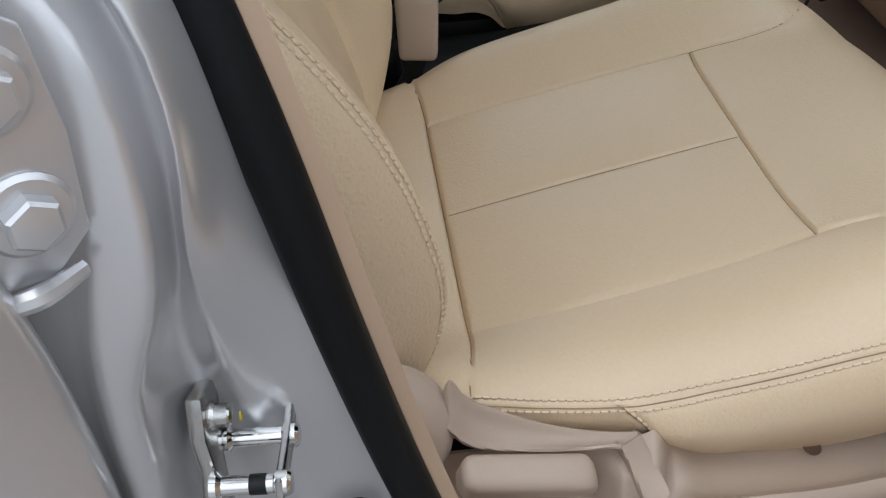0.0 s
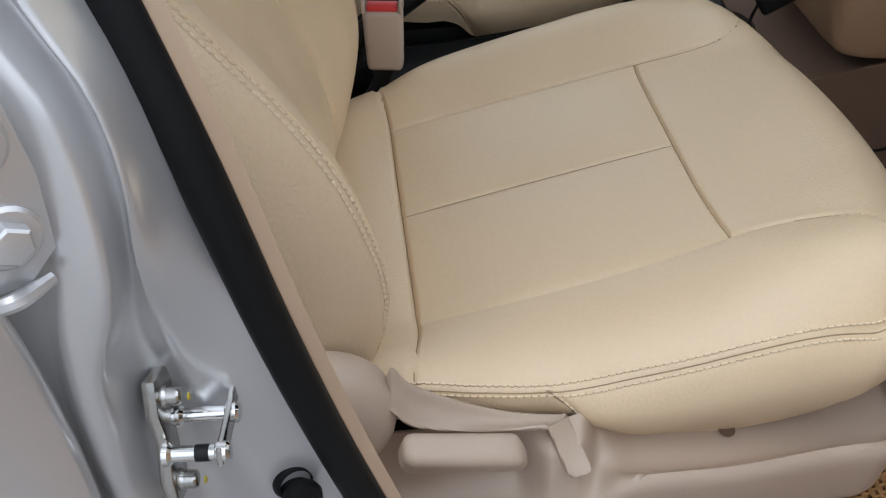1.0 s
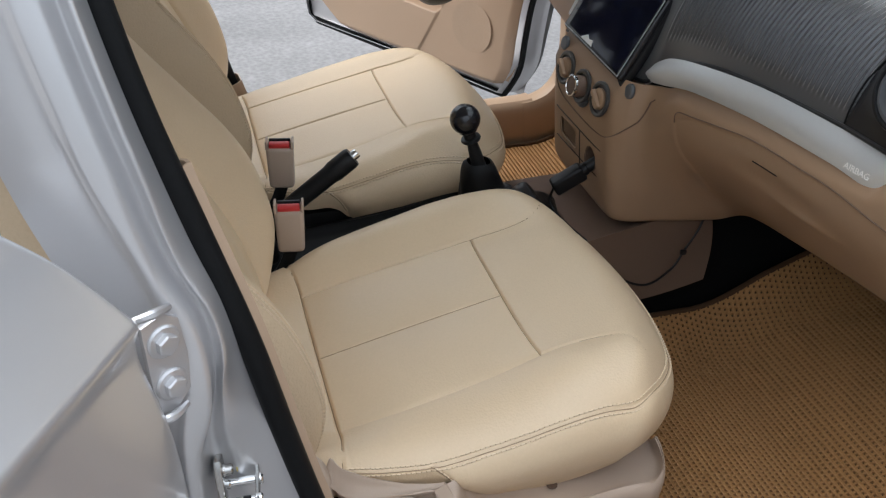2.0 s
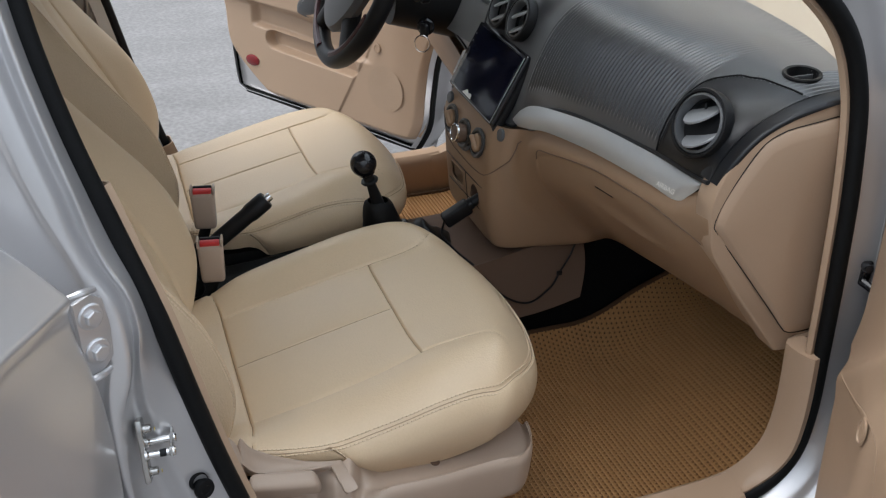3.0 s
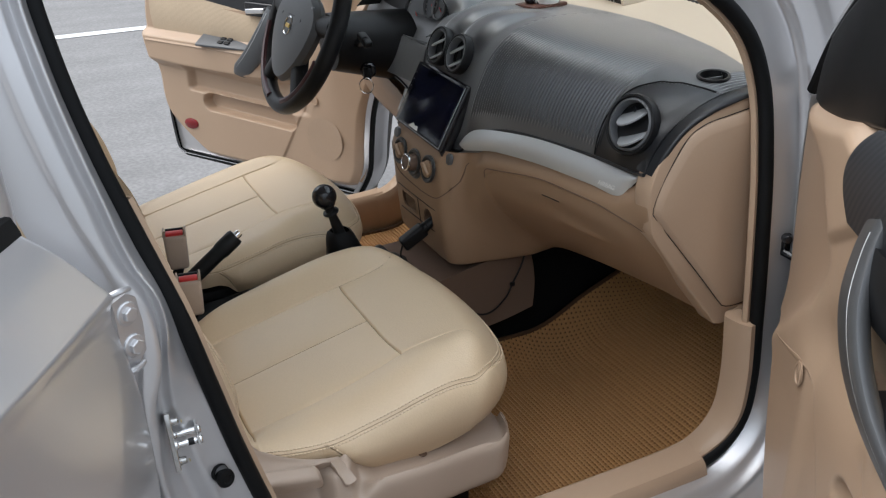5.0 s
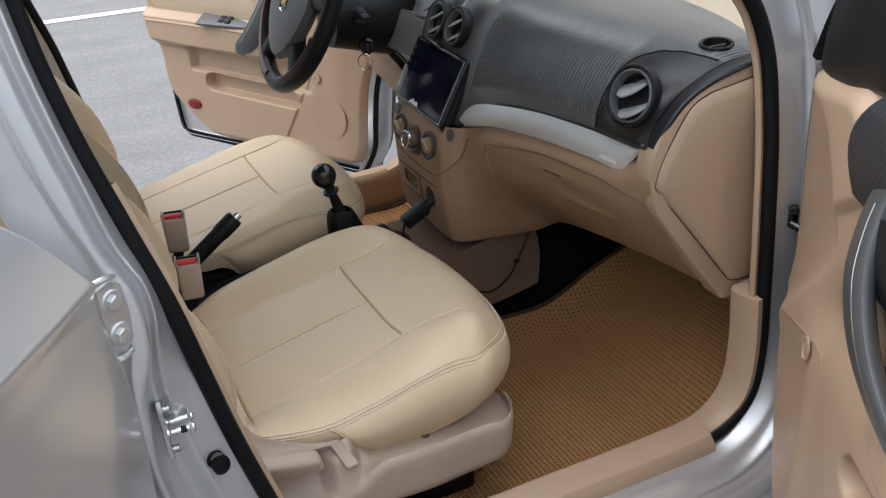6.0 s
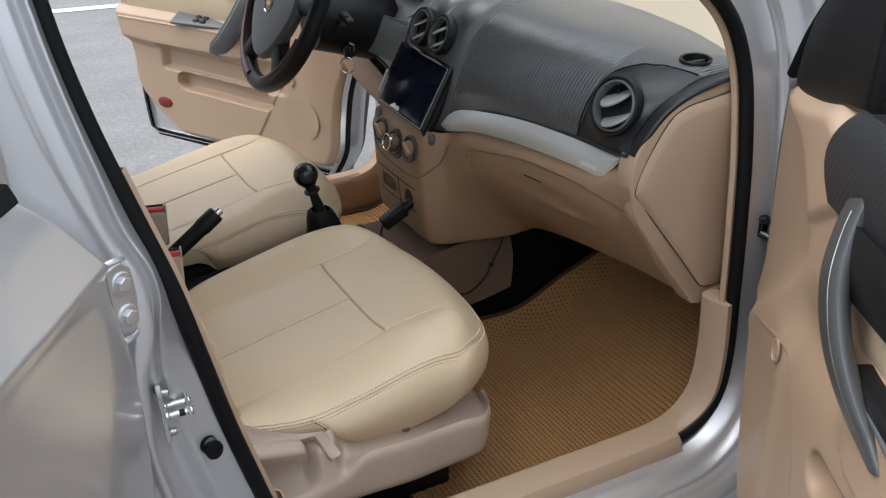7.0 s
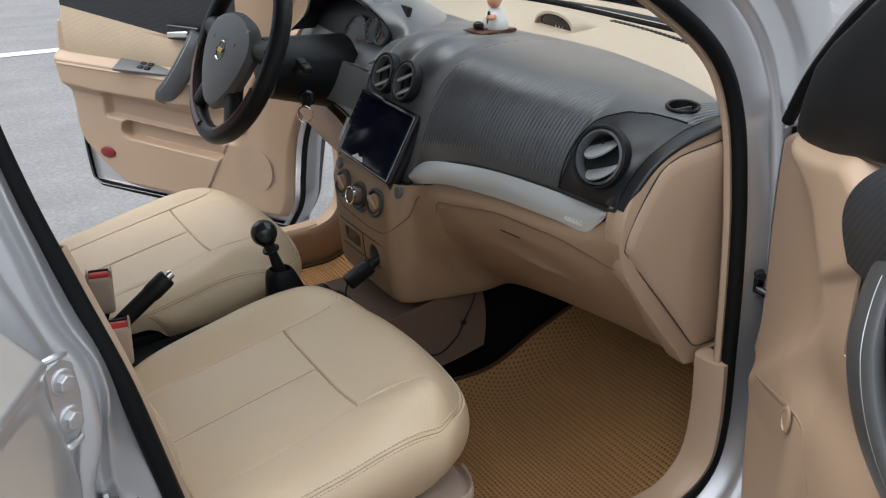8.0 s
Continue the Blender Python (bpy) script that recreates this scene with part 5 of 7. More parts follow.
# the vent pod is of smooth plastic
pad.data.materials.append(POD_BLACK)
arch_y, arch_z = [-0.66, -0.651, -0.625, -0.590, -0.550, -0.520, -0.503, -0.497], [1.029, 1.029, 1.0325, 1.033, 1.029, 1.016, 0.985, 0.90]
for f_ in pad.data.polygons:
    q = f_.center
    if q.x < 0.535 and q.y < -0.497 and q.z < np.interp(q.y, arch_y, arch_z):
        f_.material_index = 1
edge = padQ[:, 0] + nrm_pad[:, 0] * 0.0005
part("pad_edge", tube(edge[::8], 0.0032, seg=8, raw=True, ref=(1, 0, 0.3)), POD_BLACK, dash)

# joint line arching over the vent pod
arch = []
for yy, zz in smooth_line([(-0.496, 0.899), (-0.498, 0.940), (-0.503, 0.985), (-0.520, 1.016), (-0.550, 1.029), (-0.590, 1.033), (-0.625, 1.0325), (-0.651, 1.029)], 50):
    gap_ = (padQ[:, :, 1] - yy) ** 2 + (padQ[:, :, 2] - zz) ** 2 + (padQ[:, :, 0] > 0.53) * 1.0
    i, j = np.unravel_index(int(np.argmin(gap_)), gap_.shape)
    arch.append(padQ[i, j] + nrm_pad[i, j] * 0.0006)
part("vent_joint", tube(smooth_line(arch[::3], 60), 0.0014, seg=6, raw=True, ref=(1, 0, 0.3)), RUBBER, dash, "dark joint round the vent pod")

# cream top behind the pad, up to the windscreen
back_edge = padP[::12, -1]
creamP = np.array([[(p[0] - 0.012 + (1.030 - p[0]) * t, p[1] * (1 + 0.02 * t), p[2] - 0.010 + 0.004 * math.sin(math.pi * t) + 0.008 * t - 0.035 * t * (abs(p[1]) / 0.67) ** 3) for t in np.linspace(0, 1, 14)] for p in back_edge])
part("top_panel", thick(outward(creamP, (0, 0, 1)), 0.006), CREAM, dash, "cream dashboard top below the windscreen")
# defroster slots
def cream_at(x, y):
    q = creamP.reshape(-1, 3)
    return q[np.argmin((q[:, 0] - x) ** 2 + (q[:, 1] - y) ** 2)]


for k in range(22):
    t = k / 21
    x, y = 0.935 - 0.045 * t ** 2, 0.02 - 0.33 * t
    z = float(cream_at(x, y)[2])
    part("defroster_slot", rounded(0.016, 0.0085, 0.004, 0.001, 1, pose(x, y, z + 0.0004, 0, 0, -8)), BLACK, dash)
# raised pod with a small dark display
pr = []
for a in np.linspace(0, math.pi, 24):
    pr.append((0.066 * math.cos(a), 0.038 * math.sin(a) ** 0.7))
P = np.array([[(0.775 + 0.11 * t, 0.040 + u * (1 - 0.25 * t), 1.030 + h * (1 - t ** 2)) for u, h in pr] for t in np.linspace(0, 1, 14)])
dp = part("display_pod", thick(P, 0.006), CREAM, dash, "cream pod with a small dark display")
part("display_lens", lathe([(0.0001, 0.0), (1.0, 0.0), (1.0, 0.02), (0.0001, 0.02)], (0, 0, 0), (1, 0, 0), 32), BLACK_GLOSS, dp, "dark display window").matrix_local = Matrix.Translation((0.784, 0.040, 1.047)) @ Matrix.Diagonal((0.2, 0.056, 0.022, 1))
for k in range(3):
    part("display_mark", rounded(0.002, 0.003, 0.004, 0.0005, 1, pose(0.7825, 0.015 + 0.012 * k, 1.042)), GREEN_LED, dp)

# end of the dashboard with its cover
END = [(0.380, 0.850), (0.377, 0.878), (0.382, 0.906), (0.399, 0.944), (0.431, 0.984), (0.471, 1.011), (0.514, 1.026), (0.556, 1.032), (0.610, 1.030), (0.634, 1.00), (0.634, 0.80), (0.634, 0.66), (0.630, 0.630), (0.590, 0.614), (0.528, 0.614), (0.512, 0.632), (0.478, 0.677), (0.426, 0.750), (0.389, 0.806)]


def turned_in(bm):
    """The end of the dashboard curves in towards its front corner."""
    for v in bm.verts:
        v.co.y += 0.022 * float(1 - step(0.385, 0.52, v.co.x)) * (1 if v.co.y < 0 else -1)
    return bm


def denser(pts_):
    return [tuple(q) for q in smooth_line(pts_, 90, True)]


part("end_panel", turned_in(extruded(denser(END), "y", -0.682, -0.640, 0.004, 2)), TAN, dash, "tan dashboard end panel", sharp=40)
COVER = [(0.385, 0.847), (0.386, 0.860), (0.392, 0.880), (0.409, 0.918), (0.437, 0.970), (0.456, 0.986), (0.476, 0.995), (0.515, 1.003), (0.556, 1.008), (0.584, 1.008), (0.588, 0.99), (0.594, 0.82), (0.598, 0.67), (0.597, 0.648), (0.570, 0.644), (0.546, 0.646), (0.532, 0.655), (0.490, 0.709), (0.440, 0.775), (0.396, 0.832)]
rim = [(x * 1.0, z) for x, z in COVER]
cen = np.array([0.50, 0.82])
def inset(k, y_):
    """The cover's outline drawn in towards its middle, at one depth."""
    q = cen + (np.array(denser(COVER)) - cen) * k
    return [(x, y_ + 0.022 * float(1 - step(0.385, 0.52, x)), z) for x, z in q]


cover_rings = [inset(k, y_) for k, y_ in ((0.990, -0.678), (0.988, -0.6825), (0.980, -0.6840), (0.900, -0.6885), (0.888, -0.6890), (0.6, -0.6892), (0.3, -0.6893), (0.0002, -0.6893))]
part("fuse_cover", grid(np.array(cover_rings), False, True), TAN, dash, "tan removable end cover", sharp=30)
joint_ = [(x, -0.6822 + 0.022 * float(1 - step(0.385, 0.52, x)), z) for x, z in denser(COVER)]
part("cover_joint", tube(joint_, 0.0008, seg=6, closed=True, ref=(0, 1, 0), raw=True), BLACK, dash, "thin dark joint")
part("pillar_joint", tube([(0.606, -0.6835, 1.02), (0.608, -0.6835, 0.80), (0.608, -0.6835, 0.63)], 0.0012, 20, 6), BLACK, dash)
# black lip over the rim of the end panel
lip_line = smooth_line([(0.384, 0.910), (0.399, 0.944), (0.431, 0.984), (0.471, 1.011), (0.514, 1.026), (0.556, 1.032), (0.600, 1.031)], 70)
lt = np.gradient(lip_line, axis=0)
lnrm = np.stack([-lt[:, 1], lt[:, 0]], 1) / np.linalg.norm(lt, axis=1)[:, None]
lipP = np.array([[(q[0] + m_[0] * o_, -0.634 + (y_ + 0.634) * (0.80 + 0.20 * float(step(0.890, 0.96, q[1]))) + 0.022 * float(1 - step(0.385, 0.52, q[0])), q[1] + m_[1] * o_) for y_, o_ in ((-0.632, 0.000), (-0.642, 0.0022), (-0.652, 0.0026), (-0.664, 0.0024), (-0.676, 0.0018), (-0.681, 0.0010), (-0.6835, -0.001), (-0.6835, -0.005))] for q, m_ in zip(lip_line, lnrm)])
part("pad_lip", thick(outward(lipP, (0, -0.5, 1)), 0.002), POD_BLACK, dash, "black rounded lip at the end of the pad", sharp=60)
part("far_end_panel", extruded(END, "y", 0.640, 0.682, 0.006, 2), TAN, dash)

# silver strip
SIL = [(-0.113, 0.810, 0.824), (-0.125, 0.806, 0.838), (-0.160, 0.814, 0.858), (-0.237, 0.834, 0.8755), (-0.360, 0.8455, 0.8915), (-0.500, 0.8495, 0.8945), (-0.565, 0.847, 0.8965), (-0.592, 0.868, 0.8975), (-0.612, 0.890, 0.8985)]
xl, xh = curve_fn([-0.62, -0.5, -0.36, -0.237, -0.16, -0.113], [0.393, 0.373, 0.353, 0.333, 0.326, 0.322]), curve_fn([-0.62, -0.5, -0.36, -0.237, -0.16, -0.113], [0.397, 0.380, 0.357, 0.341, 0.333, 0.325])
low_z, top_z = smooth_line([(a, b) for a, b, c in SIL], 90), smooth_line([(a, c) for a, b, c in SIL], 90)
P = np.array([[(float(xl(l[0])) * (1 - t) + float(xh(l[0])) * t - 0.006 * math.sin(math.pi * t) - 0.003, l[0] * (1 - t) + h[0] * t, l[1] * (1 - t) + h[1] * t) for t in np.linspace(0, 1, 12)] for l, h in zip(low_z, top_z)])
strip = part("silver_strip", thick(outward(P, (-1, 0, 0)), 0.005), SILVER_TRIM, dash, "satin silver strip with AIRBAG lettering")
txt = bpy.data.curves.new("airbag_lettering", "FONT")
txt.body, txt.size, txt.extrude, txt.align_x, txt.align_y = "AIRBAG", 0.0112, 0.0002, "CENTER", "CENTER"
txt.materials.append(WHITE)
font_ob = bpy.data.objects.new("lettering_source", txt)
scene.collection.objects.link(font_ob)
bpy.context.view_layer.update()
letters = bpy.data.meshes.new_from_object(font_ob.evaluated_get(bpy.context.evaluated_depsgraph_get()))
bpy.data.objects.remove(font_ob)
tob = new("lettering", letters)
tob["label"] = "raised pale AIRBAG lettering"
ex = Vector((0.19, -1, 0.0)).normalized()
ez = Vector((-0.955, -0.18, 0.20)).normalized()
ey = ez.cross(ex)
tm = Matrix((ex, ey, ez)).transposed().to_4x4()
tm.translation = Vector((0.3668, -0.555, 0.8655))
tob.parent = strip
tob.matrix_local = tm


# ---- round vents ----
def vent(at, way, r, name, label, turn):
    v = part(name, lathe([(r * 1.02, -0.012), (r * 1.06, 0.002), (r * 1.02, 0.007), (r * 0.95, 0.008), (r * 0.90, 0.004), (r * 0.88, -0.012), (r * 0.6, -0.022), (0.0001, -0.024)], at, way, 48, False), BLACK, dash, label)
    d = Vector(way).normalized()
    side_ = d.cross(Vector((0, 0, 1))).normalized()
    up_ = side_.cross(d)
    m = Matrix((side_, up_, d)).transposed().to_4x4()
    m.translation = Vector(at)
    m = m @ pose(0, 0, 0, 0, 0, turn)
    part("inner_ring", lathe([(r * 0.90, -0.004), (r * 0.90, 0.006), (r * 0.82, 0.0075), (r * 0.78, 0.003), (r * 0.78, -0.010)], at, way, 48, False), GREY, v)
    for off, tilt in ((r * 0.36, 38), (-r * 0.34, 38)):
        w = math.sqrt(max(0.0, (r * 0.74) ** 2 - off ** 2))
        out = [(w * math.cos(a), r * 0.80 * math.sin(a) - 0.006) for a in np.linspace(0, math.pi, 18)] + [(-w * 0.8, -0.014), (w * 0.8, -0.014)]
        bm = extruded(out, "y", -0.002, 0.002, 0.0008, 1)
        bmesh.ops.transform(bm, matrix=m @ pose(0, off, -0.006, tilt), verts=bm.verts)
        part("fin", bm, GREY_LIGHT, v, "light grey vent fin")
    part("divider", rounded(r * 0.08, r * 1.3, 0.004, 0.001, 1, m @ pose(0, 0, -0.010)), BLACK, v)
    return v


vent((0.392, -0.581, 0.976), (-0.93, -0.16, 0.33), 0.0485, "passenger_vent", "round black air vent with grey fins", -25)
vent((0.357, -0.030, 0.983), (-0.93, 0.0, 0.37), 0.041, "centre_vent", "round black air vent with grey fins", -25)
vent((0.359, 0.062, 0.981), (-0.93, 0.0, 0.37), 0.041, "centre_vent", "round black air vent with grey fins", -25)
part("vent_button", rounded(0.006, 0.018, 0.008, 0.003, 2, pose(0.3535, 0.018, 0.946, 0, 22)), GREY, dash, "small marked button")
tw = pad_at(-0.599, 0.536)
ti = int(np.argmin(np.abs(padP[:, 42, 1] + 0.599)))
tn = Vector(nrm_pad[ti, int(np.argmin(np.abs(padP[ti, :, 0] - 0.536)))])
part("demister_vent", lathe([(0.0262, -0.004), (0.0266, 0.0012), (0.0250, 0.0028), (0.0215, 0.0020), (0.0206, -0.003), (0.0190, -0.016), (0.0001, -0.018)], (0, 0, 0), (0, 0, 1), 36, False), BLACK, dash, "oval demister outlet").matrix_local = Matrix.Translation(Vector(tw) + tn * 0.0006) @ tn.to_track_quat("Z", "X").to_matrix().to_4x4() @ Matrix.Diagonal((1.05, 1.05, 1, 1))
part("demister_blade", rounded(0.039, 0.0022, 0.010, 0.0008, 1, pose(tw[0], tw[1], tw[2] - 0.006)), GREY, dash)

# ---- touch screen ----
sn = Vector((-0.885, 0.03, 0.465)).normalized()
su = Vector((0.06, 1.0, 0.0)).normalized()
su = (su - sn * su.dot(sn)).normalized()
sv = sn.cross(su) * -1
if sv.z < 0:
    sv = -sv
sm = Matrix((su, sv, sn)).transposed().to_4x4()
if sm.determinant() < 0:
    sm = Matrix((-su, sv, sn)).transposed().to_4x4()
sm.translation = Vector((0.322, 0.030, 0.8635))
unit = part("head_unit", rounded(0.252, 0.150, 0.016, 0.006, 3, sm), BLACK_GLOSS, dash, "black touch screen head unit, switched off")
part("screen", rounded(0.222, 0.132, 0.002, 0.001, 1, sm @ pose(-0.006 if sm[1][0] > 0 else 0.006, 0, 0.0082)), SCREEN, unit, "dark glass screen")
part("screen_edge", tube([tuple(sm @ Vector((x, y, 0.0085))) for x, y in ((-0.121, -0.070), (0.121, -0.070))], 0.0010, 12, 6), GREY_LIGHT, unit)
part("screen_edge", tube([tuple(sm @ Vector((x, y, 0.0085))) for x, y in ((0.121 * (1 if sm[1][0] < 0 else -1), -0.070), (0.121 * (1 if sm[1][0] < 0 else -1), 0.068))], 0.0010, 12, 6), GREY_LIGHT, unit)
for k in range(6):
    part("touch_key", rounded(0.004, 0.003, 0.001, 0.0003, 1, sm @ pose((0.113 if sm[1][0] > 0 else -0.113), 0.045 - 0.016 * k, 0.0083)), GREY, unit)
surround = [(-0.128, -0.083), (0.128, -0.083), (0.133, 0.078), (-0.133, 0.078)]
sb_ = extruded(surround, "z", -0.020, -0.002, 0.006, 2)
bmesh.ops.transform(sb_, matrix=sm, verts=sb_.verts)
part("screen_surround", sb_, BLACK, dash)
part("protector_corner", extruded([(0.0, 0.0), (0.05, 0.0), (0.044, 0.010), (0.03, 0.007), (0.02, 0.012)], "z", 0, 0.0006), WHITE, unit, "peeling corner of clear film").matrix_local = sm @ pose(-0.045, -0.066, 0.0096)

# ---- heater controls ----
def low_x(y, z):
    i = int(np.argmin(np.abs(lowP[:, 30, 1] - y)))
    return float(lowP[i, np.argmin(np.abs(lowP[i, :, 2] - z)), 0])


PANEL = [(0.128, 0.792), (0.126, 0.735), (0.105, 0.700), (0.03, 0.690), (-0.06, 0.690), (-0.098, 0.700), (-0.128, 0.735), (-0.142, 0.778), (-0.138, 0.796)]
po = smooth_line(PANEL, 70, True)
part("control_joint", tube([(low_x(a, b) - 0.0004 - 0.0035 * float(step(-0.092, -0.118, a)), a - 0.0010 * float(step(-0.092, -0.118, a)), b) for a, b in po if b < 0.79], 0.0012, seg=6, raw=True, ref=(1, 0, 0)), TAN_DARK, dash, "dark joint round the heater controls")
CW = (-0.97, -0.02, 0.20)
for yy, zz, mid in ((0.073, 0.755, 0), (0.000, 0.750, 1), (-0.068, 0.756, 0)):
    c0 = Vector((low_x(yy, zz) - 0.001, yy, zz))
    ring_ = part("dial_ring", lathe([(0.030, 0), (0.030, 0.004), (0.027, 0.0055), (0.023, 0.0045), (0.022, 0.001), (0.0001, 0.001)], c0, CW, 40), GREY_DARK, dash, "dark grey heater dial ring")
    if mid:
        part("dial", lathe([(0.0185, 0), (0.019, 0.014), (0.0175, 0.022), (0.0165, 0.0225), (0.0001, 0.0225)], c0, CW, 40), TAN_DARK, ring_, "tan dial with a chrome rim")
        part("dial_rim", lathe([(0.0175, 0.018), (0.0192, 0.020), (0.0188, 0.0235), (0.0165, 0.0245), (0.0158, 0.023)], c0, CW, 40, False), CHROME, ring_, "chrome rim")
    else:
        part("dial", lathe([(0.0185, 0), (0.018, 0.006), (0.015, 0.008), (0.0001, 0.008)], c0, CW, 36), DASH_TAN, ring_, "brown heater dial")
        part("dial_grip", rounded(0.010, 0.035, 0.009, 0.003, 3, Matrix.Translation(c0 + Vector((-0.009, 0, 0.002))) @ pose(0, 0, 0, 35)), DASH_TAN, ring_)
for yy, zz in ((0.116, 0.784), (-0.112, 0.786)):
    part("push_button", lathe([(0.0125, 0), (0.0125, 0.004), (0.0105, 0.006), (0.0001, 0.0065)], (low_x(yy, zz) - 0.001, yy, zz), CW, 28), GREY, dash, "round dark push button")
part("button_arc", tube([(low_x(0.012, 0.722) - 0.003, 0.000 + 0.024 * math.cos(a), 0.7485 + 0.030 * math.sin(a)) for a in np.linspace(1.15, 1.85, 9) * math.pi], 0.006, 20, 8), GREY, dash)
# lower pocket and lighter socket
cub = [(0.0, 1.0), (0.004, 0.98), (0.030, 0.90), (0.0302, 0.0002)]
ring4 = [(math.copysign(abs(math.cos(a)) ** 0.35, math.cos(a)), math.copysign(abs(math.sin(a)) ** 0.35, math.sin(a))) for a in np.linspace(0, 2 * math.pi, 32, endpoint=False)]
part("cubby", grid(np.array([[(0.2755 + d_ + 0.008 * (1 - (0.634 + 0.0195 * k_ * v_ - 0.60) / 0.06), 0.058 + 0.0375 * k_ * u_, 0.634 + 0.0200 * k_ * v_) for u_, v_ in ring4] for d_, k_ in cub]), False, True), DASH_TAN, dash, "shallow open cubby", sharp=30)
part("cubby_rim", tube([(low_face(0.058 + 0.037 * u_, 0.634 + 0.0195 * v_) - 0.0004, 0.058 + 0.037 * u_, 0.634 + 0.0195 * v_) for u_, v_ in ring4], 0.0018, seg=6, closed=True, raw=True, ref=(1, 0, 0)), DASH_TAN, dash)
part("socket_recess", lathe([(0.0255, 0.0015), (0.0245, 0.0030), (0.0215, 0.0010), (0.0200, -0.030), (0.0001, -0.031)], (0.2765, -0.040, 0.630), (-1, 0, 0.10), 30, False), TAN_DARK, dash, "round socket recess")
part("console_joint", tube([(low_face(0.008, z) - 0.0003, 0.008, z) for z in np.linspace(0.660, 0.585, 14)], 0.0010, seg=6, raw=True, ref=(1, 0, 0)), BLACK, dash)
part("console_joint", tube([(low_face(v, 0.605) - 0.0003, v, 0.605 - 0.02 * v) for v in np.linspace(0.115, -0.07, 20)], 0.0010, seg=6, raw=True, ref=(1, 0, 0)), BLACK, dash)
part("console_joint", tube([(low_face(v, 0.662) - 0.0003, v, 0.662) for v in np.linspace(0.118, -0.078, 24)], 0.0011, seg=6, raw=True, ref=(1, 0, 0)), BLACK, dash)
part("silver_clip", rounded(0.010, 0.020, 0.055, 0.004, 3, pose(0.318, 0.168, 0.838, 0, 28, 10)), SILVER_TRIM, dash, "silver trim beside the screen")

# ---- instrument cluster ----
RIM = smooth_line([(0.368, 0.150, 0.984), (0.412, 0.143, 1.004), (0.424, 0.148, 1.030), (0.420, 0.178, 1.060), (0.396, 0.250, 1.100), (0.378, 0.360, 1.118), (0.392, 0.470, 1.100), (0.412, 0.550, 1.058), (0.412, 0.580, 1.018), (0.370, 0.575, 0.984)], 70)
FOOT = smooth_line([(0.392, 0.128, 0.985), (0.430, 0.108, 1.022), (0.470, 0.110, 1.036), (0.540, 0.150, 1.046), (0.610, 0.225, 1.048), (0.660, 0.360, 1.046), (0.640, 0.480, 1.044), (0.560, 0.580, 1.042), (0.460, 0.610, 1.020), (0.395, 0.610, 0.980)], 70)
hood = np.array([RIM * (1 - t) + FOOT * t + np.array([0, 0, 1.0]) * (0.030 * math.sin(math.pi * t) * np.sin(np.linspace(0, math.pi, 70)) ** 0.7)[:, None] for t in np.linspace(0, 1, 26)])
cl = part("cluster_hood", thick(outward(hood, (0, 0, 1)), 0.004), DASH_BLACK, dash, "black hood over the instruments")
DEEP = np.stack([np.full(70, 0.455), 0.365 + (RIM[:, 1] - 0.365) * 0.96, 0.99 + (RIM[:, 2] - 0.99) * 0.92], 1)
part("hood_lining", thick(np.array([RIM * (1 - t) + DEEP * t for t in np.linspace(0, 1, 8)])[:, ::-1], 0.003), BLACK, cl)
part("cluster_panel", rounded(0.01, 0.42, 0.17, 0.01, 2, pose(0.452, 0.365, 1.010, 0, 18)), BLACK, cl)
lipP = np.array([[(0.362 + 0.085 * t - 0.020 * (1 - t) * abs((v - 0.36) / 0.21) ** 2 * -1, v, 0.966 - 0.020 * math.sin(math.pi * 0.5 * t)) for t in np.linspace(0, 1, 8)] for v in np.linspace(0.14, 0.58, 40)])
part("cluster_lip", thick(lipP[::-1], 0.004), DASH_BLACK, cl)
browP = np.array([[(0.363 - 0.022 * t - 0.02 * (1 - abs(v - 0.36) / 0.22) * t, v, 0.966 - 0.002 - 0.085 * t ** 1.3) for t in np.linspace(0, 1, 8)] for v in np.linspace(0.135, 0.585, 40)])
part("cluster_brow", thick(browP, 0.004), DASH_BLACK, cl)
for yy, rr in ((0.345, 0.052), (0.255, 0.030), (0.212, 0.028), (0.190, 0.032)):
    c0 = Vector((0.438, yy, 0.998 if rr > 0.05 else (1.030 if yy > 0.2 else 1.000)))
    g_ = part("gauge", lathe([(rr, 0), (rr, 0.002), (0.0001, 0.002)], c0, (-0.94, -0.05, 0.31), 40), GREY, cl, "round gauge with a grey rim")
    part("gauge_rim", lathe([(rr * 0.96, 0), (rr * 1.04, 0.005), (rr, 0.008), (rr * 0.94, 0.004)], c0, (-0.94, -0.05, 0.31), 40, False), GREY_LIGHT, g_, "pale rim")
    gw = Vector((-0.94, -0.05, 0.31)).normalized()
    gs = gw.cross(Vector((0, 0, 1))).normalized()
    gu = gs.cross(gw)
    for a in np.linspace(-0.7, 0.7, 9) * math.pi:
        p_ = c0 + gw * 0.0026 + (gs * math.sin(a) + gu * math.cos(a)) * rr * 0.82
        part("gauge_mark", rounded(0.001, 0.0022, 0.004, 0.0003, 1, Matrix.Translation(p_)), WHITE, g_)
    part("needle", tube([tuple(c0 + gw * 0.004), tuple(c0 + gw * 0.004 + (gs * -0.7 + gu * -0.5) * rr * 0.6)], 0.0012, 6, 6), RED, g_)

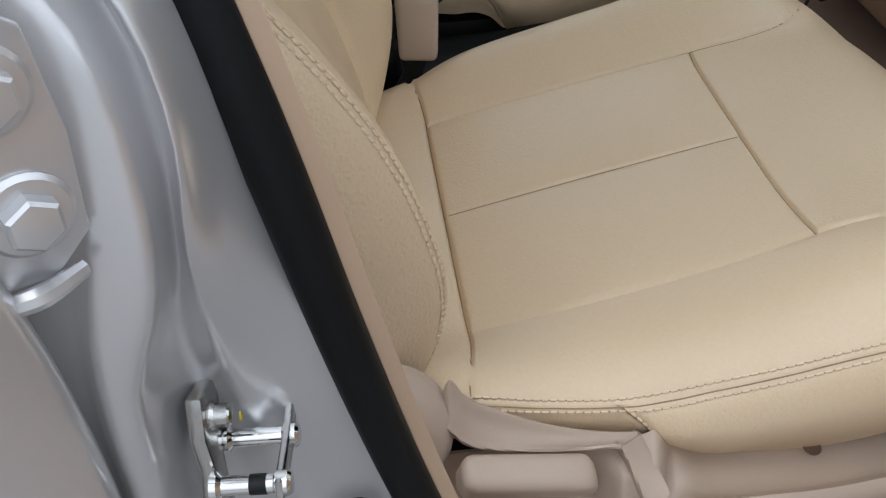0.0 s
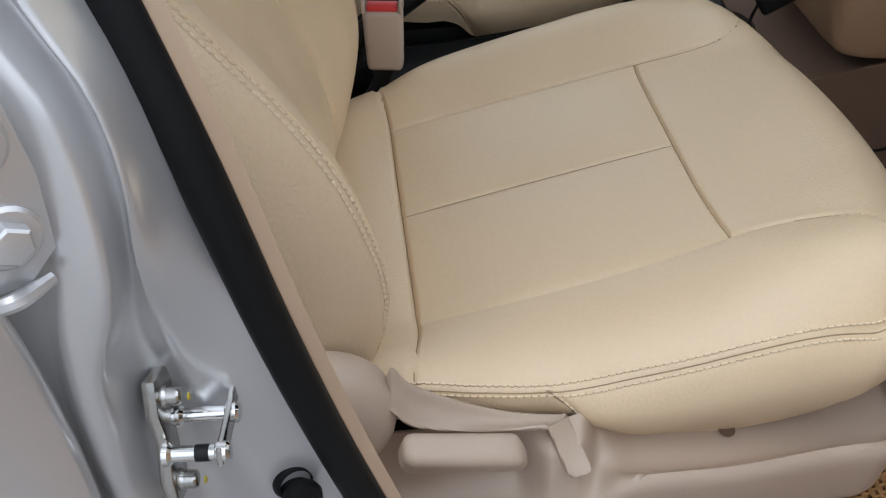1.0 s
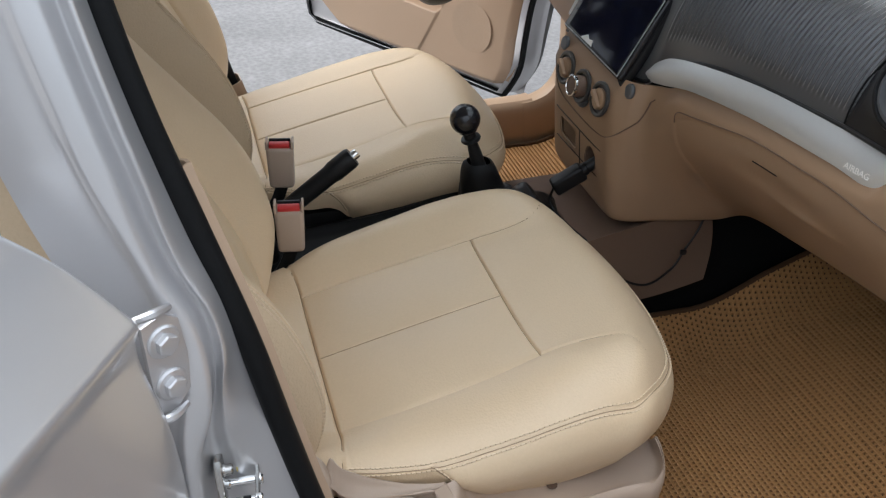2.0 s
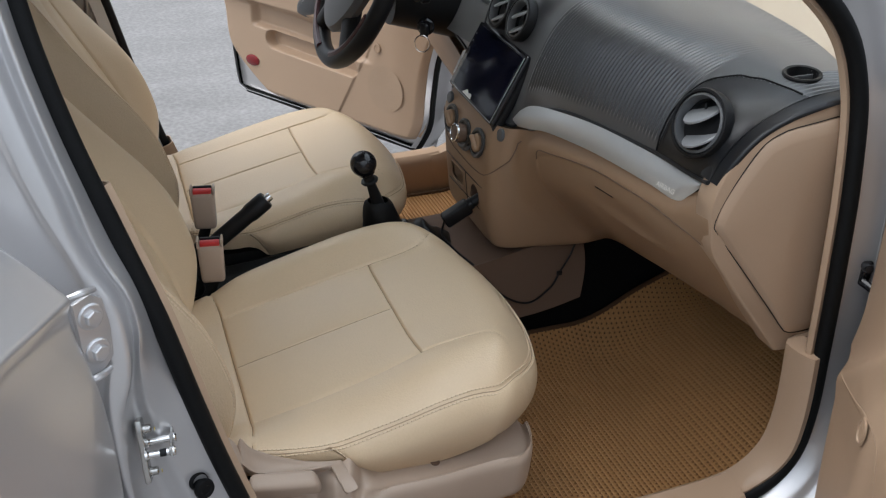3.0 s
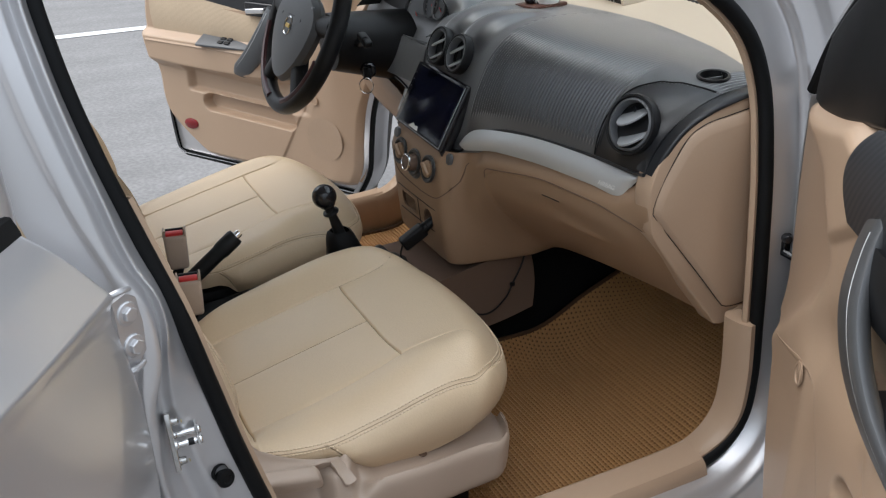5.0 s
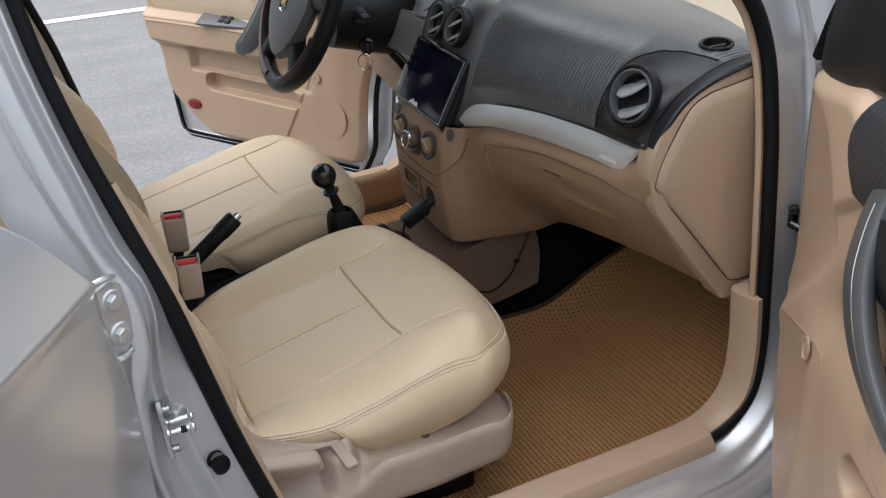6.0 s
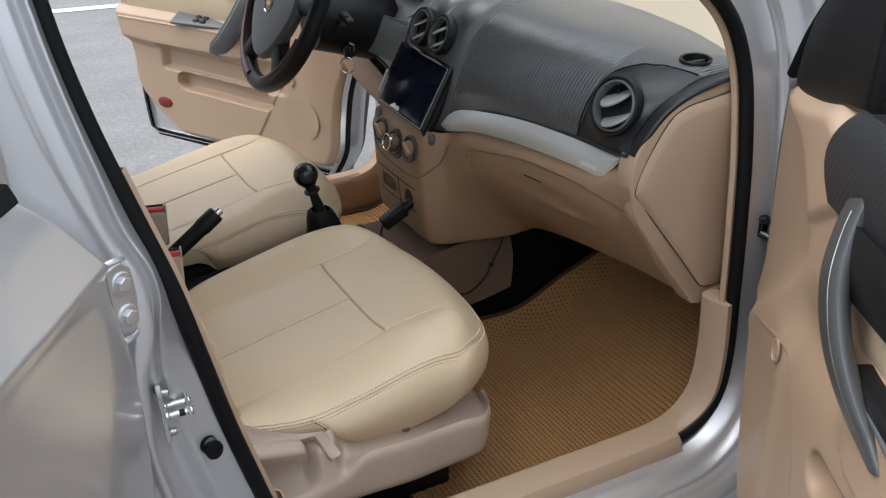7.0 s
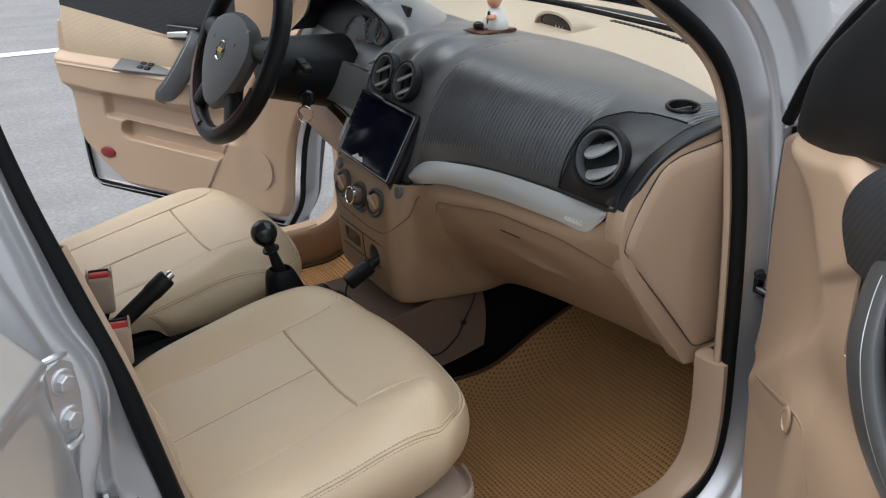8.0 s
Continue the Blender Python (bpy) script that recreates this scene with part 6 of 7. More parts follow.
# ---- steering column and wheel ----
column = thing("steering_column", "black steering column shroud with ignition key", "steering column")
part("shroud", capped([[(0.205 + 0.20 * t, 0.345 + (0.072 + 0.012 * t) * math.cos(a), 0.960 - 0.03 * t + (0.060 + 0.02 * t) * math.sin(a) * (1.0 if math.sin(a) > 0 else 1.25)) for a in np.linspace(0, 2 * math.pi, 28, endpoint=False)] for t in np.linspace(0, 1, 10)]), BLACK, column)
part("stalk", tube([(0.255, 0.28, 0.955), (0.24, 0.22, 0.972), (0.235, 0.185, 0.985)], [0.011, 0.009, 0.008], 16, 10), BLACK, column, "black wiper stalk")
part("stalk_tip", rounded(0.022, 0.05, 0.016, 0.006, 3, pose(0.238, 0.195, 0.983, 20)), BLACK, column)
part("stalk", tube([(0.255, 0.41, 0.955), (0.24, 0.47, 0.972), (0.235, 0.505, 0.985)], [0.011, 0.009, 0.008], 16, 10), BLACK, column)
part("lock_barrel", lathe([(0.019, 0), (0.019, 0.010), (0.015, 0.014), (0.0001, 0.014)], (0.275, 0.275, 0.893), (-0.45, -0.9, 0), 26), BLACK_GLOSS, column, "ignition lock barrel")
part("key_head", rounded(0.010, 0.022, 0.030, 0.006, 3, pose(0.262, 0.252, 0.890, 0, 0, 25)), BLACK, column, "black key head")
part("key_ring", tube([(0.252 + 0.0165 * math.cos(a) * 0.85, 0.236 - 0.0165 * math.cos(a) * 0.5, 0.866 + 0.0185 * math.sin(a)) for a in np.linspace(0, 2 * math.pi, 24, endpoint=False)], 0.0013, seg=8, closed=True, raw=True, ref=(0.5, 0.85, 0)), CHROME, column, "steel key ring")

wheel_o = thing("steering_wheel", "black leather steering wheel with dark red stitching", "steering wheel")
wt = Matrix.Translation((0.150, 0.350, 1.000)) @ pose(0, 0, 0, 0, -66, 0)
circ = [tuple(wt @ Vector((0.195 * math.cos(a), 0.195 * math.sin(a), 0.0))) for a in np.linspace(0, 2 * math.pi, 72, endpoint=False)]
WINE = material("dark_red_leather", (0.055, 0.012, 0.016), 0.35, vary=0.2, vscale=20, grain=0.3, gscale=700)
part("rim", tube(circ, 0.0200, seg=18, closed=True, raw=True, ref=tuple(wt.to_3x3() @ Vector((0, 0, 1)))), BLACK, wheel_o, "black leather rim")
for a0, a1 in ((0.55, 0.95), (1.10, 1.40)):
    arc = [tuple(wt @ Vector((0.1885 * math.cos(a), 0.1885 * math.sin(a), 0.0150))) for a in np.linspace(a0, a1, 20) * math.pi]
    part("rim_inlay", tube(arc, 0.0085, seg=8, raw=True, ref=tuple(wt.to_3x3() @ Vector((0, 0, 1)))), WINE, wheel_o, "dark red rim inlay")
hub = [(0.092, 0.000), (0.097, 0.014), (0.090, 0.028), (0.065, 0.034), (0.035, 0.036), (0.0001, 0.0365)]
hv, hf = lathe(hub, (0, 0, 0), (0, 0, 1), 40)
hv = [(x * 1.05 * (0.86 if x > 0 else 1.05), y * 1.22 * (0.96 + 0.28 * x / 0.09), z) for x, y, z in hv]
hub_o = part("hub_pad", moved(([(x * 1.12, y * 1.12, z) for x, y, z in hv], hf), wt @ pose(-0.022, 0, 0)), GREY, wheel_o, "dark grey hub pad")
for a in (0.46, 1.54, 0.80, 1.20):
    d_ = Vector((math.cos(a * math.pi), math.sin(a * math.pi), 0))
    pts_ = [tuple(wt @ (d_ * 0.06 + Vector((0, 0, 0.010)))), tuple(wt @ (d_ * 0.12 + Vector((0, 0, 0.004)))), tuple(wt @ (d_ * 0.185 + Vector((0, 0, 0))))]
    part("spoke", tube(pts_, [0.026, 0.019, 0.020], 16, 12, flat=1.3, ref=tuple(wt.to_3x3() @ Vector((0, 0, 1)))), BLACK if a < 1.6 else BLACK, wheel_o, "black spoke")
part("emblem_ring", lathe([(0.021, 0.0), (0.0225, 0.003), (0.021, 0.0045), (0.019, 0.003)], (0, 0, 0), (0, 0, 1), 36, False), CHROME, hub_o, "chrome emblem ring").matrix_local = wt @ pose(-0.014, 0, 0.0345)
GOLD = material("gold_enamel", (0.75, 0.50, 0.12), 0.3, 0.6, vary=0.05, vscale=50)
part("emblem", rounded(0.010, 0.026, 0.003, 0.001, 1, wt @ pose(-0.014, 0, 0.0375)), GOLD, hub_o, "plain gold emblem bar")
part("hub_joint", tube([tuple(wt @ Vector((0.012, y, 0.0355 - 1.2 * y * y))) for y in np.linspace(-0.075, 0.075, 9)], 0.0012, 24, 6), BLACK, hub_o)
part("hub_mark", rounded(0.003, 0.022, 0.001, 0.0004, 1, wt @ pose(-0.062, 0, 0.0315)), GREY_LIGHT, hub_o, "small pale bar of lettering")
for sg in (-1, 1):
    part("spoke_button", rounded(0.030, 0.014, 0.010, 0.004, 3, wt @ pose(0.035, sg * 0.088, 0.024, 0, 0, sg * 12)), GREY_LIGHT, wheel_o, "silver spoke button")

# ---- centre console ----
console = thing("centre_console", "black plastic console between the seats", "centre console")
cz = curve_fn([-0.75, -0.40, -0.20, -0.05, 0.05, 0.15, 0.24, 0.32], [0.47, 0.475, 0.480, 0.495, 0.515, 0.515, 0.50, 0.49])
rows = []
for x in np.linspace(-0.75, 0.30, 50):
    z = float(cz(x))
    pts_ = [(-0.105, z - 0.10), (-0.100, z - 0.03), (-0.092, z - 0.004), (-0.080, z), (-0.070, z - 0.006), (-0.055, z - 0.010), (0.055, z - 0.010), (0.070, z - 0.006), (0.080, z), (0.092, z - 0.004), (0.100, z - 0.03), (0.105, z - 0.10)]
    rows.append([(x, a, b) for a, b in smooth_line(pts_, 40)])
part("console_body", thick(np.array(rows)[::-1], 0.004), RUBBER, console)
# tray and side trim carry footwell shade in their dark brown
part("tray", rounded(0.26, 0.252, 0.006, 0.002, 2, pose(0.262, -0.004, 0.507, 0, -2)), TAN_DARK, console, "brown tray floor with shade in its colour")
trimP = np.array([[(0.150 + (0.318 + 0.022 * math.sin(math.pi * (0.15 + 0.75 * t))) * u ** 0.9, -0.128 - 0.030 * t ** 1.5 - 0.01 * (1 - u), 0.557 - 0.050 * (1 - u) - (0.145 + 0.02 * math.sin(math.pi * u) - 0.05 * (1 - u)) * t) for t in np.linspace(0, 1, 14)] for u in np.linspace(0, 1, 24)])
part("side_trim", thick(trimP[::-1], 0.004), TAN_DARK, console, "side trim of the tunnel, tan deepened by painted shade")

lever = thing("gear_lever", "black manual gear lever with a leather boot", "gear lever")
ku = Vector((-0.30, 0.0, 0.95)).normalized()
k0 = Vector((0.075, 0.0, 0.632))
part("shaft", lathe([(0.0135, -0.02), (0.0115, 0.01), (0.0095, 0.032), (0.0100, 0.039), (0.0165, 0.0405), (0.0178, 0.0435), (0.0165, 0.0465), (0.0115, 0.048), (0.0110, 0.057)], k0, ku, 20), BLACK, lever)
prof_k = [(0.0115, 0.056), (0.0130, 0.058), (0.0165, 0.061)] + [(0.0262 * math.sin(a), 0.0835 - 0.0262 * math.cos(a)) for a in np.linspace(0.70, math.pi, 22)]
part("knob", lathe(prof_k, k0, ku, 36), BLACK_GLOSS, lever, "glossy black ball knob")
rows = []
for t in np.linspace(0, 1, 18):
    c0 = np.array([0.100, 0.0, 0.508]) * (1 - t) + np.array([0.078, 0.0, 0.628]) * t
    hx, hy = 0.030 * (1 - t) ** 0.5 + 0.020, 0.028 * (1 - t) ** 0.5 + 0.018
    a = np.linspace(0, 2 * math.pi, 36, endpoint=False)
    wr = 1 + 0.05 * np.sin(5 * a + 6 * t) * math.sin(math.pi * t)
    sq = lambda q: np.sign(q) * np.abs(q) ** 0.7
    rows.append(c0 + np.stack([hx * sq(np.cos(a)) * wr, hy * sq(np.sin(a)) * wr, 0.006 * np.sin(3 * a) * math.sin(math.pi * t)], 1))
part("boot_collar", rounded(0.16, 0.10, 0.03, 0.012, 3, pose(0.135, 0.0, 0.512, 0, 8)), RUBBER, lever)
part("boot", grid(np.array(rows), False, True), RUBBER, lever, "creased black boot")
# slack leather of the boot, lying in folds ahead of the lever
rows = []
for t in np.linspace(0, 1, 34):
    x, a = 0.118 + 0.120 * t, np.linspace(-0.15 * math.pi, 1.15 * math.pi, 30)
    tall = 0.062 * (1 - t ** 1.6) ** 0.7 + 0.004
    fold = 1 + 0.16 * np.sin(15 * t + 1.6 * np.cos(a)) * math.sin(math.pi * min(1.0, t * 1.15)) + 0.05 * np.sin(4 * a + 7 * t)
    rows.append(np.stack([x + 0.012 * np.cos(a) * t, (0.052 - 0.010 * t) * np.cos(a) * (0.85 + 0.15 * fold), 0.505 + tall * np.sin(a) * fold], 1))
part("boot_fold", thick(outward(np.array(rows), (0, 0, 1)), 0.002), LEATHER_BLACK, lever, "slack folded black leather")

hb = thing("handbrake", "black handbrake lever with a chrome button", "handbrake")
h0, h1 = Vector((-0.345, 0.012, 0.508)), Vector((-0.142, 0.018, 0.655))
hd = (h1 - h0).normalized()
ll = (h1 - h0).length
part("grip", lathe([(0.0001, 0.0), (0.014, 0.0), (0.0150, ll * 0.25), (0.0160, ll * 0.45), (0.0165, ll * 0.80), (0.0185, ll * 0.84), (0.0185, ll * 0.975), (0.0165, ll), (0.0001, ll)], h0, hd, 28), BLACK, hb, "black grip")
part("button", lathe([(0.0085, 0), (0.0085, 0.010), (0.0075, 0.013), (0.0001, 0.013)], h1 - hd * 0.002, hd, 20), CHROME, hb, "chrome release button")
part("gaiter", rounded(0.14, 0.07, 0.05, 0.015, 3, pose(-0.35, 0.012, 0.492, 0, -12)), RUBBER, hb)

buckle((-0.268, -0.092, 0.600), 0, 80)
buckle((-0.258, 0.062, 0.632), 0, 78)

# phone charger and its lead
charger = thing("car_charger", "black plug-in charger with a thin cable in the socket", "charger")
part("plug", lathe([(0.0105, -0.012), (0.0105, 0.010), (0.012, 0.012), (0.012, 0.022), (0.0001, 0.023)], (0.272, -0.050, 0.622), (-0.80, 0.0, -0.45), 24), BLACK, charger)
cdir = Vector((-0.84, 0.10, -0.53)).normalized()
cm = cdir.to_track_quat("X", "Z").to_matrix().to_4x4()
cm.translation = Vector((0.232, -0.046, 0.596))
part("body", rounded(0.062, 0.028, 0.030, 0.006, 3, cm), BLACK, charger, "angled black charger body")
lead = [(0.206, -0.044, 0.580), (0.202, -0.046, 0.550), (0.222, -0.080, 0.525), (0.250, -0.125, 0.505), (0.290, -0.158, 0.455), (0.345, -0.172, 0.432), (0.395, -0.168, 0.455), (0.420, -0.160, 0.485), (0.450, -0.150, 0.525), (0.47, -0.14, 0.58)]
part("cable", tube(lead, 0.0022, 120, 8), BLACK, charger, "thin black cable")
part("cable_clip", rounded(0.012, 0.006, 0.010, 0.002, 2, pose(0.418, -0.162, 0.484)), BLACK, charger)

# figurine on the dashboard: one mesh, several glazes
def figurine():
    o = Matrix.Translation((0.585, 0.012, 1.0510)) @ pose(0, 0, 0, 0, 0, 12)
    rb = rounded(0.100, 0.064, 0.008, 0.002, 2, pose(0, 0, 0.004))
    base_v = ([tuple(v.co) for v in rb.verts], [tuple(v.index for v in f.verts) for f in rb.faces])
    rb.free()
    robe = lathe([(0.0001, 0.008), (0.027, 0.008), (0.029, 0.014), (0.026, 0.026), (0.020, 0.038), (0.0155, 0.047), (0.009, 0.052), (0.0001, 0.053)], (0.012, -0.004, 0), (0, 0, 1), 24)
    head = lathe([(0.0001, 0)] + [(0.0155 * math.sin(a), 0.0165 - 0.0165 * math.cos(a)) for a in np.linspace(0.3, math.pi, 14)], (0.009, -0.004, 0.050), (-0.1, 0, 1), 22)
    arm_ = tube([(-0.004, -0.018, 0.036), (-0.016, -0.018, 0.034), (-0.024, -0.012, 0.036)], 0.005, 12, 8)
    pot = lathe([(0.0001, 0.008), (0.009, 0.009), (0.012, 0.015), (0.010, 0.021), (0.005, 0.024), (0.0001, 0.0245)], (-0.024, 0.010, 0), (0, 0, 1), 20)
    stick = tube([(-0.014, -0.006, 0.008), (-0.012, -0.006, 0.028), (-0.010, -0.006, 0.046)], 0.0028, 8, 8)
    groups = [(base_v, 0), (robe, 1), (head, 2), (arm_, 2), (pot, 3), (stick, 3)]
    V, F = joined(*[g for g, _ in groups])
    ob = part("figurine", ([tuple(o @ Vector(v)) for v in V], F), WOOD, None)
    for m in (WHITE, SKIN_PAINT, BLACK_GLOSS):
        ob.data.materials.append(m)
    slot = [k for g, k in groups for _ in g[1]]
    if len(slot) == len(ob.data.polygons):
        ob.data.polygons.foreach_set("material_index", slot)
    return tagged(ob, "small seated white robed figurine on a dark wooden base", "figurine")


figurine()
# ---- doors ----
def door(name, label, hinge, angle, sgn, group="doors"):
    """A front door swung open. s along it from the hinge, o out of its inner face, z up."""
    d_ = thing(name, label, "car door", group)
    a = radians(angle)
    dd, nn = Vector((-math.cos(a), sgn * math.sin(a), 0)), Vector((-math.sin(a), -sgn * math.cos(a), 0))
    place = lambda s, o, z: tuple(Vector((hinge[0], hinge[1], 0)) + dd * s + nn * o + Vector((0, 0, z)))
    M = Matrix((dd, nn, Vector((0, 0, 1)))).transposed().to_4x4()
    M.translation = Vector((hinge[0], hinge[1], 0))

    def pl(P):
        P = np.asarray(P, float)
        return np.array([[place(*q) for q in row] for row in P])

    def solid(P, t, mat, nm, lab="", parent=None, sharp=40):
        return part(nm, thick(pl(P), t), mat, parent or d_, lab, sharp=sharp)

    def block(sx, sy, sz, r, at, rot, mat, nm, lab="", parent=None):
        return part(nm, rounded(sx, sy, sz, r, 3, M @ pose(*at, *rot)), mat, parent or d_, lab)

    up = 0.10 if sgn < 0 else 0.0
    front = curve_fn([0.28, 0.36, 0.46, 0.58, 0.72, 0.90, 1.06], [0.150, 0.085, 0.045, 0.018, 0.000, -0.028, -0.030] if sgn < 0 else [0.235, 0.192, 0.178, 0.160, 0.110, 0.030, -0.012])
    rear = curve_fn([0.28, 0.318, 0.345, 0.39, 0.438, 0.60, 0.78, 0.90, 1.06], [0.80, 0.880, 0.930, 1.000, 1.062, 1.105, 1.140, 1.120, 1.09])
    ridge = curve_fn([0.55, 0.667, 0.768, 0.82, 0.867, 0.92, 0.969, 1.017, 1.055, 1.12], [-0.02, 0.095, 0.205, 0.258, 0.283, 0.272, 0.240, 0.190, 0.084, 0.0])
    bead_s = curve_fn([0.30, 0.42, 0.50, 0.596, 0.677, 0.705, 0.72], [0.400, 0.398, 0.390, 0.361, 0.308, 0.285, 0.262])
    rear_out = curve_fn([0.25, 0.30, 0.36, 0.60, 0.78, 0.90, 1.06], [1.085, 1.105, 1.115, 1.130, 1.152, 1.135, 1.105])
    belt = curve_fn([-0.03, 0.03, 0.085, 0.135, 0.206, 0.295, 0.345, 0.70, 1.10], [1.018, 1.044, 1.054, 1.056, 1.066, 1.088, 1.098, 1.112, 1.118])

    # swelling of the trim: armrest, map pocket, speaker
    def capsule(s, z, s0, half, z0, rise, r):
        return np.hypot(np.maximum(np.abs(s - s0) - half, 0), z - z0 - rise * (s - s0)) - r

    def face(s, z):
        s, z = np.asarray(s, float), np.asarray(z, float)
        arm = step(0.612 + up, 0.650 + up, z - 0.05 * (s - 0.79)) * step(0.765 + up, 0.735 + up, z) * step(0.44, 0.58, s)
        if sgn < 0:
            d = ridge(z) - s
            base = 0.048 - 0.050 * (1 - np.exp(-0.5 * (d + np.sqrt(d * d + 0.010 ** 2)) / 0.055))
            flat_ = 0.040 * step(0.0, 0.10, s - front(z))
            base = base + (flat_ - base) * step(0.70, 0.62, z) * step(0.30, 0.20, s)
            base = base - 0.010 * step(0.0, -0.020, z - 0.930 - 0.60 * (s - 0.27)) * step(0.255, 0.300, s)
            base = base - 0.018 * np.exp(-((z - 0.775) / 0.055) ** 2) * step(0.20, 0.32, s) * step(0.62, 0.45, s)
            base = base - 0.0045 * step(0.003, -0.003, s - bead_s(z)) * step(0.002, -0.004, z - 0.690 - 0.17 * (s - 0.105))
            q = capsule(s, z, 0.66, 0.205, 0.632, 0.02, 0.032)
            return base + 0.030 * arm - 0.040 * step(0.005, -0.008, q) - 0.020 * step(0.022, 0.0, s - front(z)) - 0.02 * step(0.33, 0.29, z)
        q = capsule(s, z, 0.655, 0.185, 0.516, 0.035, 0.030)
        recess = 0.026 * step(0.542, 0.560, z - 0.035 * (s - 0.655)) * step(0.655, 0.630, z) * step(0.945, 0.920, s) * step(0.36, 0.46, s)
        low = 0.034 * step(0.10, 0.30, s)
        spk = -0.005 * step(0.003, -0.003, s - 0.473 + 0.58 * (z - 0.44))
        edge_ = 0.022 * step(0.035, 0.0, s - front(z)) + 0.020 * step(0.030, 0.0, rear(z) - s) + 0.016 * step(0.335, 0.315, z)
        return 0.004 + 0.030 * arm + low - recess + spk - edge_ - 0.036 * step(0.004, -0.008, q)

    zs = np.linspace(0.318, 0.86, 230)
    rows = []
    for z in zs:
        ss = np.linspace(float(front(z)), float(rear(z)), 300)
        rows.append(np.stack([ss, face(ss, np.full_like(ss, z)), np.full_like(ss, z)], 1))
    trim = solid(rows, 0.004, TAN, "trim_panel", "tan moulded inner trim", sharp=60)
    # upper trim: tan forward of the grab handle, black ribbed behind
    rows = []
    for t in np.linspace(0, 1, 50):
        ss = np.linspace(0, 1, 80) * 0.385 - 0.030
        z = 0.86 + (belt(ss) + 0.006 - 0.030 * step(0.27, 0.335, ss) - 0.86) * t
        rows.append(np.stack([ss, np.minimum(face(ss, z), 0.048) - (0.034 if sgn < 0 else 0.0) * step(0.86, 1.0, t) ** 2, z], 1))
    solid(rows, 0.004, TAN, "upper_trim", "tan upper trim by the mirror", sharp=60)
    rows = []
    for t in np.linspace(0, 1, 24):
        ss = (0.360 - 0.024 * math.sin(math.pi * t) + 0.02 * t ** 6 if sgn < 0 else 0.338) + np.linspace(0, 1, 60) * 0.745
        z0 = (0.985 if sgn < 0 else 0.835) + 0.07 * np.clip((ss - 0.5) / 0.6, 0, 1)
        z = z0 + (belt(ss) - z0) * t
        rows.append(np.stack([ss, (0.0505 if sgn < 0 else 0.034) + 0.005 * np.sin(np.pi * t) - (0.010 if sgn < 0 else 0.016) * t ** 6 + 0 * ss, z], 1))
    solid(rows, 0.010, DOOR_BLACK, "upper_insert", "black ribbed upper trim")
    # cloth insert behind the handle
    rows = []
    for t in np.linspace(0, 1, 14):
        ss = np.linspace(0.44, 1.08, 40)
        z = 0.735 + up + ((0.955 if sgn < 0 else 0.845) + 0.07 * np.clip((ss - 0.5) / 0.6, 0, 1) - 0.735 - up) * t
        rows.append(np.stack([ss, (0.034 if sgn < 0 else 0.036) + 0.008 * np.sin(np.pi * t) + 0 * ss, z], 1))
    solid(rows, 0.006, CLOTH, "cloth_insert", "cream ribbed cloth insert")
    # grab handle: a bowed grey bar with a bright edge
    if sgn < 0:
        bar = [(0.436, 0.050, 1.022), (0.446, 0.064, 0.985), (0.468, 0.078, 0.940), (0.496, 0.082, 0.898), (0.530, 0.080, 0.860), (0.575, 0.073, 0.826), (0.640, 0.060, 0.790)]
        wide = [0.034, 0.036, 0.036, 0.034, 0.022]
    else:
        bar = [(0.470, 0.050, 0.880), (0.490, 0.066, 0.835), (0.525, 0.074, 0.780), (0.575, 0.074, 0.720), (0.625, 0.066, 0.675), (0.655, 0.052, 0.650)]
        wide = [0.026, 0.028, 0.030, 0.032, 0.022]
    c = smooth_line(bar, 40)
    w = np.interp(np.linspace(0, 1, 40), [0, 0.2, 0.5, 0.85, 1], wide)
    rows = []
    for p, ww in zip(c, w):
        a_ = np.linspace(0, 2 * math.pi, 24, endpoint=False)
        flatten = lambda q: np.sign(q) * abs(q) ** 0.8
        rows.append([place(p[0] + ww * flatten(math.cos(q)), p[1] + 0.015 * flatten(math.sin(q)) + 0.006 * math.cos(q), p[2] + ww * 0.45 * math.cos(q)) for q in a_])
    h_ = part("grab_handle", capped(np.array(rows)), SILVER_DARK, d_, "grey curved grab handle")
    line = [place(p[0] + 0.55 * ww, p[1] + 0.0155, p[2] + 0.25 * ww) for p, ww in zip(c, w)]
    part("handle_edge", tube(line[2:-4], 0.0011, seg=8, raw=True), SILVER_TRIM, h_, "bright edge line")
    # armrest with switches
    rows = []
    for t in np.linspace(0, 1, 12):
        ss = np.linspace(0.50, 1.10, 40)
        rows.append(np.stack([ss, 0.020 + 0.046 * t + 0 * ss, 0.742 + up + 0.006 * np.sin(np.pi * t) - 0.02 * t ** 4 + 0 * ss], 1))
    solid(rows, 0.006, TAN, "armrest_top", "tan armrest")
    sw_ = block(0.220, 0.062, 0.010, 0.003, (0.715 if sgn > 0 else 0.640, 0.050, 0.752 + up), (-26, 0, 6), GREY, "switch_plate", "dark grey window switch plate")
    if sgn < 0:
        block(0.300, 0.066, 0.022, 0.008, (0.680, 0.046, 0.748 + up), (-4, 0, 3), BLACK, "armrest_cap", "black armrest cap")
    for k in range(4):
        block(0.022, 0.014, 0.007, 0.002, ((0.665 if sgn > 0 else 0.59) + 0.030 * (k % 2) + 0.03, 0.044 + 0.018 * (k // 2), 0.7605 - 0.008 * (k // 2) + up), (-26, 0, 0), BLACK, "window_switch", "black window switch", sw_)
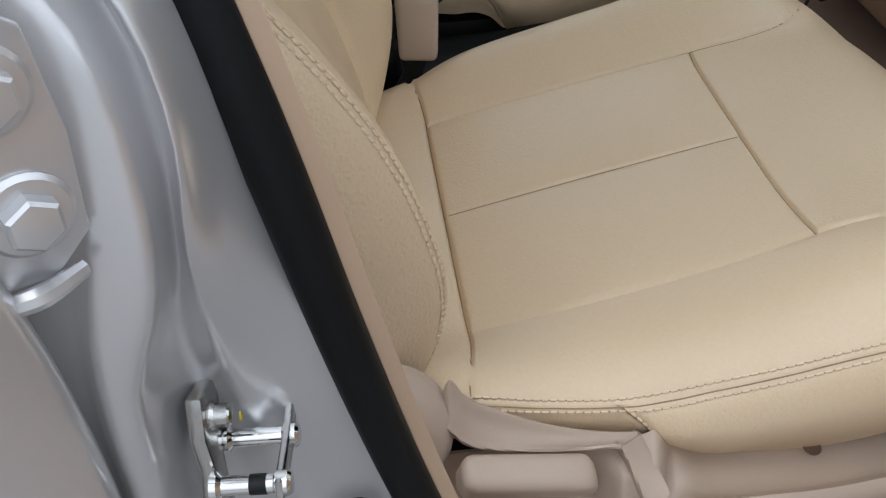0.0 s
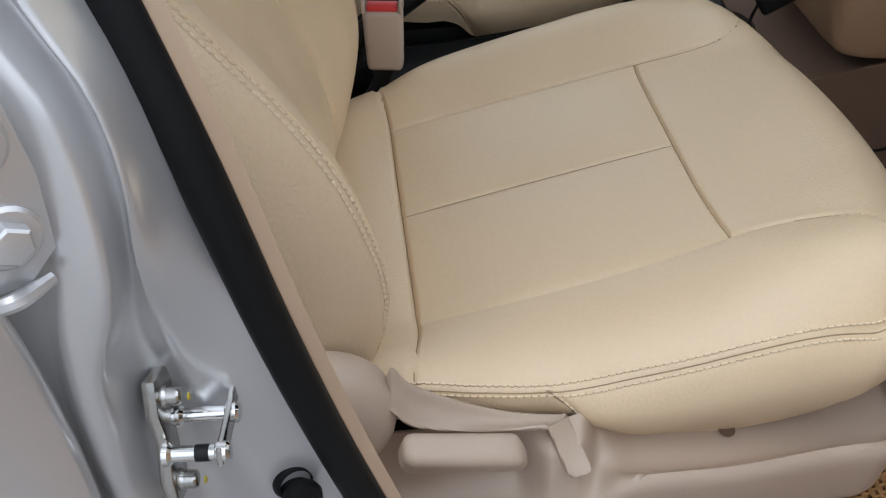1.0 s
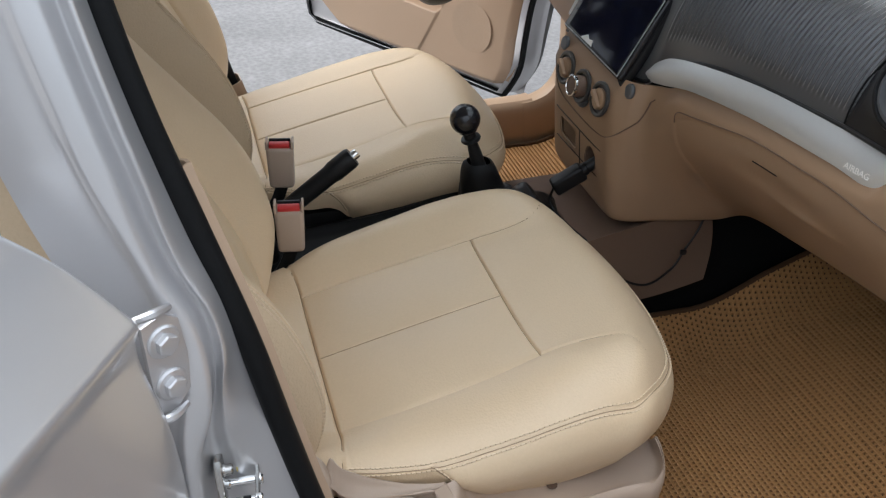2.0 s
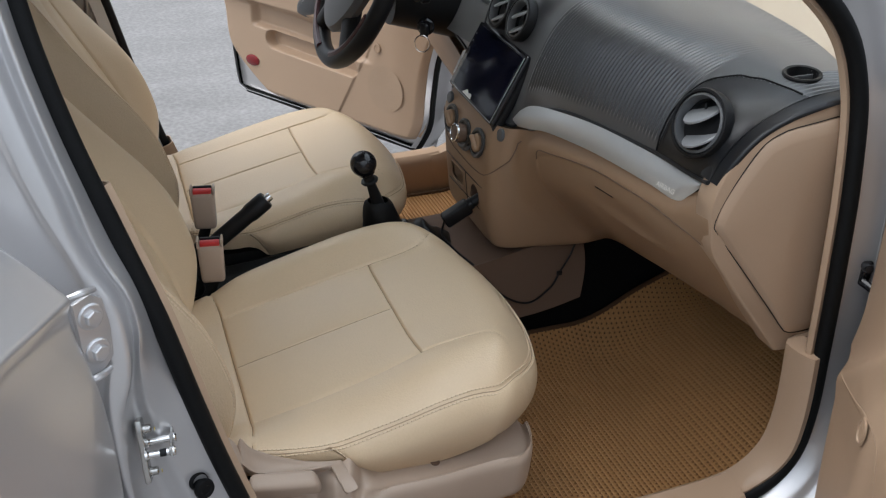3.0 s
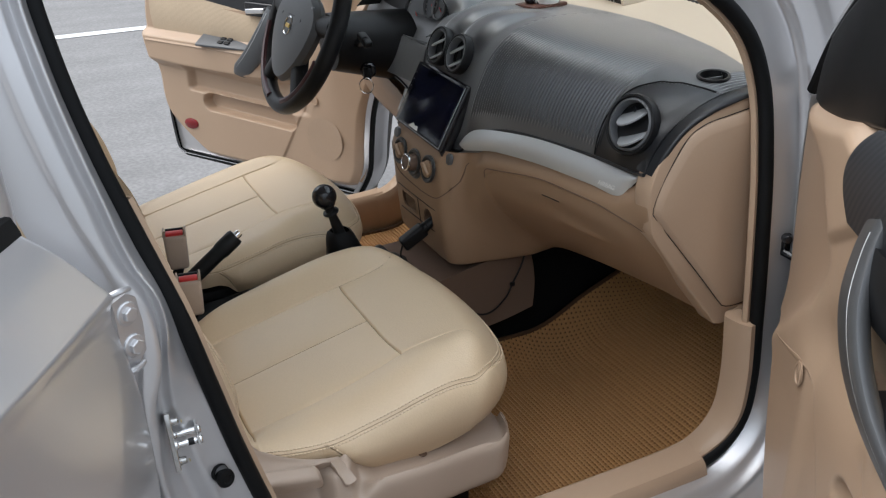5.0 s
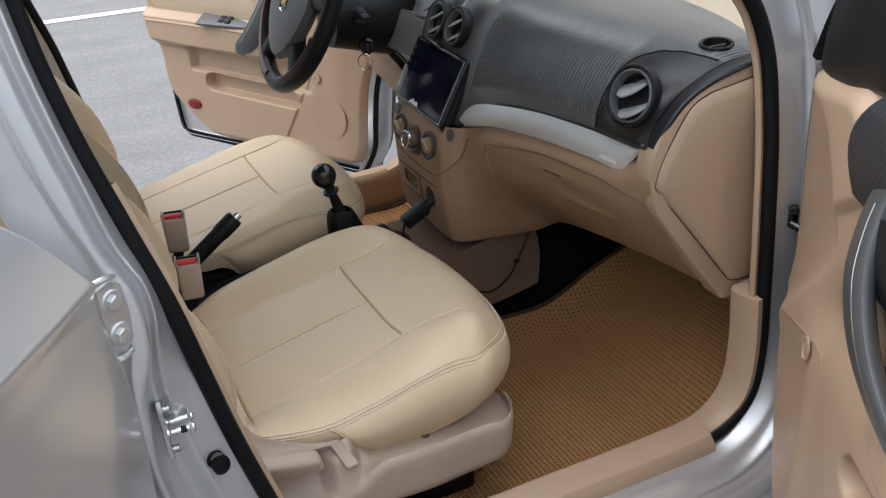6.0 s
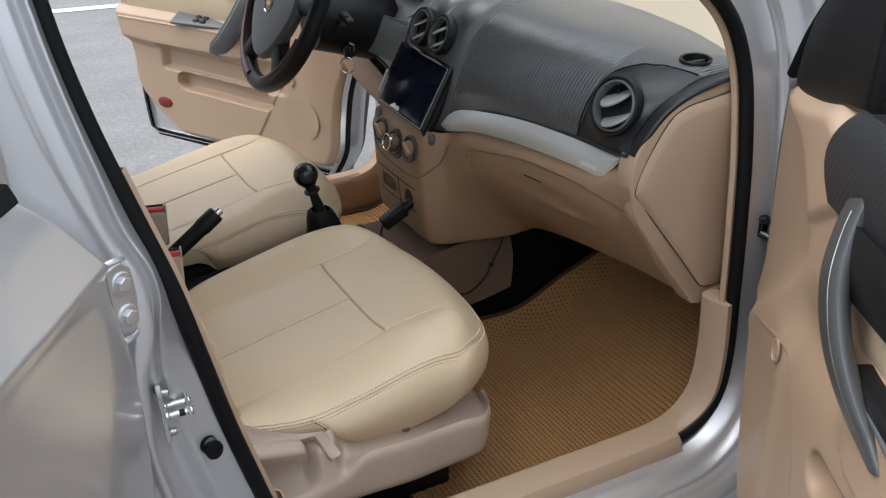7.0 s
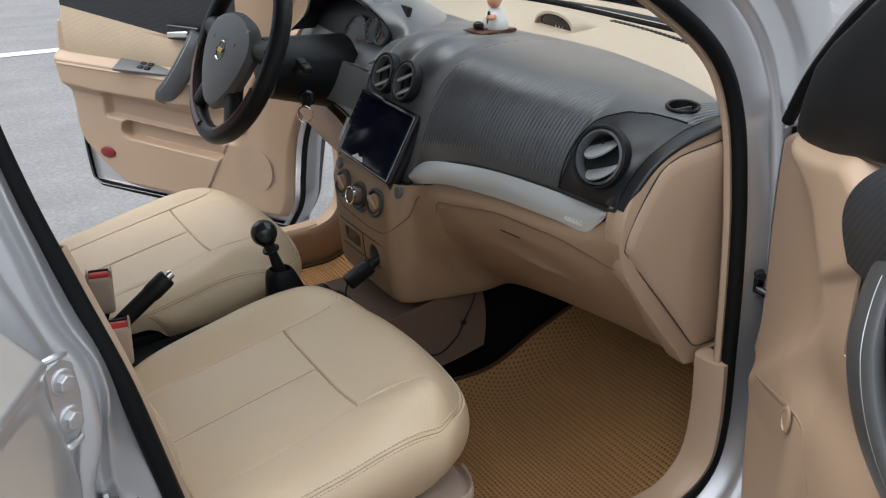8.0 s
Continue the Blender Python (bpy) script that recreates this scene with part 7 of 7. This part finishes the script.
    # inner opening lever in a dark bowl
    bowl = block(0.130, 0.012, 0.046, 0.006, (0.540 if sgn > 0 else 0.580, 0.048 if sgn > 0 else 0.056, 0.874 if sgn > 0 else 0.985), (0, 0, 0), BLACK_GLOSS, "handle_bowl", "dark handle bowl")
    block(0.085, 0.014, 0.018, 0.005, (0.550 if sgn > 0 else 0.590, 0.060 if sgn > 0 else 0.068, 0.872 if sgn > 0 else 0.975), (0, 6, 0), CHROME, "inner_handle", "chrome inner door handle", bowl)
    if sgn < 0:
        rows = [[(s_, 0.052 + 0.006 * math.sin(math.pi * t), 0.925 + 0.05 * (s_ - 0.45) + t * (0.075 - 0.02 * (s_ - 0.45))) for s_ in np.linspace(0.452, 0.78, 30)] for t in np.linspace(0, 1, 10)]
        solid(rows, 0.020, BLACK, "handle_surround", "black surround of the inner handle")
    # map pocket rim, speaker grille, reflector, plug
    lens = lathe([(0.0001, 0.0), (1.0, 0.0), (0.95, 0.5), (0.6, 0.95), (0.0001, 1.0)], (0, 0, 0), (0, 1, 0), 32)
    lens = ([place(0.950 + 0.036 * x, float(face(0.950, 0.428)) - 0.001 + 0.009 * y, 0.428 + 0.020 * z - 0.05 * 0.036 * x) for x, y, z in lens[0]], lens[1])
    part("reflector", lens, RED_LENS, d_, "oval dark red reflector")
    if sgn > 0:
        grille = lathe([(0.0001, 0.004), (0.9, 0.0035), (1.0, 0.0)], (0, 0, 0), (0, 1, 0), 40, False)
        grille = ([place(0.322 + 0.074 * x, float(face(0.322, 0.470)) + 0.0002 + 0.05 * y, 0.470 + 0.074 * z) for x, y, z in grille[0]], grille[1])
        part("speaker_grille", grille, SPEAKER, d_, "fine tan speaker grille")
    plug = lathe([(0.0165, 0.0), (0.0165, 0.003), (0.013, 0.004), (0.012, 0.002), (0.0001, 0.0025)], (0, 0, 0), (0, 1, 0), 28)
    ps, pz = (0.256, 0.699) if sgn < 0 else (0.349, 0.597)
    plug = ([place(ps + 0.8 * x, y + (0.0055 if sgn < 0 else 0.0025) + float(face(ps, pz)), pz + (1.25 if sgn < 0 else 0.9) * z) for x, y, z in plug[0]], plug[1])
    part("trim_plug", plug, TAN, d_, "oval tan screw plug")
    line = [(0.060, 0.684), (0.105, 0.692), (0.160, 0.702), (0.212, 0.714), (0.250, 0.722), (0.282, 0.712), (0.308, 0.680), (0.335, 0.640), (0.361, 0.596), (0.390, 0.500), (0.398, 0.420), (0.400, 0.340)]
    c = smooth_line([(float(a_), float(b_)) for a_, b_ in line], 70)
    if sgn < 0:
        part("trim_bead", tube([place(s, float(face(np.array(s), np.array(z))) + 0.002, z) for s, z in c], 0.0026, seg=6, raw=True), TAN, trim, "raised bead line")
    # mirror corner, window frame, glass
    tri = [(0.083, 1.056), (0.110, 1.050), (0.135, 1.050), (0.206, 1.060), (0.295, 1.082), (0.345, 1.094), (0.345, 1.33), (0.290, 1.295), (0.230, 1.256), (0.190, 1.226), (0.150, 1.197), (0.111, 1.159), (0.091, 1.113), (0.082, 1.076)]
    bm = extruded(tri, "y", -0.020, 0.030, 0.010, 3)
    bmesh.ops.transform(bm, matrix=M, verts=bm.verts)
    part("mirror_corner", bm, BLACK, d_, "black plastic mirror corner")
    frame_ = [(-0.02, -0.016, 1.06), (0.05, -0.018, 1.16), (0.19, -0.022, 1.28), (0.38, -0.032, 1.365), (0.62, -0.045, 1.405), (0.85, -0.055, 1.425), (1.00, -0.055, 1.405), (1.065, -0.045, 1.32), (1.085, -0.025, 1.18), (1.09, -0.005, 1.03)]
    part("window_frame", tube([place(*q) for q in frame_], 0.020, 80, 12, flat=0.9), SILVER, d_, "silver window frame")
    part("frame_seal", tube([place(s + 0.004, o + 0.016, z - 0.016) for s, o, z in frame_], 0.010, 80, 8), RUBBER, d_)
    gz_ = smooth_line([(s, z) for s, o, z in frame_], 60)
    rows = [[(s_, -0.015 - 0.03 * t, float(belt(s_)) + (float(np.interp(s_, gz_[:, 0], gz_[:, 1])) - float(belt(s_))) * t) for s_ in np.linspace(0.30, 1.06, 20)] for t in np.linspace(0, 1, 8)]
    g_ = solid(rows, 0.004, GLASS, "window_glass", "clear side window")
    g_.visible_shadow = False
    if sgn < 0:
        shell_ = rounded(0.15, 0.20, 0.135, 0.045, 4, M @ pose(0.335, -0.190, 1.165, 0, 0, -18))
        mirror_ = part("door_mirror", shell_, SILVER, d_, "silver door mirror housing")
        part("mirror_glass", rounded(0.004, 0.165, 0.105, 0.0015, 2, M @ pose(0.412, -0.200, 1.165, 0, 0, -18)), MIRROR, mirror_, "mirror glass")
    part("belt_seal", tube([place(s_, 0.006, float(belt(s_)) + 0.004) for s_ in np.linspace(0.31, 1.085, 20)], 0.008, seg=8, raw=True), RUBBER, d_, "black belt seal")
    # outer skin and edges
    rows = []
    for z in np.linspace(0.255, 1.05, 40):
        ss = np.linspace(float(front(max(0.29, min(z, 1.0)))) - 0.015, float(rear_out(z)) + 0.012, 40)
        rows.append(np.stack([ss, -0.080 - 0.045 * np.sin(np.pi * np.clip((z - 0.15) / 1.05, 0, 1)) + 0.02 * step(0.6, 1.05, z) + 0 * ss, np.full_like(ss, z)], 1))
    skin = solid(np.array(rows)[::-1], 0.0015, SILVER, "outer_skin", "silver outer door skin")
    outline = [(float(front(z)) - 0.010, z) for z in np.linspace(1.04, 0.30, 30)] + [(s_, 0.275) for s_ in np.linspace(0.23, 1.07, 30)] + [(float(rear_out(z)), z) for z in np.linspace(0.29, 1.04, 30)]
    rows = []
    for s_, z in outline:
        cs, cz_ = 0.6 - s_, 0.65 - z
        k = 0.010 / math.hypot(cs, cz_)
        rows.append([(s_ + cs * k * f_, o_, z + cz_ * k * f_) for o_, f_ in ((-0.100, -0.2), (-0.085, -0.2), (-0.060, 0.0), (-0.050, 0.35), (-0.022, 0.5), (-0.010, 1.2), (0.0, 1.8))])
    solid(rows, 0.0015, SILVER, "door_shell", "silver inner door shell")
    part("bottom_seal", tube([place(s_ + (0.6 - s_) * 0.012, -0.024, z + (0.65 - z) * 0.012 - 0.004) for s_, z in outline], 0.0100, seg=8, raw=True), RUBBER, d_, "black seal round the door edge")
    # closing board behind the trim
    rows = [[(s_, -0.020, z) for s_ in np.linspace(float(front(max(0.30, z))) + 0.004, float(rear_out(z)) - 0.012, 24)] for z in np.linspace(0.292, 1.02, 24)]
    solid(rows, 0.004, SILVER, "shell_face", "silver inner sheet of the door")
    return d_, place


def ribs(name, color, pitch, axis, rough):
    m = material(name, color, rough, vary=0.10, vscale=8, rvary=0.05)
    n, ln = m.node_tree.nodes, m.node_tree.links
    tc = n.new("ShaderNodeTexCoord")
    wv = n.new("ShaderNodeTexWave")
    wv.bands_direction = axis
    wv.inputs["Scale"].default_value = 1.0 / pitch * 0.314
    wv.inputs["Distortion"].default_value = 0.6
    ln.new(tc.outputs["Object"], wv.inputs["Vector"])
    bump = n.new("ShaderNodeBump")
    bump.inputs["Strength"].default_value, bump.inputs["Distance"].default_value = 0.35, 0.0006
    ln.new(wv.outputs["Fac"], bump.inputs["Height"])
    ln.new(bump.outputs[0], n["Principled BSDF"].inputs["Normal"])
    return m


DOOR_BLACK = ribs("ribbed_black_trim", (0.026, 0.028, 0.032), 0.008, "DIAGONAL", 0.40)
CLOTH = ribs("cream_ribbed_cloth", (0.56, 0.44, 0.31), 0.004, "Z", 0.9)
SPEAKER = material("tan_speaker_mesh", (0.450, 0.322, 0.222), 0.6, vary=0.08, vscale=8, grain=0.9, gscale=420, kind="cells", depth=0.0012)
SILVER_DARK = material("dark_satin_silver", (0.115, 0.12, 0.125), 0.38, 0.5, vary=0.05, vscale=8, rvary=0.04)
door("passenger_door", "open passenger door with tan trim and black upper panel", (0.600, -0.760), 60, -1)
door("driver_door", "open driver door with tan trim, map pocket and red reflector", (0.600, 0.780), 60, 1)


# ---- rear door, swung open beside the post ----
def rear_door():
    r_ = thing("rear_door", "open silver rear door with a sharp shoulder crease", "car door", "doors")
    a = radians(62)
    h = Vector((-0.462, -0.803, 0))
    dd, nn = Vector((-math.cos(a), -math.sin(a), 0)), Vector((math.sin(a), -math.cos(a), 0))
    place = lambda s, o, z: tuple(h + dd * s + nn * o + Vector((0, 0, z)))
    up_p = smooth_line([(-0.066, 1.067), (-0.046, 1.047), (-0.022, 1.016), (-0.005, 0.994), (0.0015, 0.986)], 24)
    low_p = smooth_line([(0.002, 0.983), (-0.003, 0.974), (-0.004, 0.950), (0.002, 0.90), (0.007, 0.84), (0.009, 0.74), (0.006, 0.62), (-0.006, 0.48), (-0.028, 0.36), (-0.05, 0.29)], 46)
    prof_ = np.vstack([up_p, low_p])
    lead_ = curve_fn([0.28, 0.42, 0.55, 0.66, 0.78, 0.89, 0.95, 0.983, 1.0, 1.03, 1.067], [0.030, 0.012, 0.000, -0.007, -0.014, -0.009, 0.000, 0.002, 0.006, 0.016, 0.036])
    rows = []
    for o, z in prof_:
        s0 = float(lead_(z))
        ss = s0 + (1.02 - s0) * np.r_[0, 0.001, 0.004, np.linspace(0.008, 1, 40)]
        edge_ = np.r_[-0.010, -0.002, 0.0, np.zeros(40)]
        bow = -0.05 * ((ss - 0.45) / 0.6) ** 2 + 0.05 * (0.45 / 0.6) ** 2
        rise = 0.13 * np.clip((z - 0.5) / 0.48, 0, 1)
        rows.append([place(s_, o + e_ + b_ * 0.5, z + rise * max(0.0, s_)) for s_, e_, b_ in zip(ss, edge_, bow)])
    part("outer_skin", thick(np.array(rows), 0.0015), SILVER, r_, "silver outer skin with a shoulder crease", sharp=50)
    rows = []
    for z in np.linspace(0.30, 1.06, 34):
        s0 = float(lead_(z))
        o = float(np.interp(-z, -prof_[:, 1], prof_[:, 0]))
        rows.append([place(s0 + ds, o + do, z) for ds, do in ((0.0, -0.010), (0.004, -0.025), (0.012, -0.045), (0.010, -0.070), (0.03, -0.10))])
    part("leading_edge", thick(np.array(rows), 0.0015), SILVER, r_)
    rm = Matrix((dd, nn, Vector((0, 0, 1)))).transposed().to_4x4()
    rm.translation = Vector(place(0.55, -0.13, 0.66))
    part("inner_panel", rounded(0.90, 0.03, 0.68, 0.01, 2, rm), TAN, r_, "tan inner trim panel")
    part("belt_seal", thick(outward(np.array([[place(s_, -0.066 + 0.10 * s_ * (1 - s_) - o_, 1.068 + 0.12 * s_ + z_) for o_, z_ in ((0.004, -0.004), (0.0, 0.000), (0.001, 0.005), (0.007, 0.019), (0.011, 0.022), (0.020, 0.020))] for s_ in np.linspace(0.036, 1.0, 24)]), tuple(nn)), 0.003), RUBBER, r_, "black belt seal", sharp=25)
    frame_ = [(0.034, -0.085, 1.05), (0.030, -0.090, 1.13), (0.032, -0.105, 1.25), (0.050, -0.118, 1.37), (0.16, -0.118, 1.42), (0.40, -0.118, 1.43), (0.70, -0.10, 1.38), (0.95, -0.07, 1.20), (1.0, -0.05, 1.12)]
    part("window_frame", tube([place(*q) for q in frame_], 0.017, 80, 12), SILVER, r_, "silver window frame")
    part("frame_seal", tube([place(s_ + 0.016, o + 0.004, z - 0.003) for s_, o, z in frame_], 0.0075, 80, 8), RUBBER, r_)
    fz = smooth_line([(s_, z) for s_, o, z in frame_[2:]], 50)
    rows = [[place(s_, -0.062 - 0.05 * t, 1.085 + 0.1 * s_ + (float(np.interp(s_, fz[:, 0], fz[:, 1])) - 1.085 - 0.1 * s_) * t) for s_ in np.linspace(0.08, 0.98, 18)] for t in np.linspace(0, 1, 8)]
    part("window_glass", thick(np.array(rows), 0.004), TINTED, r_, "tinted side window").visible_shadow = False


rear_door()

# ---- floor mats: woven sheet with rows of small square holes ----
def mat_z(x, y):
    """The mat lies on the floor and turns up towards the tunnel."""
    up = max(0.0, 0.27 - abs(y)) / 0.12
    return float(floor_z(x)) + 0.002 * math.sin(7 * x + 3 * y) + 0.075 * up * up


def mat_sheet(name, y0, y1, x0, x1, label, inner):
    pitch_u, pitch_v = 0.0098, 0.0082
    V, F = [], []
    us = np.arange(x0, x1, pitch_u)
    for i, u in enumerate(us):
        lo, hi = y0(u), y1(u)
        shift = 0.5 * pitch_v * (i % 2)
        vs = np.arange(lo + shift, hi, pitch_v)
        for v in vs:
            a = (u, v)
            top = lambda x, y: (x, y, mat_z(x, y) + 0.013)
            o = [top(u, v), top(u + pitch_u, v), top(u + pitch_u, v + pitch_v), top(u, v + pitch_v)]
            m0, m1, n0, n1 = u + 0.30 * pitch_u, u + 0.74 * pitch_u, v + 0.22 * pitch_v, v + 0.78 * pitch_v
            q = [top(m0, n0), top(m1, n0), top(m1, n1), top(m0, n1)]
            mid = [(p[0], p[1], p[2]) for p in q]
            lowq = [(p[0], p[1], p[2] - 0.0042) for p in q]
            o = [(p[0], p[1], p[2] - 0.0012) for p in o]
            k = len(V)
            V += o + mid + lowq
            F += [(k + j, k + (j + 1) % 4, k + 4 + (j + 1) % 4, k + 4 + j) for j in range(4)]
            F += [(k + 4 + j, k + 4 + (j + 1) % 4, k + 8 + (j + 1) % 4, k + 8 + j) for j in range(4)]
    t_ = thing(name, label, "floor mat", "floor mats")
    part("weave", (V, F), MAT_TAN, t_, "golden tan woven cells", smooth=False)["kind"] = "stuff"
    rows = [[(u, y, mat_z(u, y) + 0.0088) for y in np.linspace(y0(u) - 0.003, y1(u) + 0.003, 30)] for u in np.linspace(x0 - 0.003, x1 + 0.003, 60)]
    part("backing", thick(np.array(rows), 0.006), MAT_HOLE, t_, "dark brown backing")
    rim_ = [(u, y0(u), mat_z(u, y0(u)) + 0.0105) for u in np.linspace(x0, x1, 40)]
    rim2 = [(u, y1(u) + 0.005, mat_z(u, y1(u)) + 0.0145) for u in np.linspace(x0, x1, 40)]
    for q in (rim_, rim2):
        part("binding", tube(q, 0.0050, seg=8, raw=True), MAT_HOLE, t_)
    return t_


mat_sheet("passenger_mat", lambda u: -0.668, lambda u: -0.164, 0.02, 0.93, "golden tan woven mat over the passenger footwell", 1)
mat_sheet("driver_mat", lambda u: 0.160, lambda u: 0.660, 0.12, 0.75, "golden tan woven mat over the driver footwell", -1)
